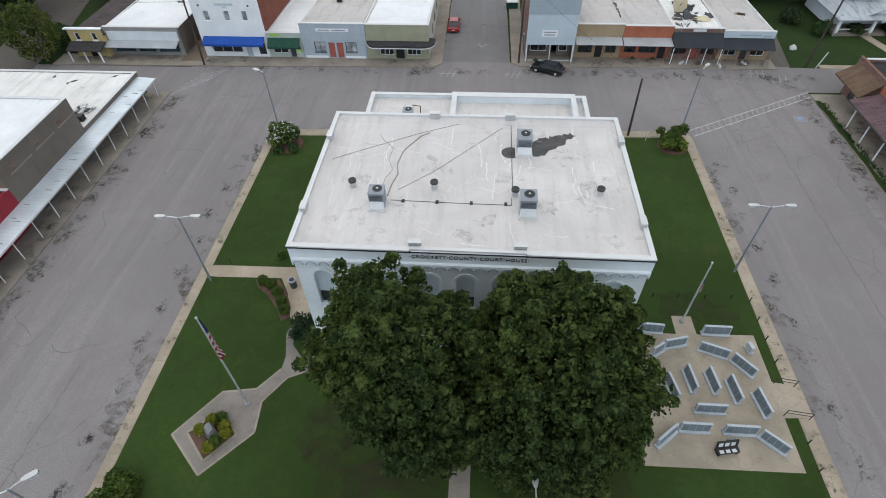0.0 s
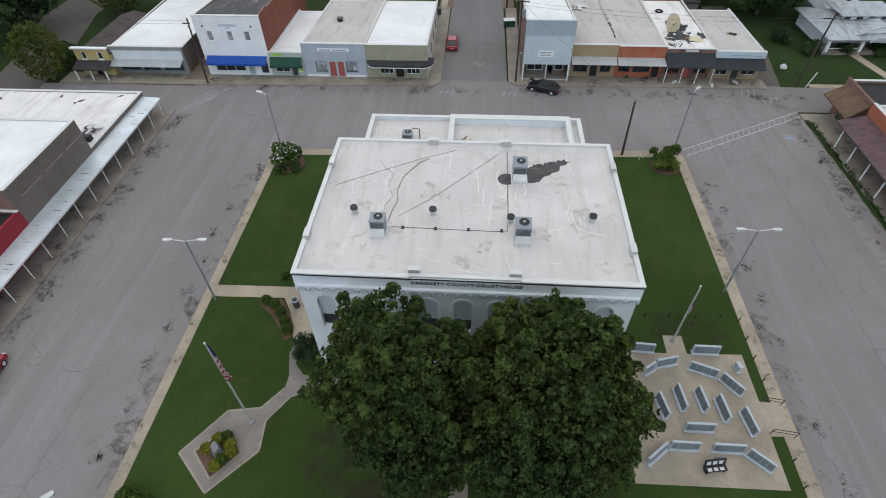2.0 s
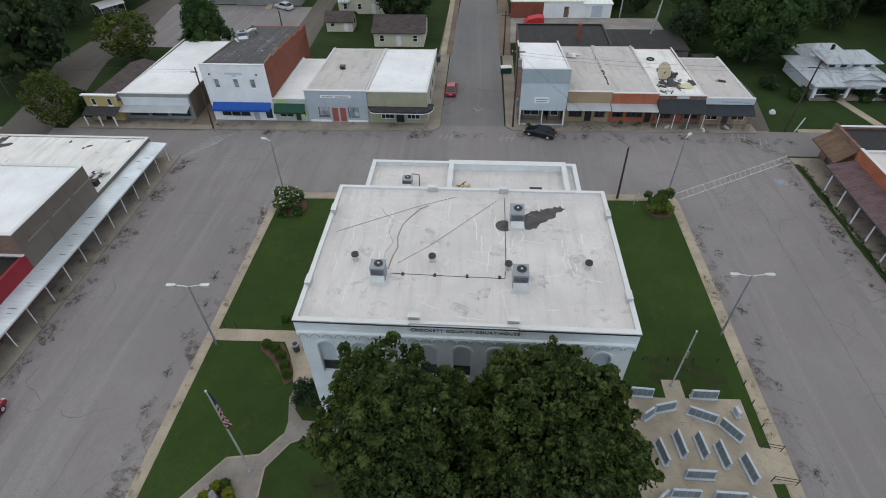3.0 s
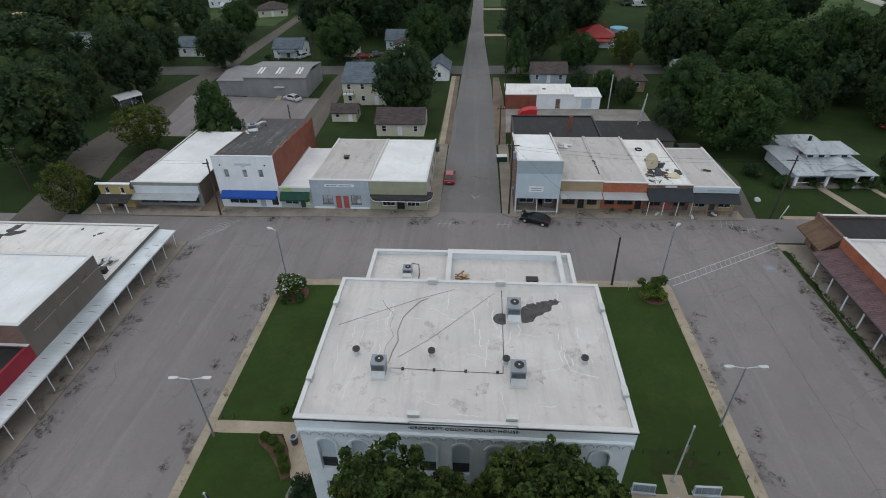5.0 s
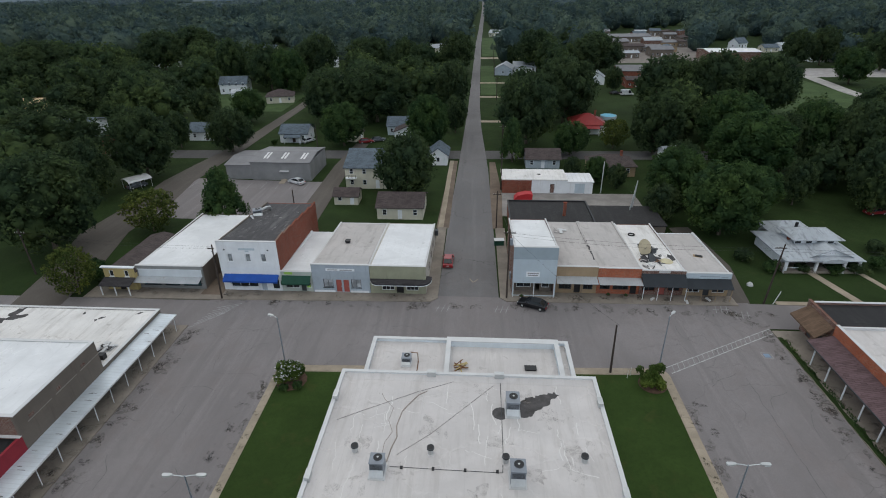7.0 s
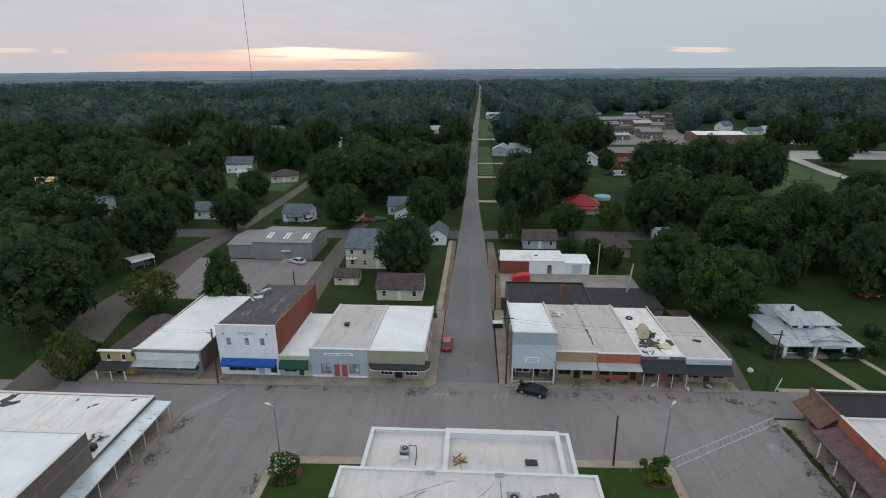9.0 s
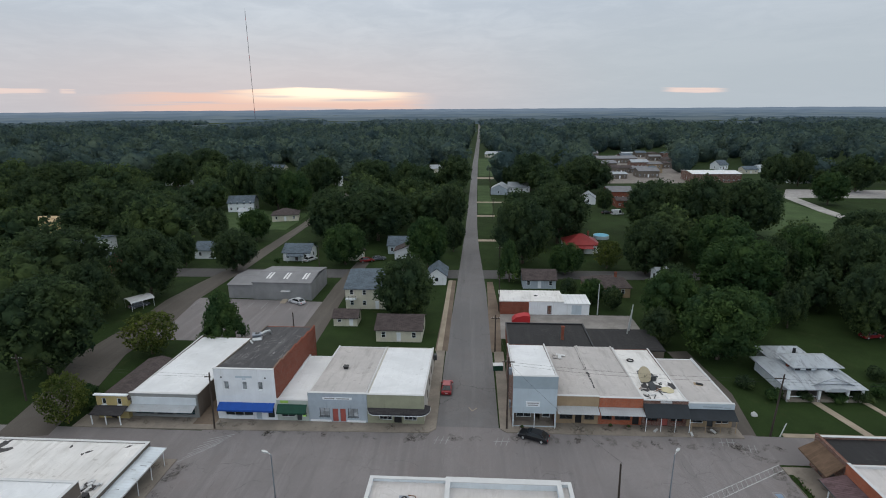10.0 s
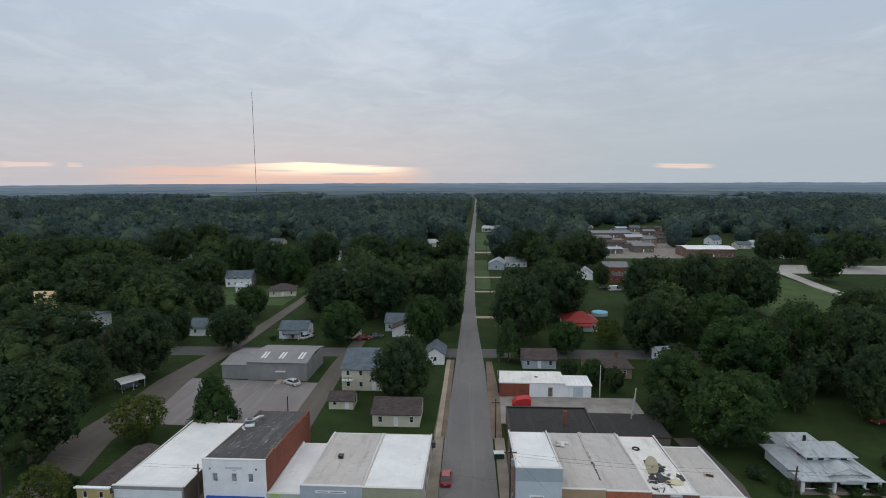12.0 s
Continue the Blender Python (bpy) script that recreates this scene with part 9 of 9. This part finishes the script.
def woods(name, label, rng, pts, temps, h0, h1, r0, r1, mat):
    vs, qs, at = [], [], 0
    for i, (x, y) in enumerate(pts):
        v, q = temps[i % len(temps)]
        a = rng.uniform(0, 6.3)
        r = r0 + (r1 - r0) * rng.random() ** 1.5
        r, h = r / 6.0, min(h1, max(h0, r * rng.uniform(1.6, 2.2))) / 12.0
        c, s = math.cos(a) * r, math.sin(a) * r
        vs.append(np.stack((v[:, 0] * c - v[:, 1] * s + x, v[:, 0] * s + v[:, 1] * c + y, v[:, 2] * h), 1))
        qs.append(q + at)
        at += len(v)
    o = new(name, quad_mesh(name, np.concatenate(vs), np.concatenate(qs), mat))
    return tagged(o, label, "woods", kind="stuff")


rng = np.random.default_rng(77)
near_t, mid_t, far_t = [], [], []
for k in range(8):
    lob = crown_lobes(rng, 6.0, 12.0, 0.4, 60, "round", 0.13, 0.25)
    body = crown_lobes(rng, 5.5, 11.5, 0.8, 13, "round", 0.3, 0.42)
    near_t.append(join(leaf_cloud(rng, lob, 760, 0.68, 0.6, 1.0, 0.66), cores(rng, body, 0.76, 7, 4)))
    lob = crown_lobes(rng, 6.0, 12.0, 0.6, 34, "round", 0.16, 0.3)
    mid_t.append(join(leaf_cloud(rng, lob, 230, 1.15, 0.9, 0.9, 0.7), cores(rng, [(0, 0, 6.0, 5.6), (0, 0, 3.6, 5.2)], 0.78, 8, 5)))
    lob = crown_lobes(rng, 6.0, 12.0, 0.6, 20, "round", 0.2, 0.34)
    far_t.append(join(leaf_cloud(rng, lob, 26, 2.2, 0.9, 0.9, 0.7), cores(rng, [(0, 0, 5.5, 5.8)], 0.86, 6, 4)))
woods("woodland", "dense dark green woodland round the town", rng, scatter(rng, 92, 340, 13.5, 0.1), near_t, 10, 21, 5.0, 10.0, LEAF_DARK)
# the two farther belts wear leaf colours with painted haze
woods("woodland", "dense green woodland beyond the town, haze painted into its colour", rng, scatter(rng, 340, 950, 18.5, 0.22), mid_t, 11, 24, 6.0, 14.0, LEAF_FAR_HAZED)
woods("woodland", "distant woodland towards the horizon, haze painted into its colour", rng, scatter(rng, 950, 1480, 24.0, 0.25), far_t, 9, 17, 8, 17, LEAF_HAZE)
